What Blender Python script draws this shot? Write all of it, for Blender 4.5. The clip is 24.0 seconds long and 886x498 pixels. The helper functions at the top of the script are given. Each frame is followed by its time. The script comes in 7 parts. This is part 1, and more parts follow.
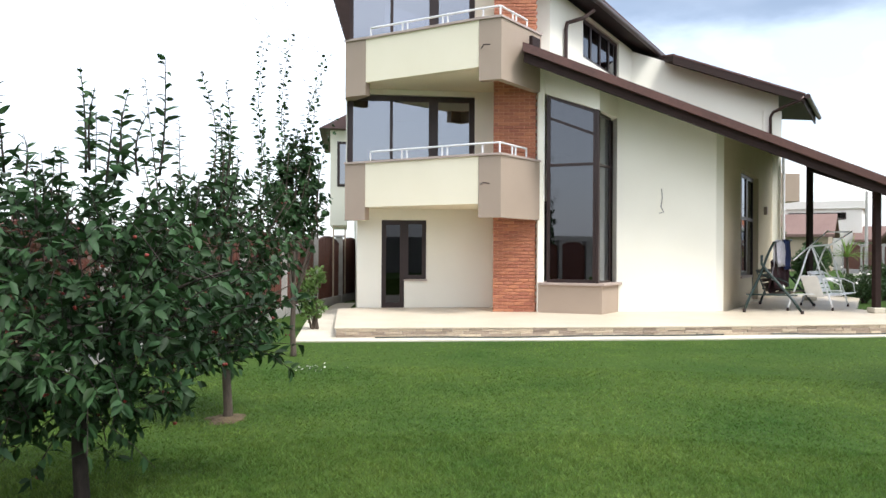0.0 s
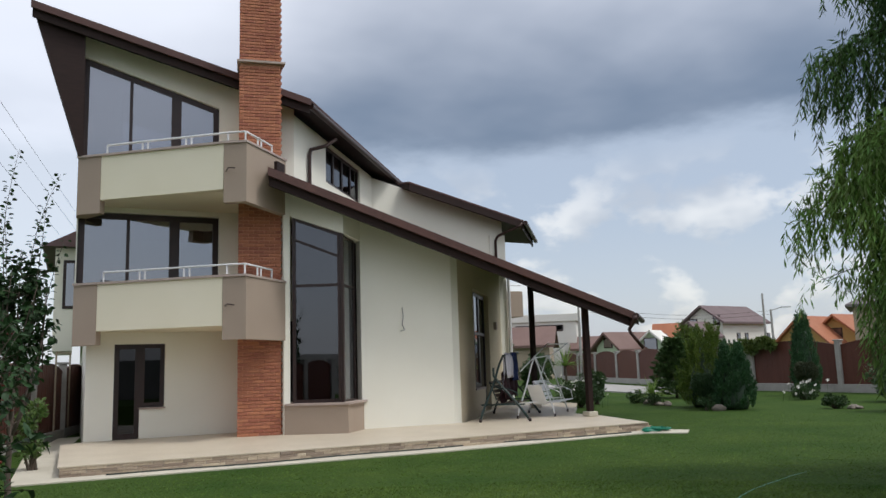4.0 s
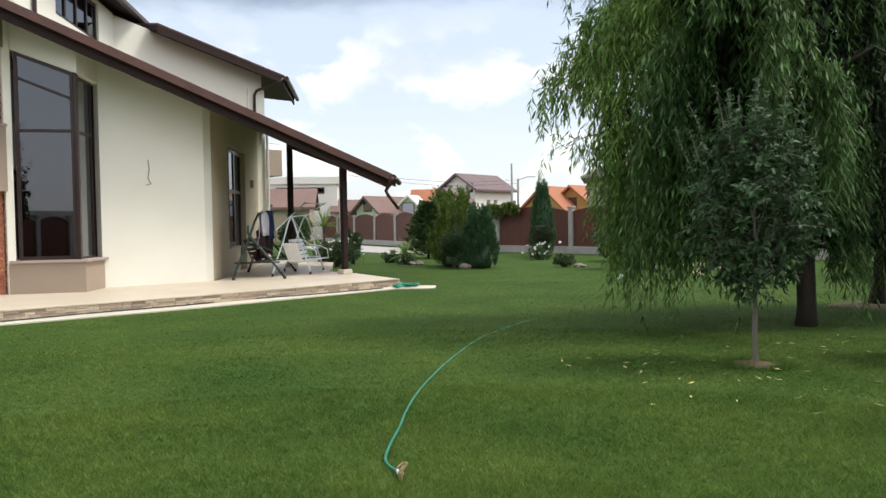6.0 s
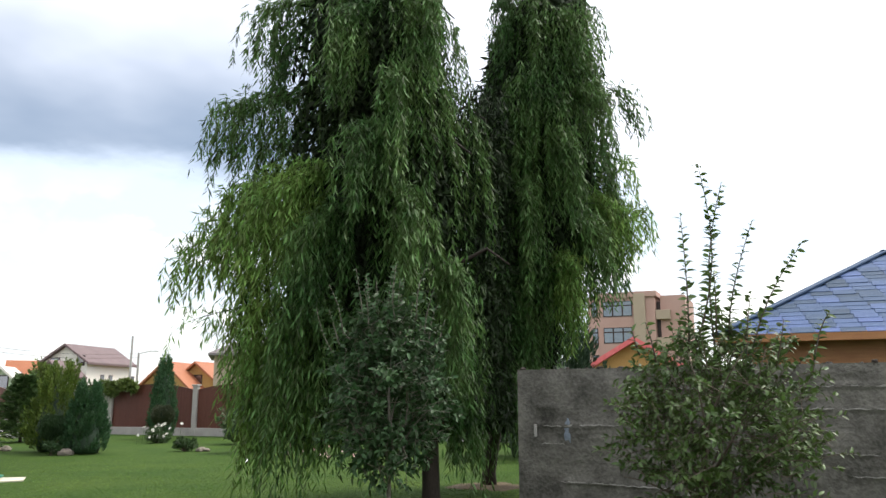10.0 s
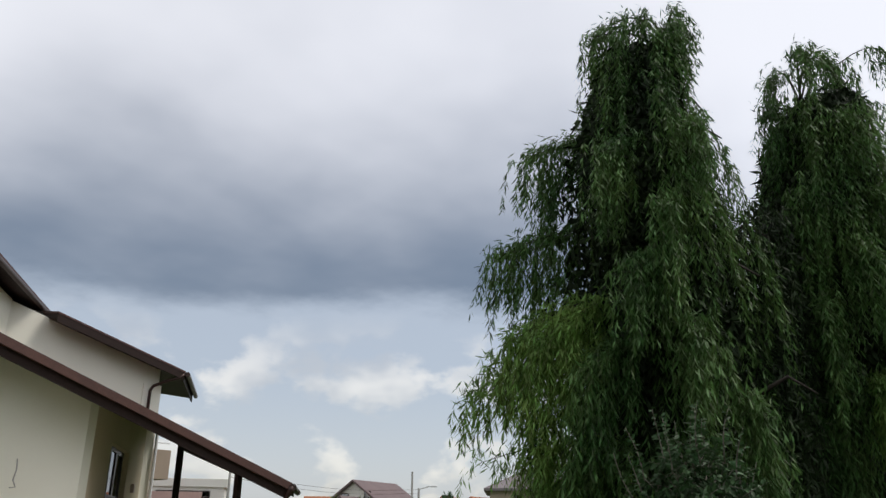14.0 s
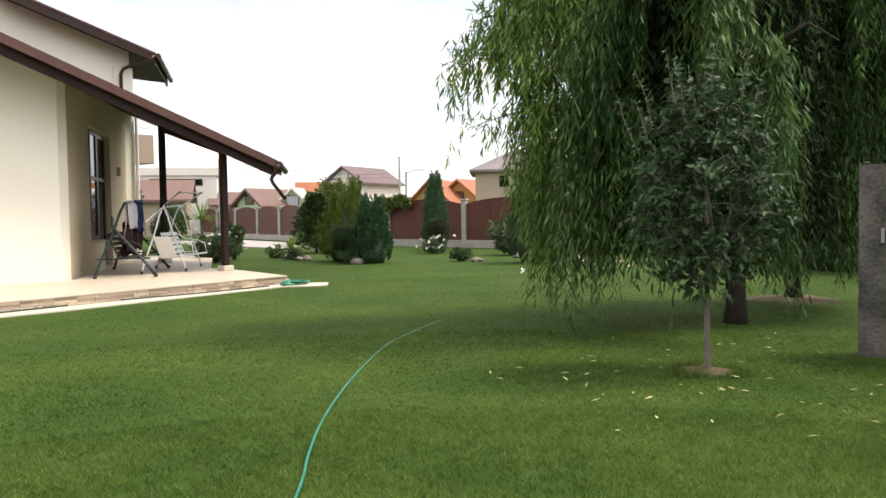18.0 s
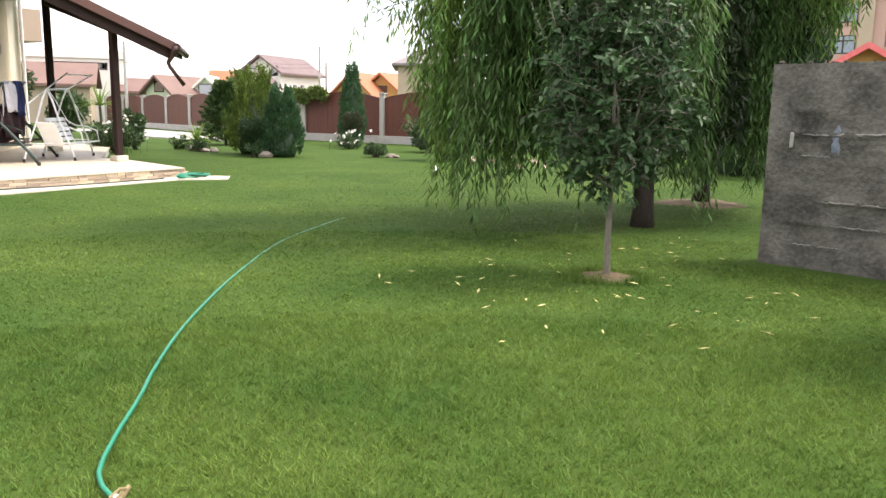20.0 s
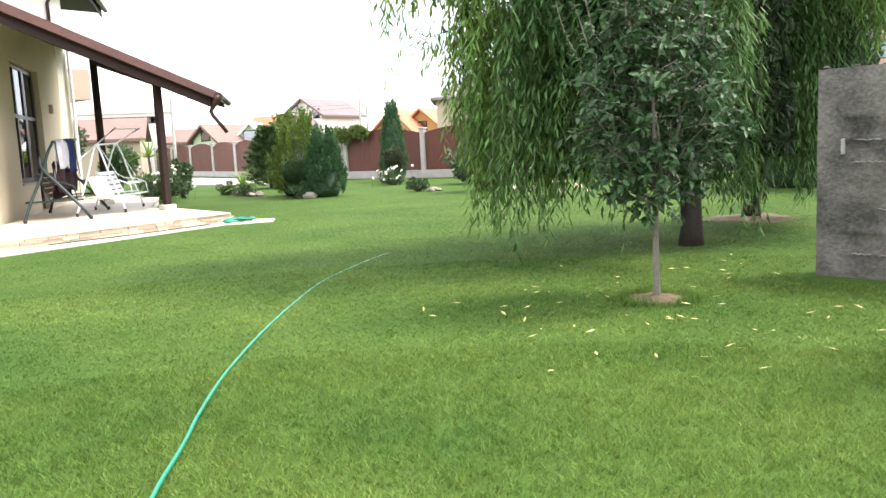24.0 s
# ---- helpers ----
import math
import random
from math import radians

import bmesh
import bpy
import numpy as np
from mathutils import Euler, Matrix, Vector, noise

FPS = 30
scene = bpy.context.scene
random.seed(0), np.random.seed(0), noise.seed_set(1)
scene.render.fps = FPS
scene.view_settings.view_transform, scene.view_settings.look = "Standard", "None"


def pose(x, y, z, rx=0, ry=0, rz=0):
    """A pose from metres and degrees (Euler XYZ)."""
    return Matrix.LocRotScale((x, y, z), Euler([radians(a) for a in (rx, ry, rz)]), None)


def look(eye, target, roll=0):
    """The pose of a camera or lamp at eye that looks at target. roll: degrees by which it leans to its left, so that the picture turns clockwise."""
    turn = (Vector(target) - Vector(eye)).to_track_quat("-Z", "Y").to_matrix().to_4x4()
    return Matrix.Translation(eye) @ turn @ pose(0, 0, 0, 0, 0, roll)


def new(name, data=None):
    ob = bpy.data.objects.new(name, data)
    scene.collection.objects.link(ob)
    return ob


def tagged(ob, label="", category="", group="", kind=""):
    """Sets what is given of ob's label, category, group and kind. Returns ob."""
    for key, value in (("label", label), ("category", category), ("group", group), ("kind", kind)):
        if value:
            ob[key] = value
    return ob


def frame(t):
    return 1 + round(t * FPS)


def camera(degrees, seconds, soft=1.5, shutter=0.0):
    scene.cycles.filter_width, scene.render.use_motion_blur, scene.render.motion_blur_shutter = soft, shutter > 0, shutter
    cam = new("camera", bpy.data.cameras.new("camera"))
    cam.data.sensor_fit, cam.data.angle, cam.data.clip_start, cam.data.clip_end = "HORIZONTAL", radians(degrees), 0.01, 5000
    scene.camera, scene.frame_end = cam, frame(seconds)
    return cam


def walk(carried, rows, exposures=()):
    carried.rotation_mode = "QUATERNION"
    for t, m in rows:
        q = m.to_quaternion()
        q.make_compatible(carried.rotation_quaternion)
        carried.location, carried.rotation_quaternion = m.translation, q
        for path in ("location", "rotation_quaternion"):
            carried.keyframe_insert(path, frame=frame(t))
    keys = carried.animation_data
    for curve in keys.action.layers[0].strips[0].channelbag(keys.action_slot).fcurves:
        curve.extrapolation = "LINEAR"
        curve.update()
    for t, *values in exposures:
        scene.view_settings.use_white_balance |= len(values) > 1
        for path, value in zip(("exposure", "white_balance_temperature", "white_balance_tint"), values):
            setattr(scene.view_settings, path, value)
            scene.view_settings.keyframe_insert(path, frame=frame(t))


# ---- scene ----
cam = camera(58.7, 24.0)
PATH = [
    (0, (0.359, -0.696, 1.554), (0.594, 1.29, 1.556), 0.3),
    (0.5, (0.376, -0.793, 1.587), (0.762, 1.168, 1.662), -0.7),
    (1, (0.332, -0.781, 1.614), (0.815, 1.155, 1.759), -1.3),
    (1.5, (0.169, -1.002, 1.621), (0.747, 0.9, 1.845), -1.7),
    (3.5, (0.2, -0.96, 1.628), (0.981, 0.852, 1.957), -1.9),
    (4, (0.23, -1.005, 1.608), (1.077, 0.784, 1.896), -1.8),
    (4.5, (0.27, -1.035, 1.567), (1.251, 0.697, 1.765), -2.2),
    (5, (0.373, -0.952, 1.552), (1.484, 0.708, 1.66), -1.8),
    (5.5, (0.352, -0.965, 1.526), (1.6, 0.597, 1.537), -1.3),
    (6, (0.404, -0.946, 1.488), (1.746, 0.535, 1.419), -0.9),
    (6.5, (0.405, -0.951, 1.46), (1.805, 0.473, 1.341), -0.8),
    (7, (0.476, -0.899, 1.426), (1.928, 0.466, 1.269), -0.9),
    (7.5, (0.503, -0.894, 1.4), (2.027, 0.383, 1.187), -0.4),
    (8, (0.566, -0.867, 1.391), (2.175, 0.309, 1.217), -0.7),
    (8.5, (0.7, -0.798, 1.404), (2.403, 0.251, 1.391), 0.9),
    (9, (0.688, -0.771, 1.412), (2.441, 0.186, 1.512), 1.3),
    (9.5, (0.718, -0.717, 1.449), (2.532, 0.093, 1.68), 0.9),
    (10, (0.703, -0.629, 1.519), (2.533, 0.085, 1.891), 0.0),
    (10.5, (0.62, -0.663, 1.529), (2.459, -0.024, 1.987), -0.7),
    (12.5, (0.609, -0.524, 1.585), (2.375, 0.279, 2.071), -0.1),
    (13, (0.571, -0.502, 1.608), (2.188, 0.512, 2.206), 0.1),
    (13.5, (0.521, -0.497, 1.656), (2.002, 0.671, 2.323), -0.4),
    (14, (0.577, -0.39, 1.667), (2.007, 0.834, 2.345), 0.6),
    (14.5, (0.484, -0.412, 1.634), (1.797, 0.881, 2.412), 0.2),
    (15, (0.476, -0.391, 1.595), (1.835, 0.852, 2.373), 1.3),
    (15.5, (0.433, -0.42, 1.583), (1.872, 0.791, 2.263), 1.7),
    (16, (0.605, -0.256, 1.559), (2.006, 1.087, 2.041), 3.1),
    (16.5, (0.909, -0.122, 1.56), (2.349, 1.217, 1.925), 2.0),
    (17, (0.935, -0.153, 1.499), (2.44, 1.15, 1.693), 1.8),
    (17.5, (1.016, 0.053, 1.447), (2.571, 1.307, 1.524), -0.1),
    (18, (1.198, 0.194, 1.418), (2.741, 1.464, 1.331), -0.8),
    (18.5, (1.384, 0.265, 1.396), (2.936, 1.519, 1.252), 0.1),
    (19, (1.583, 0.267, 1.371), (3.202, 1.419, 1.143), -1.4),
    (19.5, (1.71, 0.288, 1.375), (3.36, 1.374, 1.065), 1.1),
    (21.5, (1.857, 0.292, 1.336), (3.436, 1.445, 0.916), -1.5),
    (22, (1.836, 0.307, 1.345), (3.403, 1.471, 0.913), -0.7),
    (22.5, (1.835, 0.304, 1.334), (3.395, 1.5, 0.962), -1.9),
    (23, (1.858, 0.305, 1.333), (3.429, 1.484, 0.955), -2.3),
    (23.5, (1.868, 0.301, 1.334), (3.452, 1.466, 0.97), -2.2),
    (24, (1.889, 0.309, 1.343), (3.464, 1.512, 1.08), -2.7),
]
EXPOSURES = [(0.0, 0.61, 6150, 10), (0.5, 0.36, 6150, 10), (1.0, 0.06, 6150, 10), (1.5, -0.07, 6150, 10), (3.5, -0.47, 6150, 10), (4.0, -0.47, 6150, 10), (5.0, -0.14, 6400, 10),
             (6.0, 0.18, 6450, 10), (7.0, 0.53, 6500, 10), (8.0, 0.83, 6460, 10), (9.0, 0.93, 6470, 10), (9.5, 0.73, 6475, 10), (10.0, 0.48, 6480, 10), (10.5, 0.38, 6485, 10),
             (12.5, -0.32, 6488, 10), (13.0, -0.42, 6475, 10), (14.0, -0.52, 6450, 10), (15.0, -0.62, 6510, 10), (16.0, -0.67, 6570, 10), (17.0, -0.57, 6700, 12), (17.5, -0.02, 6800, 13),
             (18.0, 0.53, 6900, 14), (19.0, 0.78, 6900, 16), (19.5, 0.98, 6850, 15), (21.5, 1.48, 6700, 14), (22.0, 1.53, 6650, 13), (23.0, 1.54, 6600, 13), (24.0, 1.68, 6500, 12)]
walk(cam, [(t, look(eye, target, roll)) for t, eye, target, roll in PATH], EXPOSURES)
# ---- world, sun ----
world = bpy.data.worlds.new("sky_world")
scene.world = world
world.use_nodes = True
wn, wl = world.node_tree.nodes, world.node_tree.links
wn.clear()
SUN_AZ, SUN_EL = -44.0, 58.0   # degrees from +x, above the horizon


def wnode(kind, **inputs):
    n = wn.new(kind)
    for k, v in inputs.items():
        n.inputs[k].default_value = v
    return n


def wmath(op, a, b=None, c=None, clamp=False):
    n = wn.new("ShaderNodeMath")
    n.operation = op
    n.use_clamp = clamp
    for k, v in enumerate((a, b, c)):
        if v is None:
            continue
        if isinstance(v, (int, float)):
            n.inputs[k].default_value = v
        else:
            wl.new(v, n.inputs[k])
    return n.outputs[0]


def wmix(fac, a, b):
    n = wn.new("ShaderNodeMix")
    n.data_type = "RGBA"
    for k, v in ((0, fac), (6, a), (7, b)):
        if isinstance(v, (int, float, tuple)):
            n.inputs[k].default_value = v
        else:
            wl.new(v, n.inputs[k])
    return n.outputs[2]


sky = wn.new("ShaderNodeTexSky")
sky.sky_type = "NISHITA"
sky.sun_disc = False
sky.sun_elevation = radians(SUN_EL)
sky.sun_rotation = radians(90 - SUN_AZ)
sky.dust_density = 2.0
coord = wn.new("ShaderNodeTexCoord")
sep = wn.new("ShaderNodeSeparateXYZ")
wl.new(coord.outputs["Generated"], sep.inputs[0])
height = sep.outputs[2]
# clouds lie on a flat layer: the direction is divided by its height
low = wmath("MAXIMUM", height, 0.0)
den = wmath("ADD", low, 0.16)
comb = wn.new("ShaderNodeCombineXYZ")
wl.new(wmath("DIVIDE", sep.outputs[0], den), comb.inputs[0])
wl.new(wmath("DIVIDE", sep.outputs[1], den), comb.inputs[1])


def wnoise(vec, scale, detail, rough, offset, flat=1.0):
    mp = wn.new("ShaderNodeMapping")
    mp.inputs["Location"].default_value = offset
    mp.inputs["Scale"].default_value = (1, 1, flat)
    wl.new(vec, mp.inputs[0])
    n = wnode("ShaderNodeTexNoise", Scale=scale, Detail=detail, Roughness=rough)
    wl.new(mp.outputs[0], n.inputs["Vector"])
    return n.outputs[0]


def wramp(value, a, b):
    n = wn.new("ShaderNodeMapRange")
    n.interpolation_type = "SMOOTHSTEP"
    n.inputs[1].default_value, n.inputs[2].default_value = a, b
    wl.new(value, n.inputs[0])
    return n.outputs[0]


big = wnoise(comb.outputs[0], 0.55, 5.0, 0.52, (3.1, 1.4, 0.0))
mid = wnoise(comb.outputs[0], 1.7, 6.0, 0.55, (0.4, 7.2, 0.0))
puff = wnoise(coord.outputs["Generated"], 9.0, 8.0, 0.5, (2.3, 0.6, 0.4), 1.7)
puff_low = wnoise(coord.outputs["Generated"], 9.0, 3.0, 0.5, (2.3, 0.6, 0.47), 1.7)
haze = wmix(wramp(low, 0.02, 0.20), (0.80, 0.83, 0.87, 1), (0.66, 0.72, 0.80, 1))
westward = wramp(wmath("MULTIPLY", sep.outputs[0], -1.0), -0.36, 0.02)
cumulus = wmath("MULTIPLY", wramp(puff, 0.49, 0.60), wramp(low, 0.27, 0.17))
puff_tone = wmix(wramp(puff_low, 0.68, 0.42), (0.74, 0.75, 0.77, 1), (1.22, 1.17, 1.09, 1))
clear = wmix(cumulus, haze, puff_tone)
clear = wmix(westward, clear, (1.05, 1.06, 1.08, 1))
# the high grey sheet ends in a level lower edge, darkest just above it and brighter where it thins overhead
sheet = wramp(wmath("ADD", height, wmath("MULTIPLY", wmath("SUBTRACT", mid, 0.5), 0.11)), 0.243, 0.283)
behind = wmath("MULTIPLY", sep.outputs[1], -1.0)
eastward = wmath("ADD", wmath("MULTIPLY", sep.outputs[0], 0.94), wmath("MULTIPLY", sep.outputs[1], -0.34))
billow = wnoise(comb.outputs[0], 3.0, 3.0, 0.45, (5.4, 2.2, 0.0))
tone = wmath("ADD", wmath("MULTIPLY", wramp(low, 0.27, 0.62), 0.66), 0.24)
tone = wmath("ADD", tone, wmath("MULTIPLY", wmath("SUBTRACT", big, 0.5), 0.55))
tone = wmath("ADD", tone, wmath("MULTIPLY", wmath("SUBTRACT", billow, 0.5), 0.36))
tone = wmath("ADD", tone, wmath("MULTIPLY", wramp(behind, 0.0, 0.6), 0.2))
tone = wmath("ADD", tone, wmath("MULTIPLY", wramp(eastward, 0.54, 0.86), 0.6))
tone = wmath("ADD", tone, wmath("MULTIPLY", westward, 0.6))
grey = wmix(wramp(tone, 0.16, 1.08), (0.205, 0.24, 0.29, 1), (1.42, 1.40, 1.41, 1))
painted = wmix(sheet, clear, grey)
ground_side = wmix(wramp(height, -0.02, 0.0), (0.10, 0.11, 0.09, 1), painted)
bg_sky = wnode("ShaderNodeBackground", Strength=0.06)
wl.new(sky.outputs[0], bg_sky.inputs[0])
bg_cloud = wnode("ShaderNodeBackground", Strength=0.80)
wl.new(ground_side, bg_cloud.inputs[0])
add = wn.new("ShaderNodeAddShader")
wl.new(bg_sky.outputs[0], add.inputs[0])
wl.new(bg_cloud.outputs[0], add.inputs[1])
wout = wn.new("ShaderNodeOutputWorld")
wl.new(add.outputs[0], wout.inputs[0])

sun = new("sun", bpy.data.lights.new("sun", "SUN"))
sun.data.energy = 2.4
sun.data.angle = radians(14)
sun.data.color = (1.0, 0.96, 0.90)
_sx, _sy, _sz = (math.cos(radians(SUN_EL)) * math.cos(radians(SUN_AZ)), math.cos(radians(SUN_EL)) * math.sin(radians(SUN_AZ)), math.sin(radians(SUN_EL)))
sun.matrix_world = look((40 * _sx, 40 * _sy, 40 * _sz), (0, 0, 0))

# ---- materials ----


def material(name, c1, c2, scale=2.0, fine=40.0, rough=0.7, bump=0.15, metal=0.0, spec=0.4, vary=0.0, stretch=(1, 1, 1),
             grain=0.5, island=0.0, through_light=0.0, dist=0.01, coat=0.0):
    """A surface of two colours mixed by coarse and fine noise, with a fine relief and, with vary, a tone of its own for each object."""
    m = bpy.data.materials.new(name)
    m.use_nodes = True
    nt = m.node_tree
    n, l = nt.nodes, nt.links
    b = n["Principled BSDF"]
    tc = n.new("ShaderNodeTexCoord")
    mp = n.new("ShaderNodeMapping")
    mp.inputs["Scale"].default_value = stretch
    l.new(tc.outputs["Object"], mp.inputs[0])
    big_n, small_n = n.new("ShaderNodeTexNoise"), n.new("ShaderNodeTexNoise")
    big_n.inputs["Scale"].default_value, small_n.inputs["Scale"].default_value = scale, fine
    big_n.inputs["Detail"].default_value, small_n.inputs["Detail"].default_value = 4.0, 3.0
    for q in (big_n, small_n):
        l.new(mp.outputs[0], q.inputs["Vector"])
    mixv = n.new("ShaderNodeMix")
    mixv.inputs[0].default_value = grain
    l.new(big_n.outputs[0], mixv.inputs[2])
    l.new(small_n.outputs[0], mixv.inputs[3])
    mr = n.new("ShaderNodeMapRange")
    mr.inputs[1].default_value, mr.inputs[2].default_value = 0.32, 0.68
    l.new(mixv.outputs[0], mr.inputs[0])
    mc = n.new("ShaderNodeMix")
    mc.data_type = "RGBA"
    mc.inputs[6].default_value, mc.inputs[7].default_value = (*c1, 1), (*c2, 1)
    l.new(mr.outputs[0], mc.inputs[0])
    colour = mc.outputs[2]
    if vary or island:
        hs = n.new("ShaderNodeHueSaturation")
        src = n.new("ShaderNodeNewGeometry").outputs["Random Per Island"] if island else n.new("ShaderNodeObjectInfo").outputs["Random"]
        vr = n.new("ShaderNodeMapRange")
        k = island or vary
        vr.inputs[3].default_value, vr.inputs[4].default_value = 1 - k, 1 + k
        l.new(src, vr.inputs[0])
        l.new(vr.outputs[0], hs.inputs["Value"])
        hr = n.new("ShaderNodeMapRange")
        hr.inputs[3].default_value, hr.inputs[4].default_value = 0.5 - 0.03 * k, 0.5 + 0.03 * k
        l.new(src, hr.inputs[0])
        l.new(hr.outputs[0], hs.inputs["Hue"])
        l.new(colour, hs.inputs["Color"])
        colour = hs.outputs[0]
    l.new(colour, b.inputs["Base Color"])
    b.inputs["Roughness"].default_value = rough
    b.inputs["Metallic"].default_value = metal
    b.inputs["Specular IOR Level"].default_value = spec
    b.inputs["Coat Weight"].default_value = coat
    if bump:
        bp = n.new("ShaderNodeBump")
        bp.inputs["Strength"].default_value, bp.inputs["Distance"].default_value = bump, dist
        l.new(small_n.outputs[0], bp.inputs["Height"])
        l.new(bp.outputs[0], b.inputs["Normal"])
    if through_light:
        tr = n.new("ShaderNodeBsdfTranslucent")
        l.new(colour, tr.inputs[0])
        mx = n.new("ShaderNodeMixShader")
        mx.inputs[0].default_value = through_light
        l.new(b.outputs[0], mx.inputs[1])
        l.new(tr.outputs[0], mx.inputs[2])
        l.new(mx.outputs[0], n["Material Output"].inputs[0])
    return m


def glass_material(name, tint, rough=0.02, ior=3.0):
    """Dark window glass: it mirrors the sky and lets little through."""
    m = bpy.data.materials.new(name)
    m.use_nodes = True
    n, l = m.node_tree.nodes, m.node_tree.links
    gl, tr, mx, fr = n.new("ShaderNodeBsdfGlossy"), n.new("ShaderNodeBsdfTransparent"), n.new("ShaderNodeMixShader"), n.new("ShaderNodeFresnel")
    gl.inputs["Roughness"].default_value = rough
    gl.inputs["Color"].default_value = (0.9, 0.93, 1.0, 1)
    tr.inputs["Color"].default_value = (*tint, 1)
    fr.inputs["IOR"].default_value = ior
    l.new(fr.outputs[0], mx.inputs[0])
    l.new(tr.outputs[0], mx.inputs[1])
    l.new(gl.outputs[0], mx.inputs[2])
    l.new(mx.outputs[0], n["Material Output"].inputs[0])
    return m


M_PLASTER = material("cream_plaster", (0.79, 0.765, 0.655), (0.85, 0.83, 0.725), 0.8, 160, 0.9, 0.25, dist=0.004)
M_CREAM = material("yellow_cream_plaster", (0.77, 0.71, 0.53), (0.82, 0.76, 0.59), 0.9, 160, 0.9, 0.25, dist=0.004)
M_TAUPE = material("taupe_plaster", (0.33, 0.26, 0.20), (0.39, 0.31, 0.24), 0.9, 160, 0.9, 0.25, dist=0.004)
# house plaster in darker beige, with the porch roof's shade in the colour
M_SHADEWALL = material("shaded_plaster", (0.52, 0.44, 0.30), (0.60, 0.51, 0.36), 0.9, 160, 0.9, 0.25, dist=0.004)
M_BRICK = material("orange_brick", (0.32, 0.115, 0.065), (0.45, 0.185, 0.105), 9, 90, 0.85, 0.5, vary=0.20)
M_BRICKS = material("orange_brick_far", (0.32, 0.115, 0.065), (0.45, 0.185, 0.105), 9, 90, 0.85, 0.5, island=0.20)
M_MORTAR = material("mortar", (0.50, 0.235, 0.145), (0.60, 0.32, 0.21), 6, 120, 0.95, 0.4)
M_BROWNWOOD = material("dark_brown_wood", (0.015, 0.0072, 0.0055), (0.030, 0.014, 0.0105), 3, 60, 0.65, 0.25, spec=0.25, stretch=(1, 1, 6))
M_FRAME = material("brown_window_frame", (0.020, 0.011, 0.010), (0.038, 0.020, 0.017), 4, 60, 0.4, 0.1)
M_ROOFTILE = material("brown_red_roof_tile", (0.052, 0.022, 0.018), (0.092, 0.038, 0.030), 2, 30, 0.6, 0.3, vary=0.2)
M_GUTTER = material("brown_gutter_metal", (0.035, 0.018, 0.015), (0.055, 0.028, 0.022), 4, 40, 0.35, 0.05, metal=0.3)
M_WHITEMETAL = material("white_painted_metal", (0.70, 0.70, 0.70), (0.82, 0.82, 0.81), 5, 60, 0.45, 0.08)
M_GREENMETAL = material("dark_green_metal", (0.008, 0.020, 0.017), (0.016, 0.034, 0.028), 5, 60, 0.4, 0.08)
M_GLASS = glass_material("window_glass", (0.20, 0.21, 0.24))
M_BAYGLASS = glass_material("bay_glass", (0.12, 0.12, 0.14), 0.02, 2.0)
M_DOORGLASS = glass_material("dark_door_glass", (0.06, 0.06, 0.07), 0.02, 1.5)
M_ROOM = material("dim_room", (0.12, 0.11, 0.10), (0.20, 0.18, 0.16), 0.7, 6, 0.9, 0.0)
M_CURTAIN = material("white_curtain", (0.62, 0.62, 0.62), (0.78, 0.78, 0.78), 3, 25, 0.9, 0.2, stretch=(6, 6, 0.3))
M_TERRACE = material("beige_stone_tile", (0.48, 0.41, 0.305), (0.60, 0.525, 0.405), 1.2, 30, 0.5, 0.12)
M_COPING = material("dull_pink_coping", (0.36, 0.28, 0.24), (0.45, 0.37, 0.32), 2, 50, 0.7, 0.2)
M_STONE = material("split_ledge_stone", (0.33, 0.25, 0.18), (0.51, 0.425, 0.32), 5, 50, 0.85, 0.6, vary=0.32)
M_PAVE = material("pale_concrete_paving", (0.47, 0.43, 0.34), (0.60, 0.555, 0.45), 1.5, 60, 0.85, 0.25)
M_FENCE = material("red_brown_fence_board", (0.074, 0.021, 0.013), (0.112, 0.035, 0.021), 1.5, 40, 0.55, 0.15, vary=0.10, stretch=(1, 1, 0.3))
M_CONCRETE = material("grey_concrete", (0.26, 0.25, 0.23), (0.42, 0.40, 0.37), 3, 60, 0.9, 0.4)
M_WALLGREY = material("dark_cement_render", (0.042, 0.040, 0.034), (0.195, 0.184, 0.162), 2.8, 26, 0.95, 0.8, grain=0.30, dist=0.02)
M_SOIL = material("brown_soil", (0.046, 0.034, 0.020), (0.150, 0.108, 0.056), 6, 60, 0.95, 0.9, dist=0.02)
M_BARK = material("grey_brown_bark", (0.060, 0.046, 0.034), (0.125, 0.096, 0.072), 8, 70, 0.9, 0.8, stretch=(1, 1, 0.3))
M_PALEBARK = material("pale_young_bark", (0.10, 0.088, 0.070), (0.20, 0.178, 0.145), 8, 70, 0.9, 0.6, stretch=(1, 1, 0.3))
M_DARKBARK = material("dark_bark", (0.019, 0.014, 0.011), (0.046, 0.034, 0.026), 8, 60, 0.9, 0.8, stretch=(1, 1, 0.3))
M_WILLOW = material("willow_leaf", (0.036, 0.082, 0.023), (0.100, 0.170, 0.048), 1.1, 3, 0.55, 0.0, spec=0.22, island=0.6, through_light=0.33, grain=0.2)
# a darker willow leaf: shade inside the crown is put into its colour
M_SHADEWILLOW = material("shaded_willow_leaf", (0.008, 0.016, 0.005), (0.018, 0.031, 0.009), 1.1, 3, 0.7, 0.0, spec=0.2, island=0.4, grain=0.2)
# a brighter willow leaf: light on the outer strands is painted in
M_LITWILLOW = material("lit_willow_leaf", (0.084, 0.166, 0.036), (0.195, 0.295, 0.070), 1.1, 3, 0.55, 0.0, spec=0.22, island=0.6, through_light=0.40, grain=0.2)
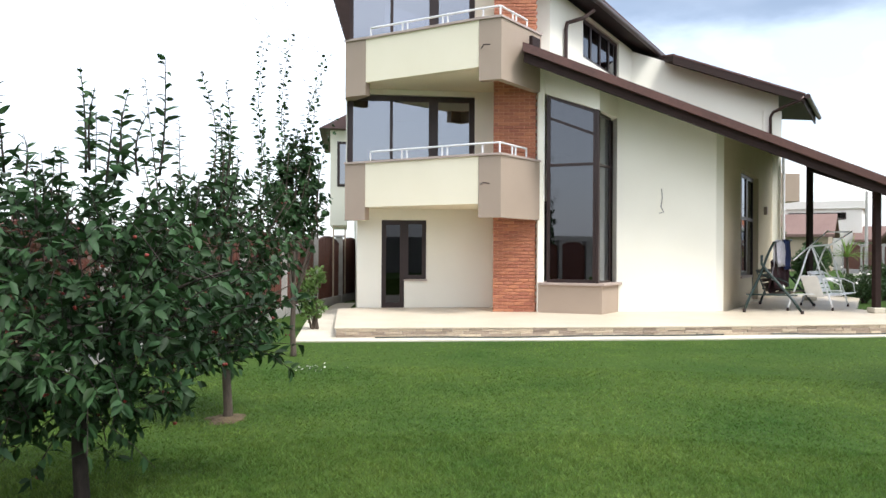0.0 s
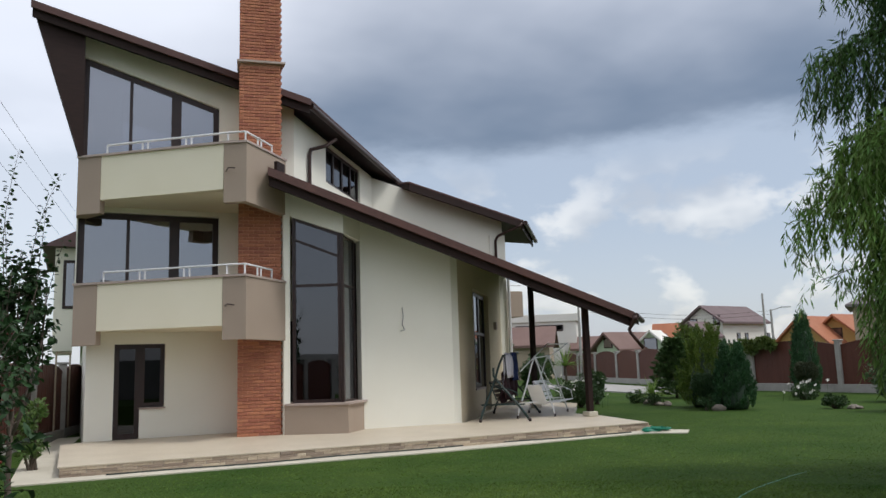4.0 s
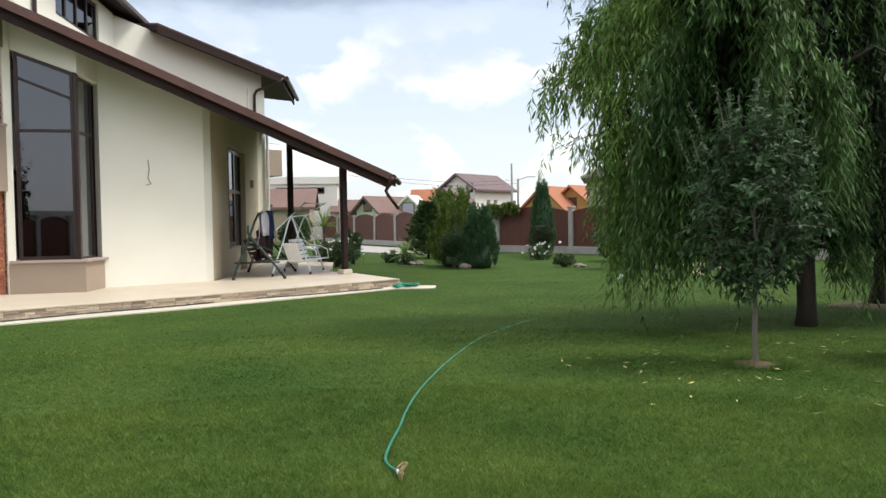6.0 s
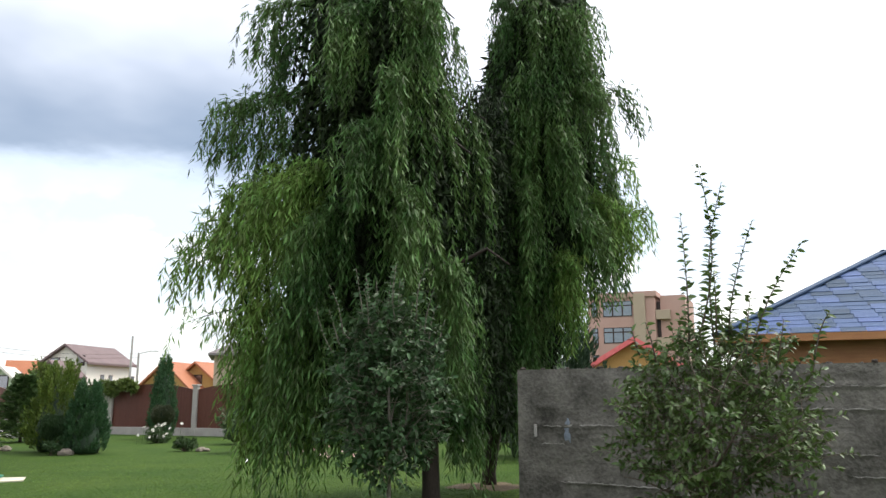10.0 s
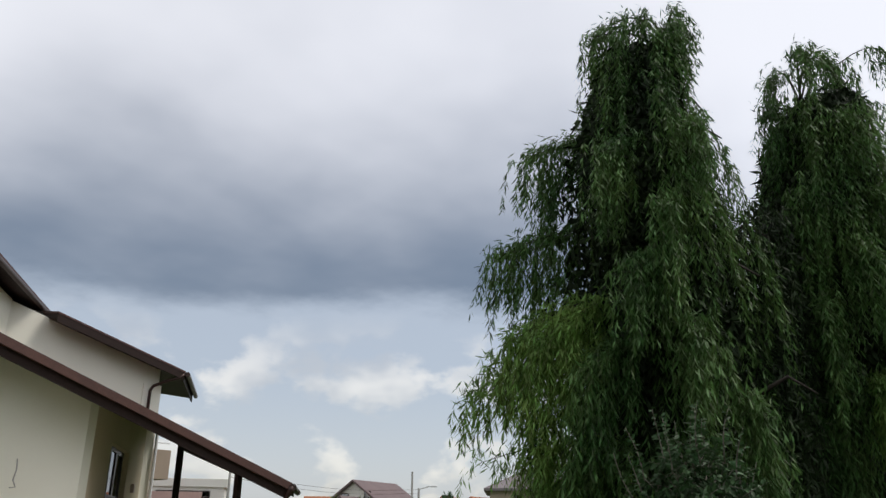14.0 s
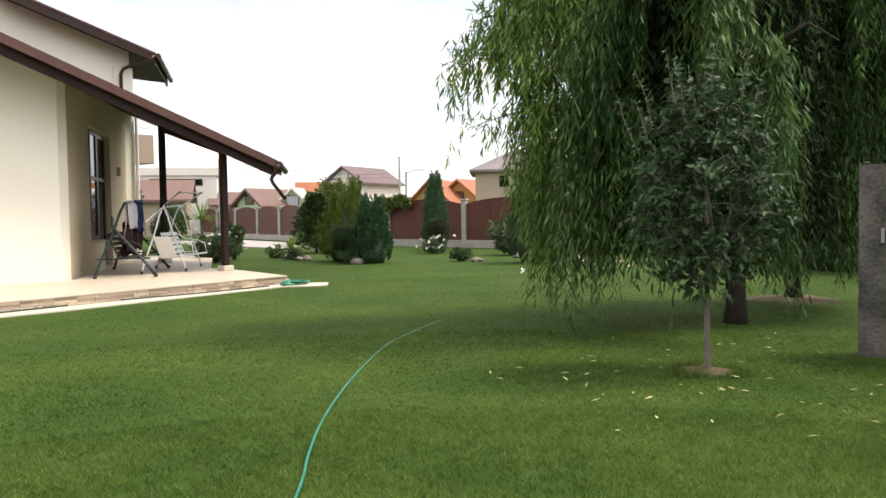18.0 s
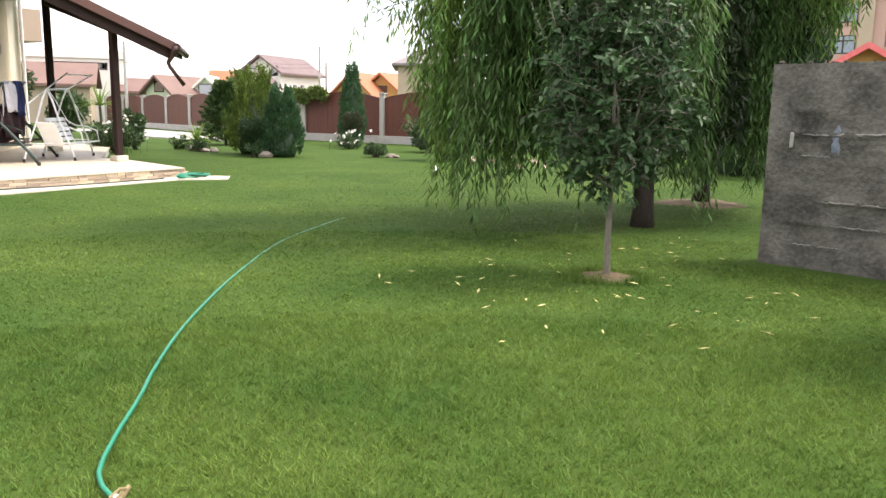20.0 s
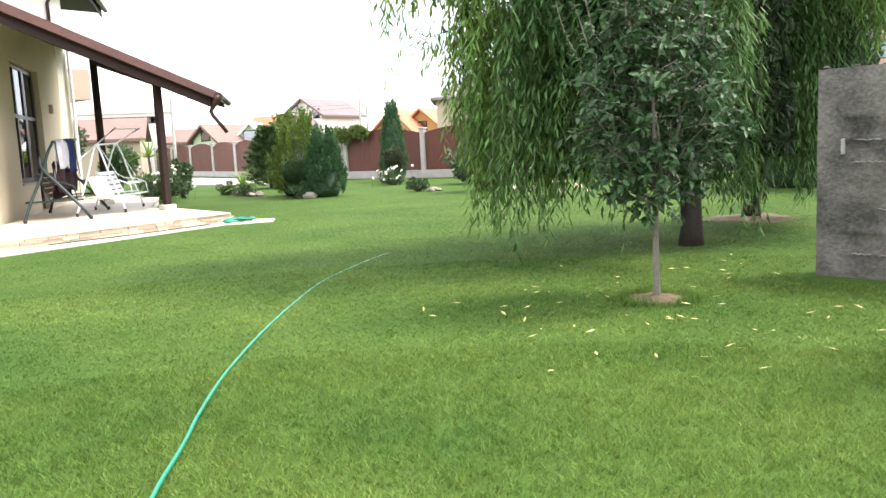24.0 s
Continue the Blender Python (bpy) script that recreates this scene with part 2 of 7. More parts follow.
M_CHERRY = material("cherry_leaf", (0.015, 0.036, 0.013), (0.040, 0.084, 0.026), 1.5, 8, 0.55, 0.0, spec=0.22, island=0.4, through_light=0.15)
M_APPLE = material("grey_green_apple_leaf", (0.026, 0.062, 0.023), (0.062, 0.114, 0.043), 1.5, 8, 0.52, 0.0, spec=0.24, island=0.4, through_light=0.15)
M_QUINCE = material("fruit_tree_leaf", (0.036, 0.074, 0.018), (0.100, 0.152, 0.038), 1.5, 8, 0.45, 0.0, island=0.35, through_light=0.25)
M_PLUM = material("red_plum_leaf", (0.040, 0.024, 0.016), (0.085, 0.045, 0.026), 2, 10, 0.5, 0.0, island=0.35, through_light=0.15)
M_THUJA = material("thuja_green", (0.030, 0.066, 0.030), (0.066, 0.112, 0.046), 2, 12, 0.6, 0.0, island=0.3, through_light=0.1)
M_GOLDTHUJA = material("golden_thuja", (0.042, 0.090, 0.012), (0.160, 0.218, 0.034), 2, 12, 0.6, 0.0, island=0.3, through_light=0.15)
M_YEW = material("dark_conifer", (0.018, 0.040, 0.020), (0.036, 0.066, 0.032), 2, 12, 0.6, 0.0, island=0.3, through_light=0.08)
M_BLUETHUJA = material("blue_green_thuja", (0.024, 0.076, 0.030), (0.064, 0.140, 0.052), 2, 12, 0.6, 0.0, island=0.35, through_light=0.12)
M_SPRUCE = material("spruce_needles", (0.036, 0.078, 0.024), (0.090, 0.150, 0.042), 2, 12, 0.6, 0.0, island=0.35, through_light=0.12)
M_ROSELEAF = material("garden_leaf", (0.030, 0.064, 0.021), (0.072, 0.122, 0.040), 2, 10, 0.5, 0.0, island=0.35, through_light=0.2)
M_VINE = material("vine_leaf", (0.065, 0.110, 0.024), (0.150, 0.190, 0.045), 1, 6, 0.5, 0.0, island=0.4, through_light=0.25)
M_YUCCA = material("yucca_blade", (0.13, 0.22, 0.045), (0.24, 0.34, 0.08), 3, 20, 0.5, 0.0, vary=0.2, through_light=0.2)
M_BALL = material("brownish_clipped_thuja", (0.050, 0.066, 0.034), (0.095, 0.105, 0.056), 4, 20, 0.7, 0.0, island=0.3)
M_SHRUB = material("bright_shrub_leaf", (0.070, 0.130, 0.030), (0.14, 0.22, 0.055), 2, 10, 0.5, 0.0, island=0.35, through_light=0.25)
M_PETAL = material("white_petals", (0.74, 0.70, 0.62), (0.85, 0.84, 0.80), 3, 20, 0.7, 0.0)
M_PINK = material("pale_pink_petals", (0.62, 0.40, 0.38), (0.75, 0.55, 0.50), 3, 20, 0.7, 0.0)
M_FRUIT = material("dark_red_cherries", (0.12, 0.012, 0.012), (0.22, 0.03, 0.02), 6, 30, 0.3, 0.0, island=0.3)
M_ROCK = material("pale_field_rock", (0.13, 0.115, 0.10), (0.29, 0.25, 0.20), 5, 40, 0.85, 0.6)
M_HOSE = material("green_garden_hose", (0.008, 0.15, 0.088), (0.014, 0.21, 0.125), 5, 60, 0.35, 0.05)
M_YELLOWLEAF = material("fallen_willow_leaf", (0.30, 0.28, 0.09), (0.48, 0.43, 0.19), 5, 40, 0.7, 0.0, vary=0.3)
M_SHINGLE = material("blue_grey_shingle", (0.026, 0.056, 0.125), (0.052, 0.098, 0.190), 6, 150, 0.75, 0.3, vary=0.5)
M_SHINGLES = material("blue_grey_shingle_far", (0.026, 0.056, 0.125), (0.052, 0.098, 0.190), 6, 150, 0.75, 0.3, island=0.5)
M_ORANGEWOOD = material("varnished_orange_wood", (0.24, 0.10, 0.035), (0.36, 0.17, 0.06), 3, 40, 0.5, 0.2, stretch=(1, 1, 8))

# ---- mesh helpers ----
ORIGIN = {}


class Geo:
    """Vertices and faces in world metres, gathered piece by piece."""

    def __init__(self):
        self.v, self.f = [], []

    def add(self, verts, faces):
        k = len(self.v)
        self.v += [tuple(p) for p in verts]
        self.f += [tuple(i + k for i in q) for q in faces]
        return self

    def box(self, x0, y0, z0, x1, y1, z1, bevel=0.0):
        return self.obox(((x0 + x1) / 2, (y0 + y1) / 2, (z0 + z1) / 2), (abs(x1 - x0) / 2, 0, 0), (0, abs(y1 - y0) / 2, 0), (0, 0, abs(z1 - z0) / 2), bevel)

    def obox(self, c, ax, ay, az, bevel=0.0):
        """A box about c with half axes ax, ay, az and chamfered edges."""
        c, axes = Vector(c), [Vector(ax), Vector(ay), Vector(az)]
        size = [max(a.length, 1e-6) for a in axes]
        bevel = min(bevel, 0.45 * min(size))
        signs = [(i, j, k) for i in (-1, 1) for j in (-1, 1) for k in (-1, 1)]
        if bevel <= 0:
            verts = [c + axes[0] * s[0] + axes[1] * s[1] + axes[2] * s[2] for s in signs]
            return self.add(verts, [(0, 1, 3, 2), (4, 6, 7, 5), (0, 4, 5, 1), (2, 3, 7, 6), (0, 2, 6, 4), (1, 5, 7, 3)])
        verts, index = [], {}
        for s in signs:
            for a in range(3):
                p = c.copy()
                for b in range(3):
                    p += axes[b] * s[b] * (1 if a == b else 1 - bevel / size[b])
                index[s, a] = len(verts)
                verts.append(p)
        faces = []
        for a in range(3):
            b, d = (a + 1) % 3, (a + 2) % 3
            for s in (-1, 1):
                ring = []
                for sb, sd in ((-1, -1), (1, -1), (1, 1), (-1, 1)):
                    q = [0, 0, 0]
                    q[a], q[b], q[d] = s, sb, sd
                    ring.append(index[tuple(q), a])
                faces.append(ring if s > 0 else ring[::-1])
            for sb in (-1, 1):
                for sd in (-1, 1):
                    ends = []
                    for s in (-1, 1):
                        q = [0, 0, 0]
                        q[a], q[b], q[d] = s, sb, sd
                        ends.append(tuple(q))
                    faces.append((index[ends[0], b], index[ends[1], b], index[ends[1], d], index[ends[0], d]))
        for s in signs:
            faces.append((index[s, 0], index[s, 1], index[s, 2]))
        return self.add(verts, faces)

    def beam(self, p, q, w, h, bevel=0.005, up=(0, 0, 1)):
        """A straight bar from p to q, w wide and h high."""
        p, q = Vector(p), Vector(q)
        d = (q - p)
        n = d.normalized()
        up = Vector(up)
        if abs(n.dot(up)) > 0.98:
            up = Vector((0, 1, 0))
        side = n.cross(up).normalized()
        top = side.cross(n).normalized()
        return self.obox((p + q) / 2, d / 2, side * w / 2, top * h / 2, bevel)

    def prism(self, poly, z0, z1):
        """A plan polygon between two heights; each is a number or a function of x, y."""
        n = len(poly)
        lo = [(x, y, z0(x, y) if callable(z0) else z0) for x, y in poly]
        hi = [(x, y, z1(x, y) if callable(z1) else z1) for x, y in poly]
        return self.add(lo + hi, [tuple(range(n))[::-1], tuple(range(n, 2 * n))] + [(i, (i + 1) % n, n + (i + 1) % n, n + i) for i in range(n)])

    def upright(self, a, d, corners, t0, t1):
        """A polygon in the wall plane through a along d, given as (along, z), made thick from t0 to t1 along the plane's normal."""
        d = Vector((*d, 0)).normalized()
        nrm = Vector((-d.y, d.x, 0))
        a = Vector((*a, 0))
        n = len(corners)
        ring = [[a + d * s + nrm * t + Vector((0, 0, z)) for s, z in corners] for t in (t0, t1)]
        return self.add(ring[0] + ring[1], [tuple(range(n)), tuple(range(n, 2 * n))[::-1]] + [(i, n + i, n + (i + 1) % n, (i + 1) % n) for i in range(n)])

    def tube(self, pts, r, sides=8, cap=True):
        pts = [Vector(p) for p in pts]
        rs = r if isinstance(r, (list, tuple)) else [r] * len(pts)
        k, side = len(self.v), None
        for i, p in enumerate(pts):
            n = (pts[min(i + 1, len(pts) - 1)] - pts[max(i - 1, 0)]).normalized()
            if side is None:
                side = n.orthogonal().normalized()
            side = (side - n * side.dot(n)).normalized()
            up = n.cross(side)
            for j in range(sides):
                a = 2 * math.pi * j / sides
                self.v.append(tuple(p + (side * math.cos(a) + up * math.sin(a)) * rs[i]))
        for i in range(len(pts) - 1):
            for j in range(sides):
                a, b = k + i * sides + j, k + i * sides + (j + 1) % sides
                self.f.append((a, b, b + sides, a + sides))
        if cap:
            self.f.append(tuple(range(k, k + sides))[::-1])
            self.f.append(tuple(range(k + (len(pts) - 1) * sides, k + len(pts) * sides)))
        return self

    def blob(self, c, rx, ry, rz, seed=0, rough=0.18, n=10, m=7):
        """A lumpy closed shape, for stones and heaps."""
        rng = random.Random(seed)
        off = Vector((rng.uniform(0, 50), rng.uniform(0, 50), rng.uniform(0, 50)))
        k = len(self.v)
        for i in range(m + 1):
            th = math.pi * i / m
            for j in range(n):
                ph = 2 * math.pi * j / n
                d = Vector((math.sin(th) * math.cos(ph), math.sin(th) * math.sin(ph), math.cos(th)))
                s = 1 + rough * 2 * noise.noise(d * 1.7 + off)
                self.v.append((c[0] + d.x * rx * s, c[1] + d.y * ry * s, c[2] + d.z * rz * s))
        for i in range(m):
            for j in range(n):
                a, b = k + i * n + j, k + i * n + (j + 1) % n
                self.f.append((a, b, b + n, a + n))
        return self


def mesh_of(name, geo, mat, origin=(0, 0, 0), smooth=False, weld=False):
    me = bpy.data.meshes.new(name)
    o = origin
    me.from_pydata([(x - o[0], y - o[1], z - o[2]) for x, y, z in geo.v], [], geo.f)
    if mat:
        me.materials.append(mat)
    if len(geo.f) < 30000:
        bm = bmesh.new()
        bm.from_mesh(me)
        if weld:
            bmesh.ops.remove_doubles(bm, verts=bm.verts, dist=0.0005)
        bmesh.ops.recalc_face_normals(bm, faces=bm.faces)
        bm.to_mesh(me)
        bm.free()
    if smooth:
        me.polygons.foreach_set("use_smooth", [True] * len(me.polygons))
    me.update()
    return me


def thing(name, at, label, category, group="", kind=""):
    ob = new(name)
    ob.empty_display_size = 0.2
    ob.location = at
    ORIGIN[ob] = tuple(at)
    return tagged(ob, label, category, group, kind)


def part(name, geo, mat, parent, label="", smooth=False, kind=""):
    """One mesh under a thing or a part; geo holds world places."""
    o = ORIGIN[parent]
    ob = new(name, mesh_of(name, geo, mat, o, smooth, name in ("wall", "window", "bay_window", "terrace_door", "panel")))
    ob.parent = parent
    ORIGIN[ob] = o
    return tagged(ob, label, "", "", kind)


def solid(name, geo, mat, label, category, at=(0, 0, 0), kind="", group="", smooth=False):
    """A thing, or a piece of the setting, that is one mesh."""
    ob = new(name, mesh_of(name, geo, mat, at, smooth))
    ob.location = at
    ORIGIN[ob] = tuple(at)
    return tagged(ob, label, category, group, kind)


def arrays_mesh(name, verts, tris, mat):
    me = bpy.data.meshes.new(name)
    nv, nt = len(verts), len(tris)
    me.vertices.add(nv)
    me.vertices.foreach_set("co", np.ascontiguousarray(verts, dtype=np.float32).ravel())
    me.loops.add(nt * 3)
    me.loops.foreach_set("vertex_index", np.ascontiguousarray(tris, dtype=np.int32).ravel())
    me.polygons.add(nt)
    me.polygons.foreach_set("loop_start", np.arange(0, nt * 3, 3, dtype=np.int32))
    me.materials.append(mat)
    me.update(calc_edges=True)
    return me


def unit(a):
    return a / np.maximum(np.linalg.norm(a, axis=-1, keepdims=True), 1e-9)


def leaf_arrays(p, d, s, length, width, fold=0.25):
    """Folded diamond leaves: base p, direction d, side s."""
    d = unit(d)
    s = unit(s - d * (s * d).sum(-1, keepdims=True))
    up = np.cross(d, s)
    length, width = np.broadcast_to(length, len(p))[:, None], np.broadcast_to(width, len(p))[:, None]
    midp = p + d * length * 0.45
    v = np.stack([p, midp + s * width / 2 + up * width * fold, p + d * length, midp - s * width / 2 + up * width * fold], 1).reshape(-1, 3)
    k = np.arange(len(p))[:, None] * 4
    t = np.stack([k + [0, 1, 2], k + [0, 2, 3]], 1).reshape(-1, 3)
    return v, t


def leaf_part(name, arrays, mat, parent, label="", kind="stuff"):
    o = np.array(ORIGIN[parent])
    verts, tris, k = [], [], 0
    for v, t in arrays:
        verts.append(v - o)
        tris.append(t + k)
        k += len(v)
    ob = new(name, arrays_mesh(name, np.concatenate(verts), np.concatenate(tris), mat))
    ob.parent = parent
    ORIGIN[ob] = tuple(o)
    return tagged(ob, label, "", "", kind)


def opened_wall(geo, a, b, z0, top_a, top_b, thick, holes):
    """A wall from a to b, its top a straight line, with holes (s0, s1, bottom, head at s0, head at s1) cut through. It grows to the left of a-b."""
    d = (b[0] - a[0], b[1] - a[1])
    length = math.hypot(*d)

    def top(s):
        return top_a + (top_b - top_a) * s / length

    cuts = sorted({0.0, length, *[h[0] for h in holes], *[h[1] for h in holes]})
    for s0, s1 in zip(cuts, cuts[1:]):
        here = sorted([h for h in holes if h[0] <= s0 + 1e-6 and h[1] >= s1 - 1e-6], key=lambda h: h[2])
        f0, f1 = z0, z0
        for h in here:
            if h[2] > f0 + 1e-4:
                geo.upright(a, d, [(s0, f0), (s1, f1), (s1, h[2]), (s0, h[2])], 0, thick)
            k0, k1 = (s0 - h[0]) / (h[1] - h[0]), (s1 - h[0]) / (h[1] - h[0])
            f0, f1 = h[3] + (h[4] - h[3]) * k0, h[3] + (h[4] - h[3]) * k1
        if top(s0) > f0 + 1e-4:
            geo.upright(a, d, [(s0, f0), (s1, f1), (s1, top(s1)), (s0, top(s0))], 0, thick)
    return geo


def window(parent, name, a, d, s0, s1, z0, h0, h1, inset=0.10, bars=(), rails=(), w=0.08, deep=0.07, curtain=None, label="", glass=None):
    """A framed window in the wall plane through a along d, between s0 and s1; head from h0 to h1; bars and rails at given places."""
    d3 = Vector((*d, 0)).normalized()
    nrm = Vector((-d3.y, d3.x, 0))
    base = Vector((*a, 0)) + nrm * inset

    def at(s, z, t=0.0):
        return base + d3 * s + nrm * t + Vector((0, 0, z))

    def head(s):
        return h0 + (h1 - h0) * (s - s0) / (s1 - s0)

    g = Geo()
    g.upright((base.x, base.y), d, [(s0, z0), (s0 + w, z0), (s0 + w, head(s0 + w)), (s0, h0)], 0, deep)
    g.upright((base.x, base.y), d, [(s1 - w, z0), (s1, z0), (s1, h1), (s1 - w, head(s1 - w))], 0, deep)
    g.upright((base.x, base.y), d, [(s0 + w, z0), (s1 - w, z0), (s1 - w, z0 + w), (s0 + w, z0 + w)], 0, deep)
    g.upright((base.x, base.y), d, [(s0 + w, head(s0 + w) - w), (s1 - w, head(s1 - w) - w), (s1 - w, head(s1 - w)), (s0 + w, head(s0 + w))], 0, deep)
    win = part(name, g, M_FRAME, parent, label)
    for s, bw in bars:
        bar = Geo().upright((base.x, base.y), d, [(s - bw / 2, z0 + w), (s + bw / 2, z0 + w), (s + bw / 2, head(s + bw / 2) - w), (s - bw / 2, head(s - bw / 2) - w)], -0.006, deep - 0.004)
        part("mullion", bar, M_FRAME, win)
    for z, bw in rails:
        cuts = [s0 + w] + [q for s, b in sorted(bars) for q in (s - b / 2, s + b / 2)] + [s1 - w]
        for q0, q1 in zip(cuts[0::2], cuts[1::2]):
            part("transom", Geo().upright((base.x, base.y), d, [(q0, z - bw / 2), (q1, z - bw / 2), (q1, z + bw / 2), (q0, z + bw / 2)], -0.003, deep - 0.006), M_FRAME, win)
    edges = [s0 + w] + [q for s, b in sorted(bars) for q in (s - b / 2, s + b / 2)] + [s1 - w]
    for q0, q1 in zip(edges[0::2], edges[1::2]):
        p = Geo().upright((base.x, base.y), d, [(q0, z0 + w), (q1, z0 + w), (q1, head(q1) - w), (q0, head(q0) - w)], deep * 0.4, deep * 0.4 + 0.012)
        pane = part("pane", p, glass or M_GLASS, win)
        pane.visible_shadow = False
    if curtain:
        c0, c1 = curtain
        g = Geo()
        n = 36
        row = [at(c0 + (c1 - c0) * i / n, 0, 0.30 + 0.03 * math.sin(i * 1.9) + 0.012 * math.sin(i * 4.3)) for i in range(n + 1)]
        lo = [(p.x, p.y, z0 + 0.03) for p in row]
        hi = [(p.x, p.y, head(c0 + (c1 - c0) * i / n) - 0.05) for i, p in enumerate(row)]
        g.add(lo + hi, [(i, i + 1, n + 2 + i, n + 1 + i) for i in range(n)])
        part("curtain", g, M_CURTAIN, win, "white net curtain", smooth=True)
    return win


# ---- ground ----
M_LAWN = material("lawn_ground", (0.024, 0.057, 0.009), (0.056, 0.092, 0.017), 0.6, 38, 0.95, 0.5, spec=0.1, dist=0.03, grain=0.5)
g = Geo().add([(-900, -900, 0), (900, -900, 0), (900, 900, 0), (-900, 900, 0)], [(0, 1, 2, 3)])
solid("ground", g, M_LAWN, "green mown lawn with slightly yellowed patches", "lawn", kind="structure")

# terrace slab, its tiled top and the pale paving round it
FRONT = 13.12
TERRACE = [(0.13, FRONT), (6.6, 12.98), (11.80, 13.22), (12.42, 15.85), (12.42, 16.95), (15.25, 20.9), (15.9, 23.3), (14.2, 23.38), (8.9, 16.35), (6.4, 16.9), (4.5, 17.8), (0.56, 17.82), (0.13, 17.5)]
g = Geo().prism(TERRACE, 0.0, 0.170)
terrace = solid("terrace", g, M_CONCRETE, "raised terrace with pale beige stone tiles and a split-stone edge", "terrace", kind="structure")


def grown(poly, e):
    cx, cy = sum(p[0] for p in poly) / len(poly), sum(p[1] for p in poly) / len(poly)
    return [(x + math.copysign(e, x - cx) if abs(x - cx) > 2 else x, y - e if y < 14 else y) for x, y in poly]


part("tiled_top", Geo().prism(grown(TERRACE, 0.03), 0.170, 0.19), M_TERRACE, terrace, "pale beige stone tiles")
PAVING = [(-0.55, 12.62), (6.6, 12.44), (11.3, 12.72), (12.0, 12.15), (12.5, 12.65), (12.05, 13.26), (11.80, 13.22), (6.6, 12.98), (0.13, FRONT), (0.13, 17.5), (0.53, 22.0), (0.0, 22.0), (-0.55, 17.0)]
solid("paving", Geo().prism(PAVING, -0.05, 0.02), M_PAVE, "narrow pale concrete paving strip along the terrace", "paving", kind="structure")
# far drive near the back fence
solid("drive", Geo().prism([(23.2, 26.6), (24.6, 25.4), (26.8, 27.5), (30.5, 40), (27, 44), (24.2, 33)], -0.05, 0.05), M_CONCRETE, "pale concrete drive beside the back fence", "drive", kind="structure")

# ---- house ----
DX, DY = 0.592, 0.806     # the way along the house's splayed side
DN = (0.806, -0.592)      # out of that side
house = thing("house", (4.0, 18.0, 0.0), "cream three-storey house with brick chimney and dark brown sloping roofs", "house")
Y0 = 17.85


def roof_main(x, y):
    return 9.60 - 0.304 * (DN[0] * (x + 0.72) + DN[1] * (y - 17.2))


def roof_low(x, y):
    return 5.80 - 0.440 * (0.743 * (x - 3.9) - 0.669 * (y - 15.2))


# front walls, storey by storey
g = opened_wall(Geo(), (0.53, Y0), (4.6, Y0), 0.0, 2.75, 2.75, 0.3, [(0.57, 1.11, 0.16, 2.25, 2.25), (1.11, 1.63, 0.85, 2.25, 2.25)])
part("wall", g, M_PLASTER, house, "cream plaster ground-floor wall")
g = opened_wall(Geo(), (0.26, Y0), (5.12, Y0), 2.75, 5.55, 5.55, 0.3, [(0.02, 3.05, 2.95, 5.2, 5.2)])
part("wall", g, M_PLASTER, house, "cream plaster wall of the first floor")
top_l, top_r = roof_main(0.26, Y0) - 0.22, roof_main(5.12, Y0) - 0.22
g = opened_wall(Geo(), (0.26, Y0), (5.12, Y0), 5.55, top_l, top_r, 0.3, [(0.02, 3.04, 5.75, 8.78, 7.88)])
part("wall", g, M_PLASTER, house, "cream plaster gable wall of the top floor")
# left side wall, splayed upper side wall, wing wall, back
part("wall", Geo().prism([(0.26, Y0 + 0.3), (0.56, Y0 + 0.3), (0.56, 30), (0.26, 30)], 2.75, lambda x, y: roof_main(x, y) - 0.22), M_PLASTER, house)
part("wall", Geo().prism([(0.53, Y0 + 0.3), (0.83, Y0 + 0.3), (0.83, 30), (0.53, 30)], 0.0, 2.75), M_PLASTER, house)
SIDE_A = (5.12, Y0)
SIDE_L = 6.9
g = opened_wall(Geo(), SIDE_A, (SIDE_A[0] + DX * SIDE_L, SIDE_A[1] + DY * SIDE_L), 4.0, 7.92, 7.92, 0.3, [(2.35, 5.55, 6.72, 7.82, 7.82)])
part("wall", g, M_PLASTER, house, "cream plaster side wall under the eave")
part("wall", Geo().prism([(9.12, 23.4), (14.15, 23.4), (14.15, 23.7), (9.12, 23.7)], 3.0, lambda x, y: 7.70 - 0.251 * (x - 10.3) - 0.1), M_PLASTER, house, "cream plaster wing wall")
part("wall", Geo().prism([(13.6, 23.34), (14.22, 23.34), (14.22, 23.76), (13.6, 23.76)], 0.0, 6.1), M_PLASTER, house, "white plaster corner pier")
part("wall", Geo().prism([(0.53, 30), (14.15, 30), (14.15, 30.3), (0.53, 30.3)], 0.0, 9.0), M_PLASTER, house)
part("wall", Geo().prism([(14.15, 23.7), (14.15, 30), (13.85, 30), (13.85, 23.7)], 0.0, 6.0), M_PLASTER, house)
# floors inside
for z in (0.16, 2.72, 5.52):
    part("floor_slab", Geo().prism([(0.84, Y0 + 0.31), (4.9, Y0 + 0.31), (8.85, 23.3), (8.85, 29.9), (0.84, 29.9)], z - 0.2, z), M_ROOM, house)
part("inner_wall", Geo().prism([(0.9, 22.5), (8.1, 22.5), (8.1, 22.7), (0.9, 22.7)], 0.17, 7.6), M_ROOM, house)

# the low white wall with the bay and the splayed porch wall
WHITE_Y = 16.36
g = Geo().prism([(4.46, 17.84), (4.46, 16.26), (4.60, 16.24), (4.60, 17.84)], 0.0, lambda x, y: roof_low(x, y) - 0.3)
part("wall", g, M_PLASTER, house)
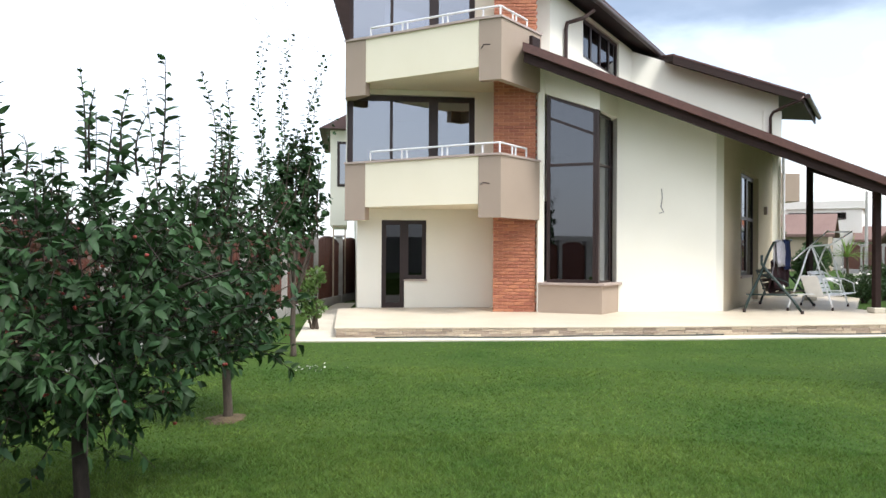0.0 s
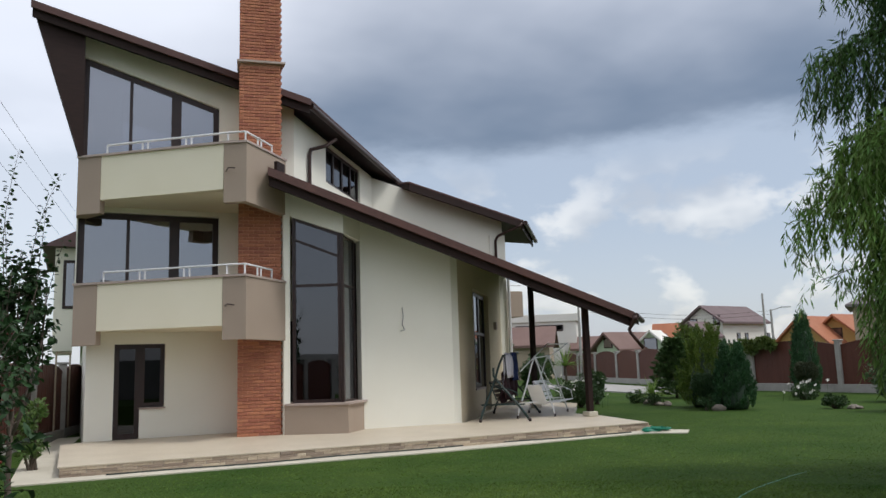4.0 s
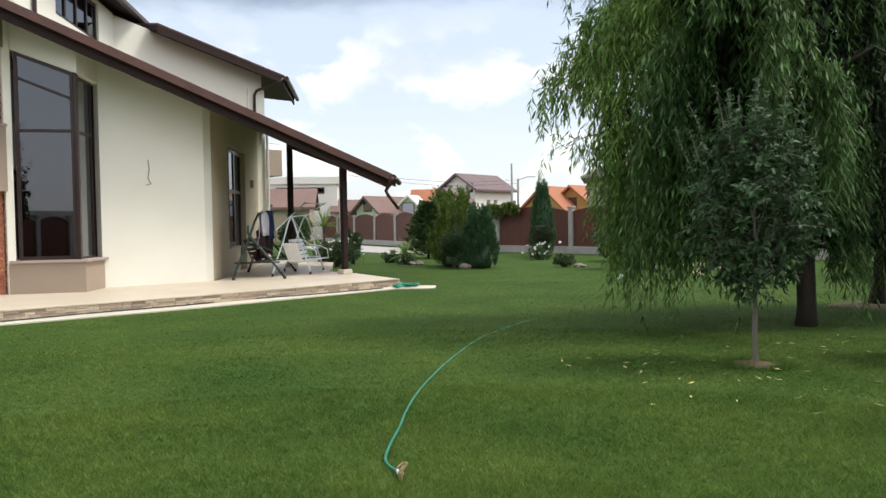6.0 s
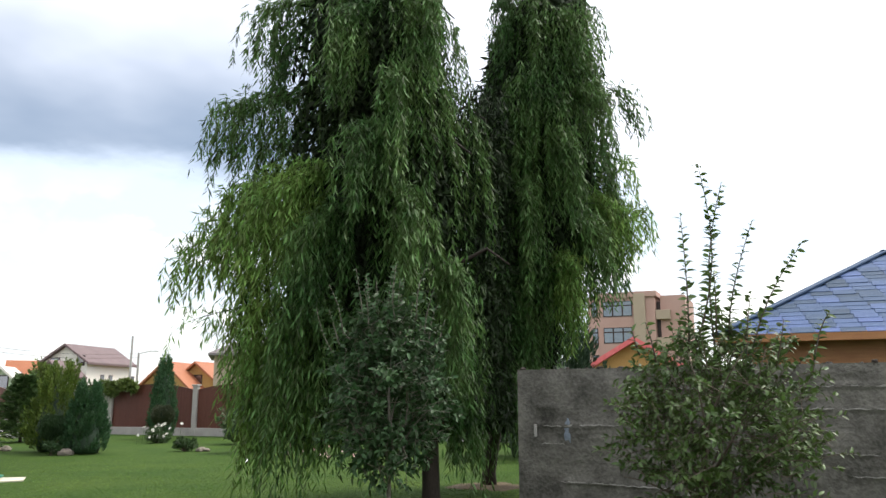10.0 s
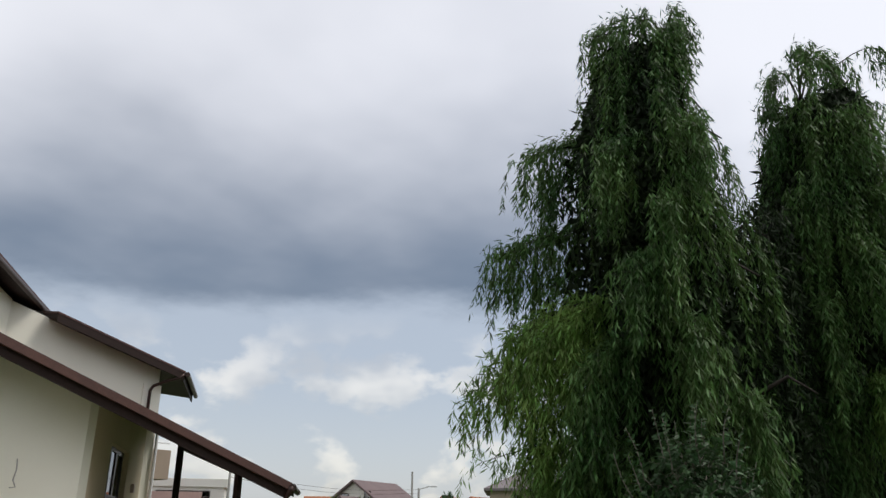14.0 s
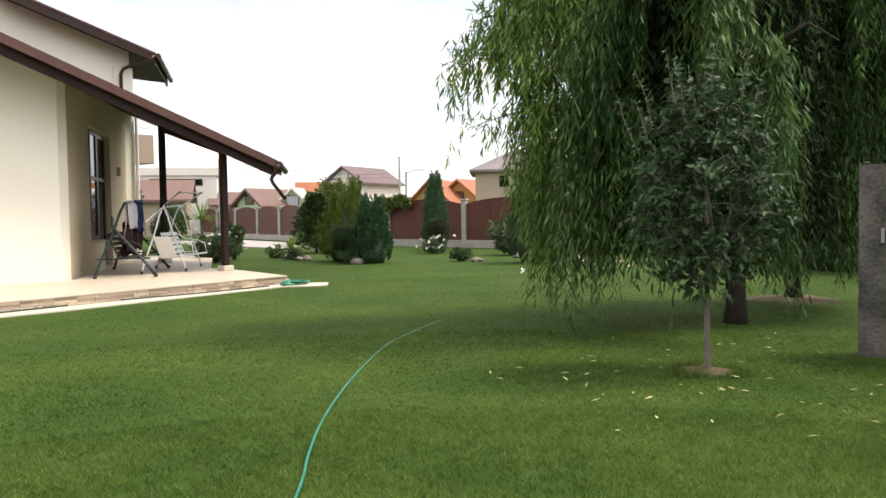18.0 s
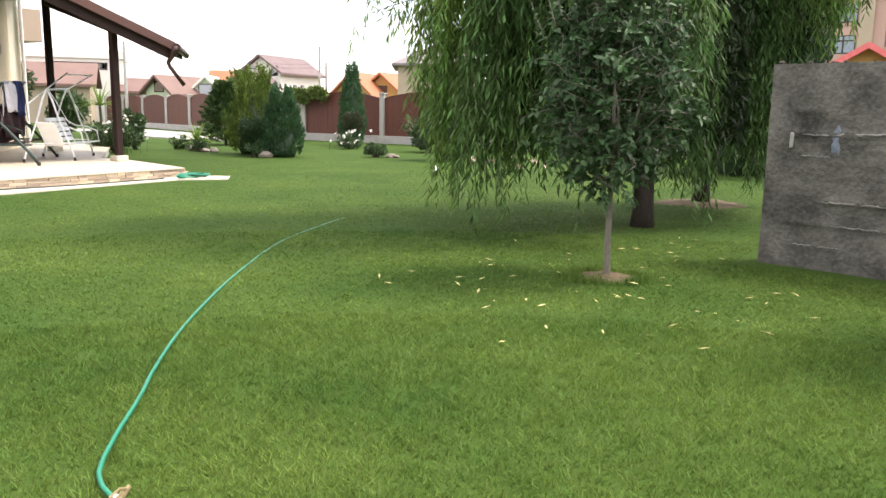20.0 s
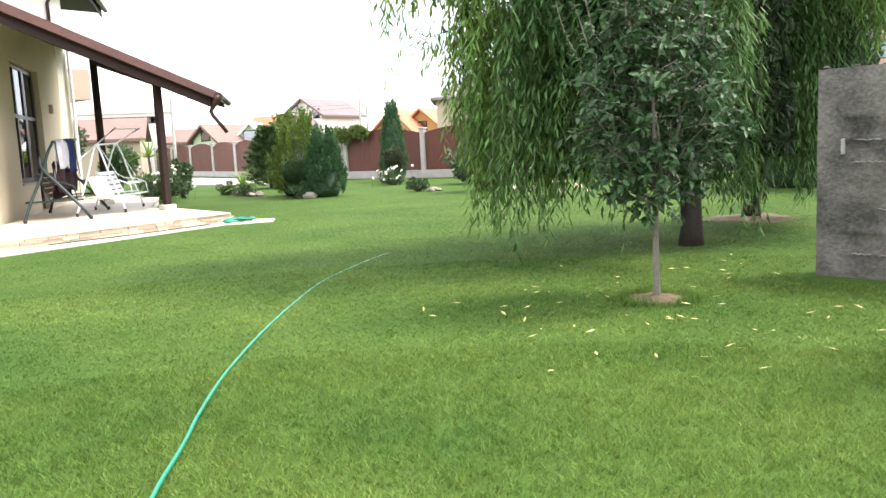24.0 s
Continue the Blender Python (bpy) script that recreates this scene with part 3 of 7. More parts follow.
g = Geo().prism([(6.30, WHITE_Y + 0.02), (8.60, WHITE_Y - 0.06), (8.86, WHITE_Y + 0.10), (8.66, WHITE_Y + 0.30), (6.30, WHITE_Y + 0.32)], 0.0, lambda x, y: roof_low(x, y) - 0.3)
part("wall", g, M_PLASTER, house, "white plaster wall beside the tall bay window")
PORCH_A, PORCH_L = (8.86, WHITE_Y + 0.10), 8.7
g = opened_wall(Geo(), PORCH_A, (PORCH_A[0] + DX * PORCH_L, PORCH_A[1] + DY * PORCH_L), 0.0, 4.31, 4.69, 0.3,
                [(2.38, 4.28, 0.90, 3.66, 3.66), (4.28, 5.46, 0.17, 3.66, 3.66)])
part("wall", g, M_SHADEWALL, house, "plaster wall coloured darker beige for the porch roof's shade")
# bay: taupe base with coping, tall glazing above, up to the low roof
BAY = [(4.47, 16.25), (5.70, 15.58), (6.40, 16.45)]
part("bay_base", Geo().prism([BAY[0], BAY[1], BAY[2], (6.3, 17.2), (4.6, 17.2)], 0.0, 0.80), M_TAUPE, house, "taupe plaster base of the bay window")
bay_cap = [(4.47, 16.19), (5.72, 15.50), (6.48, 16.44), (6.3, 17.2), (4.6, 17.2)]
part("bay_sill", Geo().prism(bay_cap, 0.80, 0.85), M_COPING, house, "dull pink stone sill")


def bay_window(a, b, za, zb, bars, rails, w=0.07, glass=M_BAYGLASS):
    d = (b[0] - a[0], b[1] - a[1])
    return window(house, "bay_window", a, d, 0.0, math.hypot(*d), 0.852, za, zb, inset=0.07, bars=bars, rails=rails, w=w, deep=0.06, label="tall brown-framed bay window", glass=glass)


bay_l = bay_window((4.62, 16.17), (5.62, 15.63), 4.98, 4.55, (), ((3.42, 0.06),))
bay_d = Vector((1.0, -0.54)).normalized()
part("transom", Geo().upright((4.62 - 0.07 * bay_d.y, 16.17 + 0.07 * bay_d.x), bay_d, [(0.07, 4.42), (1.06, 4.02), (1.06, 4.08), (0.07, 4.48)], -0.003, 0.054), M_FRAME, bay_l)
bay_window((5.63, 15.62), (6.22, 16.36), 4.55, 4.52, (), ((3.42, 0.05),), 0.045, M_GLASS)
part("corner_post", Geo().prism([(5.58, 15.655), (5.63, 15.61), (5.685, 15.69), (5.63, 15.735)], 0.852, 4.62), M_FRAME, house, "brown bay corner post")
part("bay_head", Geo().prism([(4.60, 16.20), (5.64, 15.60), (6.30, 16.38), (6.3, 17.0), (4.6, 17.0)], lambda x, y: 4.99 - 0.42 * (x - 4.6) if x < 5.7 else 4.53, lambda x, y: roof_low(x, y) - 0.3), M_PLASTER, house, "cream plaster above the bay window")
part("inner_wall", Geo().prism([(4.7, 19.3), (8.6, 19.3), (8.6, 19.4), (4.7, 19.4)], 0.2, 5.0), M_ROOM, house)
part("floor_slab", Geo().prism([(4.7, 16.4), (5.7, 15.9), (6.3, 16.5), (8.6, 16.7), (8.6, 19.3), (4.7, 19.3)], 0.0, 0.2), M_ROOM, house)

# windows of the front
door = window(house, "terrace_door", (0.53, Y0), (1, 0), 0.57, 1.12, 0.19, 2.25, 2.25, inset=0.12, w=0.11, label="dark brown glazed terrace door", glass=M_DOORGLASS)
window(house, "window", (0.53, Y0), (1, 0), 1.12, 1.63, 0.86, 2.25, 2.25, inset=0.12, w=0.09, label="dark brown framed window joined to the door", glass=M_DOORGLASS)
part("window_sill", Geo().box(1.62, Y0 - 0.05, 0.82, 2.18, Y0 + 0.12, 0.85, 0.005), M_COPING, house)
window(house, "window", (0.26, Y0), (1, 0), 0.03, 3.05, 2.95, 5.19, 5.19, inset=0.08, bars=((1.06, 0.07), (2.06, 0.22)), w=0.13, curtain=(0.2, 0.95), label="wide brown-framed balcony window of the first floor")
window(house, "window", (0.26, Y0), (1, 0), 0.03, 3.04, 5.75, 8.77, 7.88, inset=0.08, bars=((1.06, 0.07), (2.06, 0.22)), w=0.13, curtain=(0.2, 0.9), label="brown-framed sloping top-floor window")
window(house, "window", SIDE_A, (DX, DY), 2.36, 5.54, 6.73, 7.81, 7.81, inset=0.06, bars=((3.15, 0.10), (3.95, 0.10), (4.75, 0.10)), w=0.09, glass=M_DOORGLASS, label="brown-framed strip window under the eave")
window(house, "window", PORCH_A, (DX, DY), 2.40, 4.28, 0.91, 3.65, 3.65, inset=0.14, bars=((3.34, 0.09),), rails=((2.45, 0.09),), w=0.10, label="brown-framed porch window", glass=M_DOORGLASS)
window(house, "terrace_door", PORCH_A, (DX, DY), 4.285, 5.44, 0.19, 3.65, 3.65, inset=0.14, rails=((2.45, 0.09),), w=0.12, label="brown-framed glazed porch door beside the window", glass=M_DOORGLASS)
part("window_sill", Geo().upright((PORCH_A[0], PORCH_A[1]), (DX, DY), [(2.34, 0.86), (4.27, 0.86), (4.27, 0.905), (2.34, 0.905)], -0.04, 0.13), M_COPING, house)
part("wall_lamp", Geo().upright((PORCH_A[0], PORCH_A[1]), (DX, DY), [(6.55, 2.66), (6.70, 2.66), (6.70, 2.90), (6.55, 2.90)], -0.10, 0.0), M_COPING, house, "small pale wall lamp")

# balconies: splayed parapets, taupe ends, coping, white rail
BL, BA, BC, BD, BE = (0.25, 17.45), (0.69, 17.12), (2.97, 15.30), (3.39, 15.04), (4.50, 16.28)


def inward(poly, e):
    """The parapet's line moved inwards by e."""
    out = []
    for i, p in enumerate(poly):
        q0, q1 = poly[max(i - 1, 0)], poly[min(i + 1, len(poly) - 1)]
        d = Vector((q1[0] - q0[0], q1[1] - q0[1])).normalized()
        out.append((p[0] - d.y * e, p[1] + d.x * e))
    return out


for top, cream_low, taupe_low, which in ((3.52, 2.51, 2.22, "lower"), (6.31, 5.32, 5.03, "upper")):
    slab = part("balcony_slab", Geo().prism([(BL[0] + 0.1, BL[1] + 0.1), (BA[0] + 0.1, BA[1] + 0.1), (BC[0] + 0.05, BC[1] + 0.2), (BD[0], BD[1] + 0.25), (BE[0] - 0.15, BE[1] + 0.1), (4.4, Y0), (0.3, Y0)], cream_low, cream_low + 0.2), M_CREAM, house, "cream underside of the " + which + " balcony")
    line = [BA, BC]
    n1 = inward(line, 0.14)
    part("parapet", Geo().prism([BA, BC, n1[1], n1[0]], cream_low - 0.004, top - 0.03), M_CREAM, house, "pale yellow cream parapet")
    left = [(BL[0] - 0.01, Y0 - 0.002), (BL[0] - 0.01, BL[1] - 0.01), (BA[0] - 0.004, BA[1] - 0.015), (BA[0] + 0.10, BA[1] + 0.12), (BL[0] + 0.2, Y0 - 0.002)]
    part("parapet_end", Geo().prism(left, taupe_low, top - 0.03), M_TAUPE, house, "taupe parapet end")
    right = [(BC[0] + 0.004, BC[1] - 0.02), (BD[0], BD[1] - 0.02), (BE[0] + 0.02, BE[1]), (BE[0] - 0.10, BE[1] + 0.10), (BD[0] - 0.02, BD[1] + 0.20), (BC[0] + 0.10, BC[1] + 0.14)]
    part("parapet_end", Geo().prism(right, taupe_low, top - 0.03), M_TAUPE, house, "taupe parapet corner")
    cap = [BL, BA, BC, BD, BE]
    outer = [(BL[0] - 0.04, BL[1] - 0.04), (BA[0] - 0.02, BA[1] - 0.05), (BC[0] - 0.02, BC[1] - 0.05), (BD[0], BD[1] - 0.06), (BE[0] + 0.05, BE[1])]
    inner = [(BL[0] + 0.12, BL[1] + 0.16), (BA[0] + 0.10, BA[1] + 0.15), (BC[0] + 0.12, BC[1] + 0.18), (BD[0], BD[1] + 0.24), (BE[0] - 0.14, BE[1] + 0.14)]
    part("coping", Geo().prism(outer + inner[::-1], top - 0.03, top + 0.015), M_COPING, house, "thin grey-pink coping")
    # rail
    rail_line = [(BA[0] + 0.12, BA[1] + 0.03), (BC[0] + 0.10, BC[1] + 0.05), (BD[0] + 0.0, BD[1] + 0.10), (BE[0] - 0.35, BE[1] - 0.22)]
    for p, q in zip(rail_line, rail_line[1:]):
        part("rail", Geo().beam((*p, top + 0.235), (*q, top + 0.235), 0.05, 0.035, 0.008), M_WHITEMETAL, house, "white metal hand rail")

    def rail_post(p, q, k):
        x, y = p[0] + (q[0] - p[0]) * k, p[1] + (q[1] - p[1]) * k
        part("rail_post", Geo().beam((x, y, top + 0.01), (x, y, top + 0.225), 0.035, 0.035, 0.005), M_WHITEMETAL, house)

    L1 = math.hypot(rail_line[1][0] - rail_line[0][0], rail_line[1][1] - rail_line[0][1])
    for k in (0.0, 0.30, 0.345, 0.66, 0.705, 1.0):
        rail_post(rail_line[0], rail_line[1], k)
    for k in (1.0,):
        rail_post(rail_line[1], rail_line[2], k)
    for k in (0.45, 0.58, 1.0):
        rail_post(rail_line[2], rail_line[3], k)
    # little spout on the taupe corner
    part("spout", Geo().tube([(BC[0] + 0.05, BC[1] + 0.05, top - 0.62), (BC[0] + 0.05, BC[1] - 0.28, top - 0.60), (BC[0] + 0.16, BC[1] - 0.42, top - 0.63)], 0.014, 6), M_GUTTER, house, "thin drain spout")

# roofs
MAIN = [(-0.74, 17.2), (5.35, 17.2), (11.0, 24.9), (11.0, 30.5), (0.24, 30.5), (0.24, 17.86), (-0.70, 17.86)]
roof = part("roof", Geo().prism(MAIN, lambda x, y: roof_main(x, y) - 0.20, lambda x, y: roof_main(x, y) - 0.06), M_BROWNWOOD, house, "dark brown main roof with boarded underside")
part("roof_tiles", Geo().prism([(-0.78, 17.12), (5.40, 17.12), (11.05, 24.9), (11.05, 30.5), (0.20, 30.5), (0.20, 17.90), (-0.74, 17.90)], lambda x, y: roof_main(x, y) - 0.058, lambda x, y: roof_main(x, y)), M_ROOFTILE, roof)
part("verge_board", Geo().upright((-0.76, 17.19), (1, 0), [(0, roof_main(-0.78, 17.2) - 0.34), (6.1, roof_main(5.32, 17.2) - 0.34), (6.1, roof_main(5.32, 17.2) - 0.07), (0, roof_main(-0.78, 17.2) - 0.07)], 0.0, 0.035), M_BROWNWOOD, roof, "dark brown verge board")
part("verge_tiles", Geo().upright((-0.79, 17.10), (1, 0), [(0, roof_main(-0.78, 17.2) - 0.15), (6.15, roof_main(5.35, 17.2) - 0.15), (6.15, roof_main(5.35, 17.2) + 0.012), (0, roof_main(-0.78, 17.2) + 0.012)], 0.0, 0.05), M_ROOFTILE, roof, "red-brown verge tiles")
g = Geo().tube([(5.38 + DX * s, 17.2 + DY * s, roof_main(5.40, 17.2) - 0.13) for s in (0.0, 9.3)], 0.075, 10)
part("gutter", g, M_GUTTER, roof, "brown eave gutter")
fin = [(-0.69, 9.36), (0.30, 9.06), (0.34, 6.32), (0.24, 6.32)]
part("slanted_soffit", Geo().upright((0, 17.32), (1, 0), fin, 0.0, 0.24), M_BROWNWOOD, house, "dark brown boarded slanting overhang")
LOW = [(3.9, 15.2), (13.2, 15.2), (15.1, 17.31), (15.3, 20.5), (14.15, 23.35), (9.4, 23.35), (5.45, 17.86), (4.48, 17.86)]
lroof = part("porch_roof", Geo().prism(LOW, lambda x, y: roof_low(x, y) - 0.22, lambda x, y: roof_low(x, y) - 0.07), M_BROWNWOOD, house, "dark brown lean-to porch roof with boarded underside")
part("roof_tiles", Geo().prism([(3.88, 15.15), (13.25, 15.15), (15.13, 17.26), (15.35, 20.5), (14.15, 23.35), (9.4, 23.35), (5.45, 17.86), (4.48, 17.86)], lambda x, y: roof_low(x, y) - 0.068, lambda x, y: roof_low(x, y)), M_ROOFTILE, lroof)
part("verge_board", Geo().upright((3.90, 15.21), (1, 0), [(0, roof_low(3.88, 15.2) - 0.37), (9.26, roof_low(13.18, 15.2) - 0.37), (9.26, roof_low(13.18, 15.2) - 0.07), (0, roof_low(3.88, 15.2) - 0.07)], 0.0, 0.04), M_BROWNWOOD, lroof, "dark brown verge board")
part("verge_tiles", Geo().upright((3.86, 15.12), (1, 0), [(0, roof_low(3.88, 15.2) - 0.17), (9.36, roof_low(13.24, 15.2) - 0.17), (9.36, roof_low(13.24, 15.2) + 0.012), (0, roof_low(3.88, 15.2) + 0.012)], 0.0, 0.05), M_ROOFTILE, lroof, "red-brown verge tiles")
gz = roof_low(13.2, 15.2) - 0.10
part("gutter", Geo().tube([(13.27 + 0.669 * s, 15.13 + 0.743 * s, gz) for s in (-0.1, 2.8)], 0.08, 10), M_GUTTER, lroof, "brown porch gutter")
part("rain_spout", Geo().tube([(13.22, 15.15, gz + 0.01), (13.21, 15.16, gz - 0.09), (13.15, 15.21, gz - 0.24), (13.11, 15.25, gz - 0.34), (13.14, 15.22, gz - 0.44), (13.36, 15.05, gz - 0.82)], [0.11, 0.10, 0.05, 0.044, 0.044, 0.044], 10), M_GUTTER, lroof, "brown swan-neck rain spout", True)
part("flashing", Geo().obox((4.25, 15.75, 5.93), (0.12, 0.14, 0), (-0.03, 0.03, 0), (0, 0, 0.16), 0.01), M_BROWNWOOD, lroof, "brown roof flashing")
# wing roof
WING = [(10.30, 22.75), (14.6, 22.75), (17.3, 26.4), (17.3, 30.3), (10.30, 30.3)]


def roof_wing(x, y):
    return 7.66 - 0.311 * (DN[0] * (x - 10.3) + DN[1] * (y - 22.7))


wroof = part("wing_roof", Geo().prism(WING, lambda x, y: roof_wing(x, y) - 0.22, lambda x, y: roof_wing(x, y) - 0.06), M_BROWNWOOD, house, "dark brown wing roof")
part("roof_tiles", Geo().prism([(10.28, 22.70), (14.65, 22.70), (17.35, 26.35), (17.35, 30.3), (10.28, 30.3)], lambda x, y: roof_wing(x, y) - 0.058, roof_wing), M_ROOFTILE, wroof)
wz = roof_wing(14.6, 22.7)
part("verge_board", Geo().upright((10.28, 22.71), (1, 0), [(0, roof_wing(10.28, 22.7) - 0.30), (4.36, wz - 0.30), (4.36, wz - 0.05), (0, roof_wing(10.28, 22.7) - 0.05)], 0.0, 0.035), M_BROWNWOOD, wroof, "dark brown verge board")
part("gutter", Geo().tube([(14.68, 22.62, wz - 0.12), (14.68 + DX * 4.6, 22.62 + DY * 4.6, wz - 0.12)], 0.08, 10), M_GUTTER, wroof, "brown wing gutter")
part("fascia", Geo().beam((14.60, 22.74, wz - 0.18), (14.60 + DX * 4.5, 22.74 + DY * 4.5, wz - 0.18), 0.05, 0.34), M_BROWNWOOD, wroof)
pipe = part("downpipe", Geo().tube([(14.60, 22.70, wz - 0.12), (14.50, 22.74, wz - 0.24), (14.12, 22.98, wz - 0.40), (13.86, 23.22, wz - 0.55), (13.80, 23.27, wz - 0.70), (13.80, 23.27, 4.4)], 0.05, 8), M_GUTTER, house, "brown swan-neck downpipe", True)
part("lower_pipe", Geo().tube([(14.24, 23.24, 4.6), (14.24, 23.24, 0.2)], 0.052, 8), M_WHITEMETAL, pipe, "white lower downpipe")
sx, sy = SIDE_A[0] + DX * 0.9 + 0.07 * DN[0], SIDE_A[1] + DY * 0.9 + 0.07 * DN[1]
part("downpipe", Geo().tube([(sx + DX * 0.9 + 0.42 * DN[0], sy + DY * 0.9 + 0.42 * DN[1], 7.75), (sx + DX * 0.6 + 0.25 * DN[0], sy + DY * 0.6 + 0.25 * DN[1], 7.5), (sx + DX * 0.1, sy + DY * 0.1, 7.28), (sx, sy, 7.1), (sx, sy, 5.6)], 0.05, 8), M_GUTTER, house, "brown downpipe of the main eave")
# porch posts
for x, y in ((12.10, 15.72), (13.14, 20.0)):
    top = roof_low(x, y) - 0.22
    post = part("porch_post", Geo().obox((x, y, (top + 0.30) / 2), (0.072, 0, 0), (0, 0.072, 0), (0, 0, (top - 0.30) / 2), 0.012), M_BROWNWOOD, house, "dark brown timber porch post")
    part("post_base", Geo().box(x - 0.14, y - 0.14, 0.19, x + 0.14, y + 0.14, 0.31, 0.015), M_PAVE, post, "pale stone post base")
part("porch_beam", Geo().beam((12.12, 15.72, roof_low(12.12, 15.72) - 0.30), (13.14, 20.0, roof_low(13.14, 20.0) - 0.30), 0.12, 0.16, 0.01), M_BROWNWOOD, house)
# rear balcony that shows past the corner
part("rear_balcony", Geo().box(14.3, 24.4, 3.25, 15.5, 28.0, 4.2, 0.01), M_TAUPE, house, "taupe rear balcony")
part("rail", Geo().beam((14.4, 24.45, 4.42), (15.45, 24.45, 4.42), 0.04, 0.04), M_WHITEMETAL, house)
# left rear wing with its tiled roof
part("side_wing", Geo().prism([(-0.26, 24.0), (0.26, 24.0), (0.26, 29.5), (-0.26, 29.5)], 2.3, 5.25), M_PLASTER, house, "cream side bay at the back")
window(house, "window", (-0.26, 23.99), (1, 0), 0.22, 0.72, 3.5, 4.9, 4.9, inset=-0.02, w=0.08, label="brown-framed window of the side bay")
part("side_roof", Geo().add([(-0.6, 23.6, 5.25), (0.6, 23.6, 5.25), (0.6, 30, 5.25), (-0.6, 30, 5.25), (0.6, 24.6, 6.05), (0.6, 29, 6.05)], [(0, 1, 4), (0, 4, 5, 3), (3, 5, 2), (0, 3, 2, 1), (1, 2, 5, 4)]), M_ROOFTILE, house, "brown tiled side roof")
# lamp hook on the white wall
part("wall_hook", Geo().tube([(7.30, WHITE_Y - 0.07, 2.95), (7.31, WHITE_Y - 0.10, 2.75), (7.27, WHITE_Y - 0.12, 2.55), (7.34, WHITE_Y - 0.10, 2.42), (7.24, WHITE_Y - 0.09, 2.40)], 0.012, 6), M_CONCRETE, house, "thin grey wire hook on the wall")

# ---- boundary fences ----


def fence_panel(a, b, z0, side_h, crown, mat_part, parent):
    """Vertical boards under an arched top between two posts."""
    a, b = Vector((*a, 0)), Vector((*b, 0))
    L = (b - a).length
    n = max(6, int(L / 0.14))
    d = (b - a).normalized()
    nrm = Vector((-d.y, d.x, 0))
    g = Geo()

    def crest(s):
        return z0 + side_h + crown * (1 - (2 * s / L - 1) ** 2)

    row = []
    for i in range(n):
        s0, s1 = L * i / n, L * (i + 1) / n
        t = 0.004 if i % 2 else 0.0
        row += [(s0 + 0.006, t), (s1 - 0.006, t), (s1 - 0.003, -0.004), (s1 + 0.003, -0.004)]
    row = [(min(max(s, 0.0), L), t) for s, t in row]
    k = len(row)
    for side in (1, -1):
        for low in (True, False):
            for s, t in row:
                q = a + d * s + nrm * (side * 0.012 + t)
                g.v.append((q.x, q.y, z0 if low else crest(s)))
    g.f += [(i, i + 1, k + i + 1, k + i) for i in range(k - 1)] + [(2 * k + i, 3 * k + i, 3 * k + i + 1, 2 * k + i + 1) for i in range(k - 1)]
    g.f += [(k + i, k + i + 1, 3 * k + i + 1, 3 * k + i) for i in range(k - 1)] + [(0, k, 3 * k, 2 * k), (k - 1, 3 * k - 1, 4 * k - 1, 2 * k - 1)]
    sheet = part("panel", g, mat_part, parent)
    h = Geo()
    for i in range(14):
        s0, s1 = L * i / 14, L * (i + 1) / 14
        h.upright((a.x, a.y), (d.x, d.y), [(s0, crest(s0)), (s1, crest(s1)), (s1, crest(s1) + 0.05), (s0, crest(s0) + 0.05)], -0.03, 0.03)
    part("panel", h, M_FENCE, sheet, "arched top rail")
    return sheet


def fence_run(name, points, label, base_h=0.32, post_h=2.02, side=1.5, crown=0.24):
    f = thing(name, (*points[0], 0), label, "fence")
    for (x0, y0), (x1, y1) in zip(points, points[1:]):
        d = Vector((x1 - x0, y1 - y0, 0)).normalized()
        part("base", Geo().beam((x0, y0, base_h / 2 - 0.05), (x1, y1, base_h / 2 - 0.05), 0.2, base_h + 0.1, 0.01), M_CONCRETE, f, "grey concrete fence base")
        fence_panel((x0 + d.x * 0.11, y0 + d.y * 0.11), (x1 - d.x * 0.11, y1 - d.y * 0.11), base_h, side, crown, M_FENCE, f)
    for x, y in points:
        g = Geo().box(x - 0.11, y - 0.11, 0, x + 0.11, y + 0.11, post_h, 0.02)
        p = part("post", g, M_CONCRETE, f, "grey concrete post")
        part("post_cap", Geo().box(x - 0.15, y - 0.15, post_h, x + 0.15, y + 0.15, post_h + 0.06, 0.02), M_CONCRETE, p)
    return f


fence_run("garden_fence", [(27.9, 25.4 - 4.45 * k) for k in range(0, 9)], "red-brown boarded fence with arched panels between grey concrete posts")
fence_run("garden_fence", [(28.0 + 0.303 * s, 26.0 + 0.953 * s) for s in (-0.3, 2.6, 5.9, 9.3, 12.85, 16.7, 21.1, 25.3, 29.5)], "red-brown arched fence along the drive")
fence_run("side_fence", [(-1.1 + 0.25 * s, 18 + 0.968 * s) for s in [-15 + 2.45 * k for k in range(0, 12)]], "red-brown boarded side fence with concrete posts", base_h=0.22, post_h=1.9, side=1.45, crown=0.2)

# ---- cement wall ----
WALL_A, WALL_D = (9.62, 1.92), (-0.2, -0.98)


M_RIDGE = material("squeezed_grey_mortar", (0.15, 0.145, 0.13), (0.32, 0.31, 0.285), 5, 40, 0.95, 0.6)


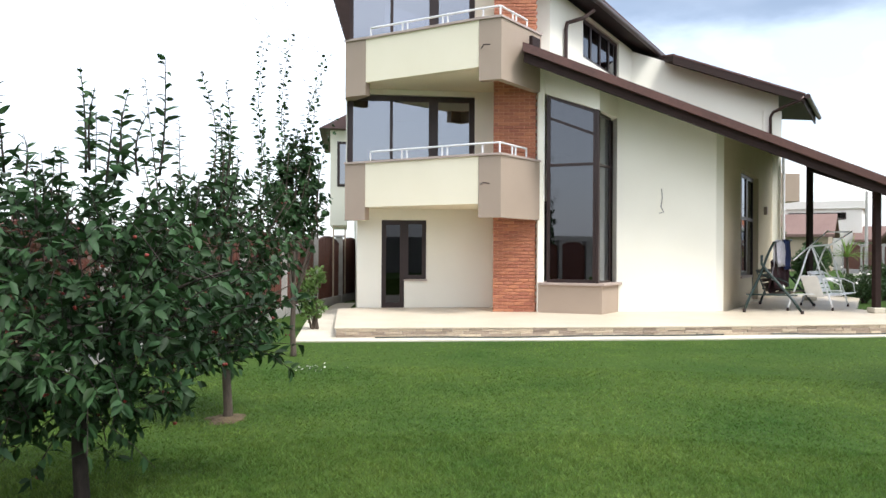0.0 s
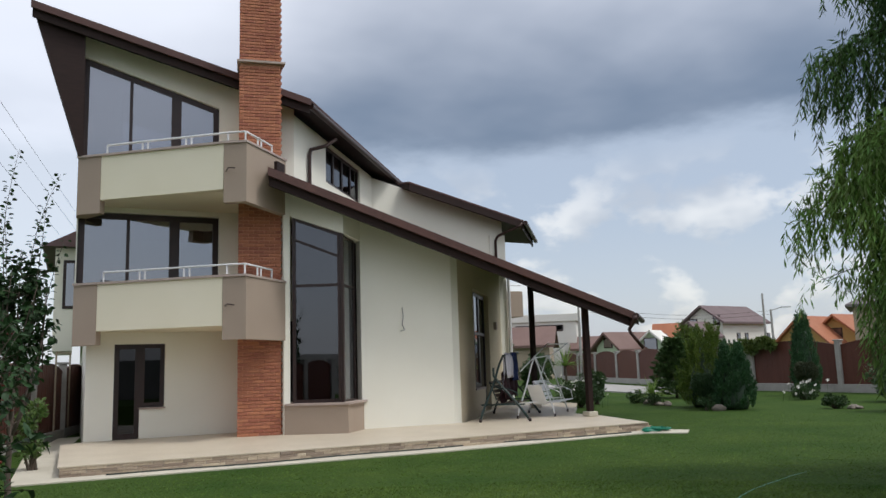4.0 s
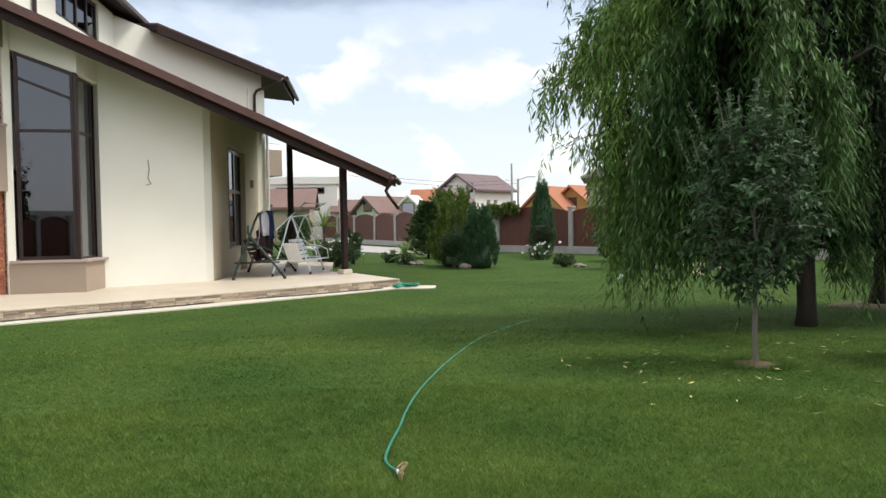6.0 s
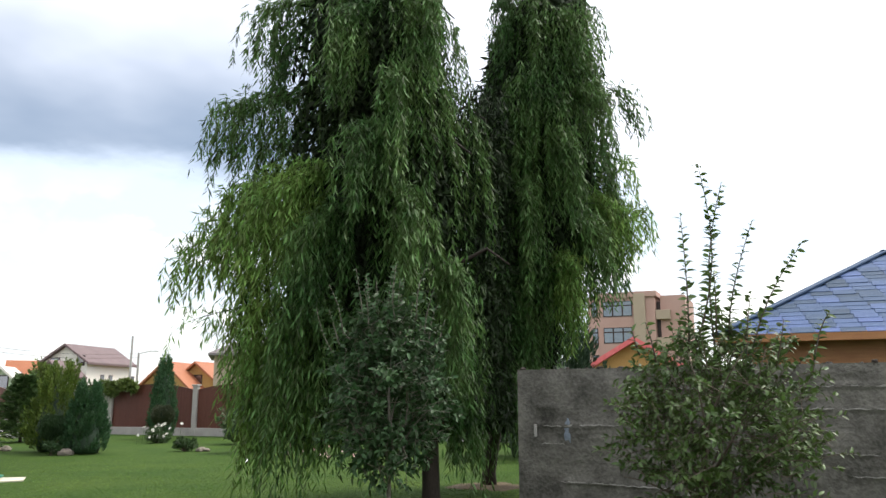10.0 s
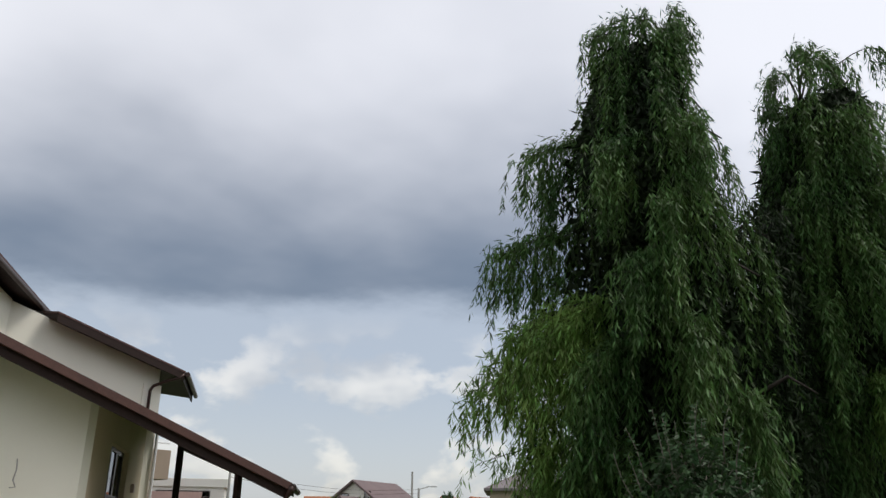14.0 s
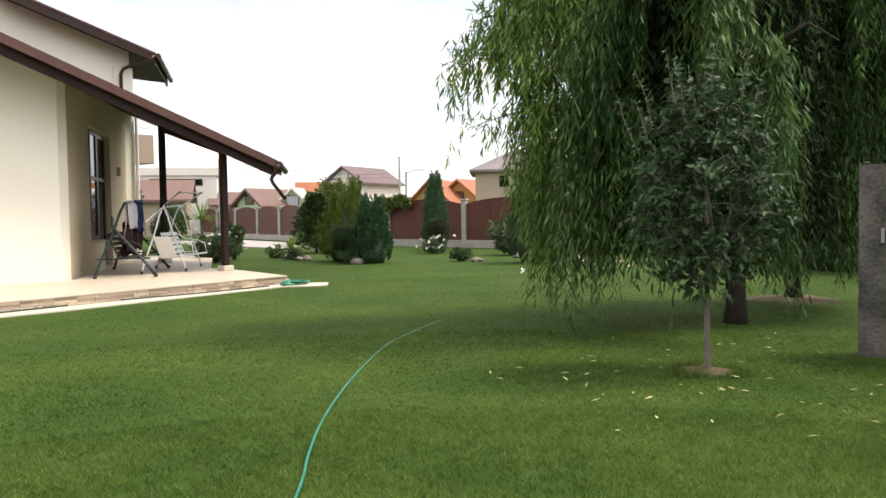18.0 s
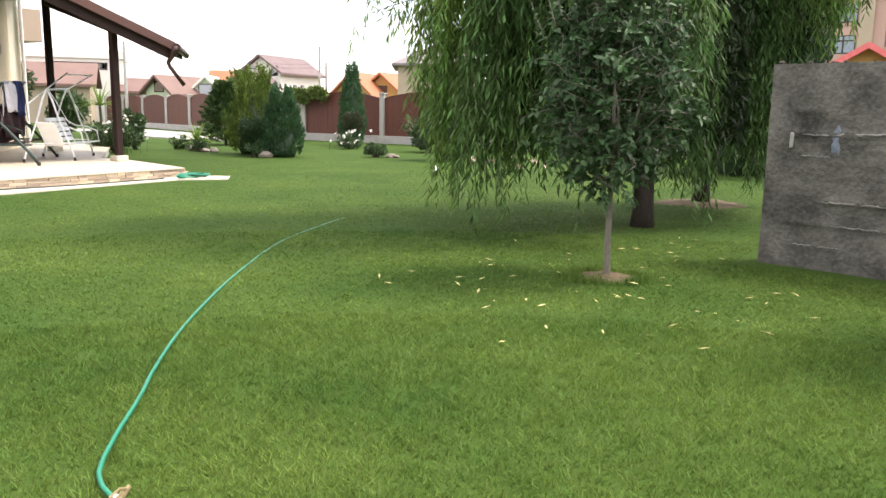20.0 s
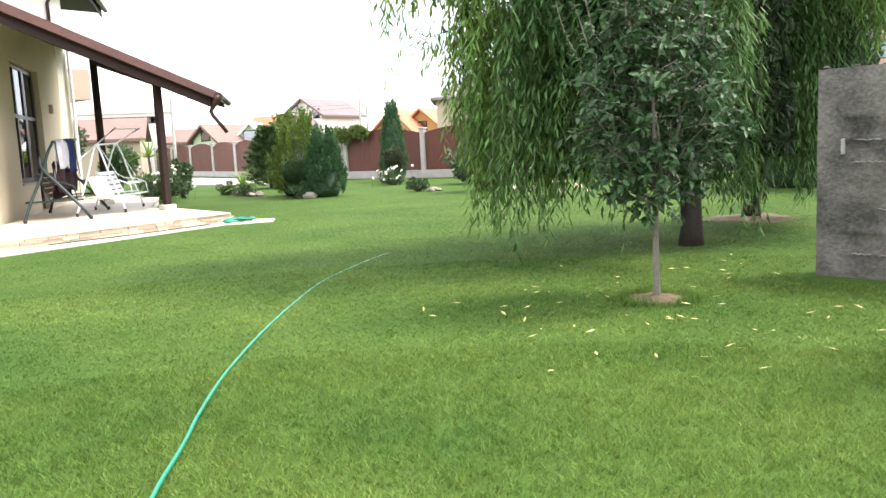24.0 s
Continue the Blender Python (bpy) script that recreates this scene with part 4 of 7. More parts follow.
def rough_wall():
    """A block wall with hand-thrown render: mortar ridges at the courses, hollows and lumps."""
    L, H, T = 12.0, 1.84, 0.22
    d = Vector((*WALL_D, 0)).normalized()
    nrm = Vector((d.y, -d.x, 0))
    g = Geo()
    nx, nz = 260, 64
    rng = random.Random(5)
    ridges = [(0.20 * k + 0.02, [(c, rng.uniform(0.08, 0.42)) for c in [rng.uniform(0.3, L) for _ in range(20)]]) for k in range(1, 9)]
    for i in range(nx + 1):
        s = L * (i / nx) ** 1.35
        for j in range(nz + 1):
            z = -0.05 + (H + 0.05) * j / nz
            p = noise.fractal(Vector((s * 2.2, z * 2.6, 3.0)), 0.9, 2.0, 4) * 0.020 + noise.noise(Vector((s * 11, z * 14, 1.0))) * 0.004
            for rz, spots in ridges:
                wob = rz + 0.018 * noise.noise(Vector((s * 1.4, rz * 9, 7)))
                k = math.exp(-((z - wob) / 0.014) ** 2)
                if k > 0.02:
                    amp = sum(math.exp(-((s - c) / w) ** 4) for c, w in spots)
                    p += k * 0.036 * min(1, amp) * (0.6 + 0.8 * noise.noise(Vector((s * 9, rz * 5, 2))))
            # shallow joints between the blocks, half a block over from course to course
            course = int(max(z - 0.02, 0) / 0.20)
            off = (s + 0.2 * (course % 2)) % 0.4
            p -= 0.005 * math.exp(-((off - 0.2) / 0.018) ** 2) + 0.003 * math.exp(-(((z - 0.02) % 0.20 - 0.1) / 0.012 - 8.0) ** 2)
            if s < 0.2:
                p = 0.012 + 0.003 * noise.noise(Vector((s * 9, z * 9, 4)))
            q = Vector((*WALL_A, z)) + d * s + nrm * p
            g.v.append(tuple(q))
    for i in range(nx):
        for j in range(nz):
            a = i * (nz + 1) + j
            g.f.append((a, a + 1, a + nz + 2, a + nz + 1))
    w = solid("cement_wall", g, M_WALLGREY, "dark grey roughly rendered block wall with mortar ridges", "wall", kind="structure", smooth=True)
    core = Geo().beam(Vector((*WALL_A, H / 2)) - nrm * (T / 2 + 0.02), Vector((*WALL_A, H / 2)) + d * L - nrm * (T / 2 + 0.02), T, H, 0.02)
    part("wall_core", core, M_WALLGREY, w)
    cap = Geo()
    for i in range(70):
        s = L * (i + rng.random()) / 70
        r = rng.uniform(0.014, 0.034)
        cap.blob(Vector((*WALL_A, H + 0.004)) + d * s - nrm * rng.uniform(0.02, T), r * 1.5, r * 1.2, r * rng.uniform(0.5, 0.9), i, 0.3, 7, 5)
    part("wall_top", cap, M_DARKBARK, w, "dark uneven lumps of cement along the wall top")
    for rz, spots in ridges:
        for c, w2 in spots:
            if c > 7.0 or c - w2 < 0.25:
                continue
            g = []
            rad = []
            m = 14
            for q in range(m + 1):
                s = c - w2 + 2 * w2 * q / m
                wob = rz + 0.018 * noise.noise(Vector((s * 1.4, rz * 9, 7))) + 0.007 * math.sin(q * 2.3 + c * 9)
                g.append(Vector((*WALL_A, wob)) + d * s + nrm * 0.016)
                rad.append((0.003 + 0.010 * abs(noise.noise(Vector((s * 7, rz * 4, 1))))) * (0.3 if q in (0, m) else 1.0))
            part("mortar_ridge", Geo().tube(g, rad, 6), M_RIDGE, w, "", True)
    q = Vector((*WALL_A, 1.16)) + d * 0.62 + nrm * 0.006
    part("paint_spot", Geo().blob(q, 0.012, 0.045, 0.11, 3, 0.4), material("pale_blue_paint", (0.12, 0.15, 0.19), (0.19, 0.22, 0.26), 6, 40), w, "pale blue paint smear")
    for s, z in ((0.22, 1.16), (1.9, 0.62)):
        q = Vector((*WALL_A, z)) + d * s + nrm * 0.012
        part("stub", Geo().obox(q, d * 0.014, nrm * 0.02, (0, 0, 0.07), 0.006), M_CONCRETE, w)
    return w


rough_wall()


# plain unseen wall added behind: it darkens low window reflections and closes the garden
solid("boundary_wall", Geo().box(-14.0, -16.3, -0.05, 28.0, -16.0, 2.4, 0.01).box(-14.3, -16.3, -0.05, -14.0, 18.0, 2.4, 0.01), M_CONCRETE, "unseen grey wall added to darken low window reflections", "wall", kind="structure")

# ---- trees ----


def limb_points(a, b, bend, n=6, seed=0):
    a, b = Vector(a), Vector(b)
    rng = random.Random(seed)
    side = Vector((rng.uniform(-1, 1), rng.uniform(-1, 1), rng.uniform(-0.2, 0.6)))
    return [a.lerp(b, i / (n - 1)) + side * bend * math.sin(math.pi * i / (n - 1)) for i in range(n)]


def leaf_shape(p, d, s, length, width, droop=0.25, full=0.8):
    """Pointed leaves with a folded midrib and a curling tip: base p, direction d, side s."""
    d = unit(d)
    s = unit(s - d * (s * d).sum(-1, keepdims=True))
    up = np.cross(d, s)
    up = up * np.where(up[:, 2:3] < 0, -1.0, 1.0)
    length, width = np.broadcast_to(length, len(p))[:, None], np.broadcast_to(width, len(p))[:, None]

    def at(k, w, lift):
        return p + d * length * k + s * width * w / 2 + up * (width * lift - length * droop * k * k)

    v = np.stack([p, at(0.30, 0, 0), at(0.66, 0, 0), at(1.0, 0, 0), at(0.28, 0.92, 0.2), at(0.66, full, 0.16), at(0.28, -0.92, 0.2), at(0.66, -full, 0.16)], 1).reshape(-1, 3)
    k = np.arange(len(p))[:, None] * 8
    t = np.stack([k + q for q in ([0, 1, 4], [0, 6, 1], [4, 1, 2], [4, 2, 5], [6, 2, 1], [6, 7, 2], [5, 2, 3], [7, 3, 2])], 1).reshape(-1, 3)
    return v, t


def bent(a, b, bow, n, rng):
    a, b = np.array(a, float), np.array(b, float)
    side = rng.normal(size=3) * bow
    k = np.linspace(0, 1, n)[:, None]
    return a + (b - a) * k + side * np.sin(math.pi * k) + np.array([0, 0, 0.5 * bow]) * k * k


def fruit_tree(name, base, label, trunk_h, trunk_r, centre, radii, twigs, per_twig, leaf, leaf_mat, bark, shoots=(), seed=1, droop=0.35, fruit=0, lean=(0, 0), twig_len=0.45, up_shoots=8, shoot_len=(0.3, 0.7), gap=(0.022, 0.05), full=0.78, thin_top=0.0, spur_k=0.0, shoot_leaf=1.0):
    """A young fruit tree: trunk, limbs, curved twigs with leaves set round them and in rosettes at the tips; leafy shoots stand out at the top."""
    rng = np.random.default_rng(seed)
    t = thing(name, (*base, 0), label, "tree")
    bx, by = base
    fork = Vector((bx + lean[0], by + lean[1], trunk_h))
    part("trunk", Geo().tube([(bx, by, -0.05), (bx + lean[0] * 0.2 + 0.008, by + lean[1] * 0.2, trunk_h * 0.12), (bx + lean[0] * 0.5 - 0.012, by + lean[1] * 0.5, trunk_h * 0.55), fork, (centre[0], centre[1], centre[2] + radii[2] * 0.55)], [trunk_r * 1.35, trunk_r * 1.08, trunk_r, trunk_r * 0.9, trunk_r * 0.2], 12), bark, t, "", True)
    for i in range(11):
        a = 2 * math.pi * (i * 0.618)
        r = rng.uniform(0.55, 0.9)
        tip = Vector((centre[0] + radii[0] * r * math.cos(a), centre[1] + radii[1] * r * math.sin(a), centre[2] + radii[2] * rng.uniform(-0.55, 0.75)))
        pts = limb_points(fork + Vector((0, 0, rng.uniform(0, 0.4) * radii[2])), tip, 0.12, 6, i + seed)
        part("limb", Geo().tube(pts, [trunk_r * 0.5 * (1 - 0.8 * k / 5) for k in range(6)], 6), bark, t, "", True)
    shoots = list(shoots)
    for i in range(up_shoots):
        a, r = rng.uniform(0, 2 * np.pi), math.sqrt(rng.uniform(0.02, 0.85))
        q = np.array(centre) + np.array([radii[0] * r * math.cos(a), radii[1] * r * math.sin(a), radii[2] * math.sqrt(1 - r * r) * 0.82])
        L = rng.uniform(*shoot_len)
        shoots.append((tuple(q), tuple(q + np.array([0.22 * L * math.cos(a) * r * 2, 0.22 * L * math.sin(a) * r * 2, L]))))
    arrays, twig_geo = [], Geo()
    # leafy shoots
    for a, b in shoots:
        L = math.dist(a, b)
        pts = bent(a, b, 0.05 * L, 7, rng)
        part("shoot", Geo().tube([tuple(q) for q in pts], [0.009 - 0.0011 * k for k in range(7)], 5), bark, t, "", True)
        ks, k = [], 0.02
        while k < 1.0:
            ks.append(k)
            k += rng.uniform(0.6, 1.5) * (gap[0] + (gap[1] - gap[0]) * k) / L
        ks = np.array(ks)
        Q = np.stack([np.interp(ks, np.linspace(0, 1, 7), pts[:, j]) for j in range(3)], 1)
        axis = unit(np.array(b) - np.array(a))
        ang = np.arange(len(ks)) * 2.4 + rng.normal(scale=0.5, size=len(ks))
        spur = rng.uniform(0.0, 1.0, len(ks))[:, None] * leaf[0] * spur_k
        e1 = unit(np.cross(axis, [0.3, 0.2, 1.0]))
        e2 = np.cross(axis, e1)
        o = e1 * np.cos(ang)[:, None] + e2 * np.sin(ang)[:, None]
        D = o + axis * rng.uniform(0.1, 0.9, len(ks))[:, None] + rng.normal(scale=0.15, size=o.shape)
        arrays.append(leaf_shape(Q + o * spur, D, np.cross(D, np.array([0, 0, 1.0])) + rng.normal(scale=0.9, size=o.shape), rng.uniform(0.65, 1.15, len(ks)) * (1.05 - 0.35 * ks) * leaf[0] * shoot_leaf, rng.uniform(0.8, 1.15, len(ks)) * (1.05 - 0.3 * ks) * leaf[1] * shoot_leaf, 0.3, full))
    # twigs fill an uneven shell
    d = unit(rng.normal(size=(twigs * 2, 3)))
    lump = np.array([noise.noise(Vector(q * 2.1) + Vector((seed * 3.1, 0, 0))) for q in d])
    keep = lump > -0.28
    d, lump = d[keep][:twigs], lump[keep][:twigs]
    r = np.minimum(rng.uniform(0.25, 1.0, len(d)) ** 0.55 * (0.88 + 0.36 * lump), 1.0)
    c = np.array(centre) + d * r[:, None] * np.array(radii)
    c = c[c[:, 2] > trunk_h * 0.5]
    c = c[(c[:, 2] < centre[2] + 0.15 * radii[2]) | (rng.uniform(size=len(c)) > thin_top)]
    n = len(c)
    out = unit((c - np.array(centre)) / np.array(radii) * [1, 1, 0.7] + np.array([0, 0, 0.3]) + rng.normal(scale=0.35, size=c.shape))
    tl = twig_len * rng.uniform(0.55, 1.25, n)
    sag = rng.uniform(0.0, 0.22, n) * tl
    uu = np.array([0, 0.35, 0.7, 1.0])
    tw = (c - out * (tl * 0.6)[:, None])[:, None] + out[:, None] * (tl[:, None] * uu)[..., None]
    tw[:, :, 2] -= sag[:, None] * uu ** 2
    for q in tw:
        twig_geo.tube([tuple(w) for w in q], [0.0045, 0.004, 0.003, 0.002], 3, False)
    part("fine_twig", twig_geo, bark, t, "", False, "stuff")
    u = np.sort(rng.uniform(0.02, 1.0, (n, per_twig)) ** 0.75, 1)
    P = np.repeat(c - out * (tl * 0.6)[:, None], per_twig, 0) + np.repeat(out, per_twig, 0) * (u * tl[:, None]).ravel()[:, None]
    P[:, 2] -= (sag[:, None] * u ** 2).ravel()
    ax = np.repeat(out, per_twig, 0)
    around = unit(np.cross(ax, unit(rng.normal(size=P.shape))))
    D = unit(ax * rng.uniform(0.2, 1.0, len(P))[:, None] + around * 0.9 + np.array([0, 0, -1.0]) * droop * rng.uniform(0.3, 1.6, len(P))[:, None])
    S = np.cross(D, np.array([0, 0, 1.0])) + rng.normal(size=P.shape) * 0.7
    arrays.append(leaf_shape(P, D, S, rng.uniform(0.6, 1.15, len(P)) * leaf[0], rng.uniform(0.75, 1.15, len(P)) * leaf[1], 0.22, full))
    crown = leaf_part("crown", arrays, leaf_mat, t)
    crown.data.polygons.foreach_set("use_smooth", np.ones(len(crown.data.polygons), dtype=bool))
    if fruit:
        g = Geo()
        pick = rng.choice(len(P), fruit)
        for q in P[pick]:
            for _ in range(2):
                g.blob((q[0] + rng.normal() * 0.012, q[1] + rng.normal() * 0.012, q[2] - 0.06), 0.010, 0.010, 0.010, 1, 0.0, 6, 4)
        part("fruit", g, M_FRUIT, t, "small dark red cherries", True, "stuff")
    return t


fruit_tree("cherry_tree", (-1.22, 4.20), "low spreading cherry tree with dark leaves and red fruit", 0.75, 0.042, (-1.40, 4.28, 1.22), (1.34, 1.20, 1.02), 860, 12, (0.100, 0.042), M_CHERRY, M_DARKBARK,
           shoots=[((-1.2, 4.2, 2.0), (-1.22, 4.15, 2.60)), ((-0.8, 4.3, 2.0), (-0.76, 4.25, 2.70)), ((-1.0, 4.3, 2.0), (-0.98, 4.3, 2.52)), ((-1.7, 4.3, 2.0), (-1.75, 4.3, 2.5)), ((-0.45, 4.5, 1.9), (-0.42, 4.5, 2.35))], seed=3, fruit=150, up_shoots=22, shoot_len=(0.2, 0.45), gap=(0.018, 0.03), thin_top=0.3)
fruit_tree("cherry_tree", (-0.74, 6.66), "young cherry tree with upright leafy shoots", 0.72, 0.038, (-0.84, 6.72, 1.40), (0.80, 0.82, 0.92), 430, 12, (0.096, 0.041), M_CHERRY, M_BARK,
           shoots=[((-0.98, 6.7, 2.0), (-1.02, 6.75, 3.17)), ((-0.76, 6.7, 2.0), (-0.78, 6.7, 3.06)), ((-1.35, 6.7, 1.9), (-1.50, 6.75, 3.05)), ((-0.5, 6.75, 1.9), (-0.46, 6.75, 2.55)), ((-1.2, 6.9, 1.9), (-1.24, 6.95, 2.75))], seed=9, fruit=60, up_shoots=10, gap=(0.016, 0.035), thin_top=0.3)
fruit_tree("pear_tree", (-0.45, 10.9), "slender pear tree with long sparse upright shoots", 0.7, 0.04, (-0.42, 10.95, 2.4), (0.42, 0.45, 0.85), 150, 9, (0.095, 0.070), M_CHERRY, M_BARK,
           shoots=[((-0.45, 10.9, 1.9), (-0.50, 10.95, 4.64)), ((-0.6, 10.9, 1.9), (-0.88, 10.98, 4.55)), ((-0.2, 10.9, 1.9), (0.02, 10.98, 4.33)), ((-0.3, 10.8, 1.8), (-0.14, 10.9, 3.8)), ((-0.55, 10.9, 1.9), (-0.62, 10.9, 3.6)), ((-0.1, 10.8, 1.7), (0.10, 10.8, 3.4))], seed=15, up_shoots=2, gap=(0.008, 0.032), spur_k=0.6, full=0.95, twig_len=0.32)
fruit_tree("apple_tree", (8.0, 2.79), "young apple tree with grey-green leaves and a thin bare trunk", 0.60, 0.026, (8.03, 2.82, 1.58), (0.66, 0.68, 1.02), 540, 12, (0.084, 0.042), M_APPLE, M_PALEBARK, seed=21, twig_len=0.30,
           shoots=[((8.03, 2.81, 2.2), (8.03, 2.77, 2.84)), ((8.03, 3.0, 2.2), (8.0, 3.05, 2.70))], droop=0.12, up_shoots=20, shoot_len=(0.25, 0.55), gap=(0.014, 0.022))
fruit_tree("quince_tree", (7.45, -0.16), "leafy young fruit tree with tall arching shoots before the wall", 0.52, 0.028, (7.45, -0.32, 1.34), (0.80, 0.90, 0.82), 640, 13, (0.066, 0.029), M_QUINCE, M_BARK, seed=27, twig_len=0.36, droop=0.05, up_shoots=12, shoot_len=(0.2, 0.5), gap=(0.012, 0.021), shoot_leaf=1.4,
           shoots=[((7.45, -0.2, 1.9), (7.47, -0.30, 3.44)), ((7.45, -0.15, 1.9), (7.45, -0.14, 3.0)), ((7.45, -0.35, 1.9), (7.50, -0.48, 3.26)), ((7.5, -0.45, 1.9), (7.55, -0.70, 2.94)), ((7.5, -0.6, 1.8), (7.6, -1.06, 2.73))])


def soil_ring(x, y, r, seed):
    """A low uneven patch of loose soil whose rim fades into the turf."""
    g = Geo()
    n, m = 44, 7
    for i in range(m + 1):
        for j in range(n):
            a = 2 * math.pi * j / n
            e = r * (1 + 0.55 * noise.noise(Vector((math.cos(a) * 1.6, math.sin(a) * 1.6, seed)))) * i / m
            px, py = x + e * math.cos(a), y + e * math.sin(a) * 0.9
            g.v.append((px, py, 0.035 * (1 - (i / m) ** 2) + 0.014 * noise.noise(Vector((px * 14, py * 14, seed))) - 0.012 * (i == m)))
    for i in range(m):
        for j in range(n):
            k = i * n + j
            q = i * n + (j + 1) % n
            g.f.append((k, q, q + n, k + n))
    solid("soil_ring", g, M_SOIL, "ring of bare brown soil round a young tree", "soil", at=(x, y, 0), smooth=True)


soil_ring(8.0, 2.79, 0.26, 3)
soil_ring(7.45, -0.16, 0.34, 4)
soil_ring(14.3, 3.8, 0.75, 5)
soil_ring(-0.74, 6.66, 0.22, 6)


# boughs that arch out of the willow: across, in depth, height of the tip, rise, strands and their length, lit leaf
# colour or not
BOUGHS = ((-3.70, -0.2, 3.45, 0.75, 90, 0.75, 1), (-3.45, -0.6, 3.55, 0.7, 110, 0.9, 1), (-3.60, 0.3, 2.65, 0.5, 60, 0.5, 1), (-3.10, -0.9, 3.85, 0.8, 150, 1.0, 1), (-2.7, -1.3, 4.05, 0.9, 170, 1.1, 1), (-2.2, -1.7, 3.95, 0.9, 190, 1.3, 1),
          (-1.6, -1.9, 3.5, 0.8, 150, 1.4, 0), (-2.5, -1.0, 3.0, 0.6, 120, 2.0, 1), (-2.3, -1.4, 2.6, 0.5, 120, 2.4, 1), (-1.9, -1.7, 2.4, 0.5, 110, 2.2, 0), (-2.15, -1.2, 2.2, 0.4, 110, 2.1, 1), (-3.30, 0.0, 5.70, 0.6, 90, 1.0, 0),
          (-3.00, -0.7, 5.55, 0.6, 110, 1.3, 0), (-2.75, 0.0, 7.35, 0.5, 80, 1.1, 0), (-2.4, -0.7, 7.1, 0.5, 90, 1.3, 0), (-2.9, 0.2, 4.6, 0.5, 80, 1.1, 0), (-1.3, -1.5, 6.6, 0.6, 110, 1.5, 0), (-0.5, -1.7, 5.6, 0.6, 110, 1.6, 0),
          (-0.3, -1.7, 3.9, 0.6, 130, 1.5, 0), (-1.0, -1.9, 4.7, 0.7, 130, 1.2, 0), (0.0, -1.2, 7.0, 0.4, 80, 1.4, 0), (-1.5, -0.5, 9.1, 0.4, 60, 1.1, 0), (-0.2, -0.4, 9.1, 0.4, 50, 1.0, 0), (-1.45, 0.0, 9.4, 0.55, 60, 0.9, 0), (-0.1, 0.1, 9.35, 0.6, 60, 0.9, 0), (-0.8, -0.4, 9.2, 0.5, 50, 0.9, 0), (2.3, 2.0, 9.45, 0.35, 70, 1.0, 0), (1.3, 1.7, 9.0, 0.5, 60, 1.0, 0), (1.8, 1.3, 9.3, 0.4, 60, 1.1, 0), (0.4, -1.4, 3.0, 0.5, 110, 1.6, 0),
          (3.45, 1.9, 6.75, 0.5, 70, 0.9, 0), (3.50, 2.2, 5.55, 0.5, 90, 0.8, 1), (3.60, 2.0, 4.60, 0.6, 110, 0.8, 1), (3.15, 1.4, 4.45, 0.6, 130, 1.0, 1), (2.7, 1.0, 4.1, 0.6, 140, 1.2, 0), (2.2, 0.8, 3.5, 0.5, 130, 1.2, 1),
          (2.9, 1.0, 6.3, 0.6, 90, 1.4, 0), (2.2, 0.6, 5.4, 0.6, 110, 1.5, 0), (1.5, 0.6, 4.6, 0.6, 110, 1.6, 0), (1.0, 0.9, 3.4, 0.5, 120, 2.2, 0), (1.5, 1.2, 2.6, 0.4, 100, 2.2, 0), (2.5, 1.2, 7.9, 0.5, 80, 1.5, 0), (1.1, 1.3, 8.3, 0.4, 60, 1.2, 0))


def bent_line(pts, n):
    """A smooth line through the points."""
    out = []
    m = len(pts) - 1
    for k in range(n):
        x = k / (n - 1) * m
        i = min(int(x), m - 1)
        u = x - i
        p0, p1, p2, p3 = pts[max(i - 1, 0)], pts[i], pts[i + 1], pts[min(i + 2, m)]
        out.append(0.5 * (2 * p1 + (p2 - p0) * u + (2 * p0 - 5 * p1 + 4 * p2 - p3) * u * u + (3 * p1 - p0 - 3 * p2 + p3) * u ** 3))
    return out


def hanging(rng, root, length, out, arch, sway, m):
    """Leaves along strands that arch out from their roots and then hang."""
    n = len(root)
    u = np.linspace(0.0, 1.0, m)
    pos = root[:, None] + out[:, None] * (arch[:, None] * np.sin(np.minimum(u * 2.2, 1.57))[None])[..., None] + sway[:, None] * (u ** 1.5)[None, :, None]
    pos[:, :, 2] += 0.12 * np.sin(np.minimum(u * 9, math.pi))[None] - (length[:, None] * u[None] ** 1.1)
    P = pos.reshape(-1, 3) + rng.normal(scale=0.006, size=(n * m, 3))
    keep = rng.uniform(size=len(P)) < np.repeat(np.clip(length / (0.036 * m), 0.25, 1.0), m)
    # leaves stand alternately to the two sides of their strand
    bear = rng.uniform(0, 2 * np.pi, n)[:, None] + np.arange(m)[None] * 2.6 + rng.normal(scale=0.5, size=(n, m))
    side = np.stack([np.cos(bear), np.sin(bear), np.zeros_like(bear)], -1).reshape(-1, 3)
    D = unit(side * rng.uniform(0.35, 0.85, len(P))[:, None] + np.array([0, 0, -1.0]) + np.repeat(out, m, 0) * 0.15)
    S = np.cross(D, side + rng.normal(scale=0.35, size=D.shape))
    keep &= P[:, 2] > 0.05
    P, D, S = P[keep], D[keep], S[keep]
    return leaf_arrays(P, D, S, rng.uniform(0.12, 0.20, len(P)), rng.uniform(0.020, 0.031, len(P)), 0.15)


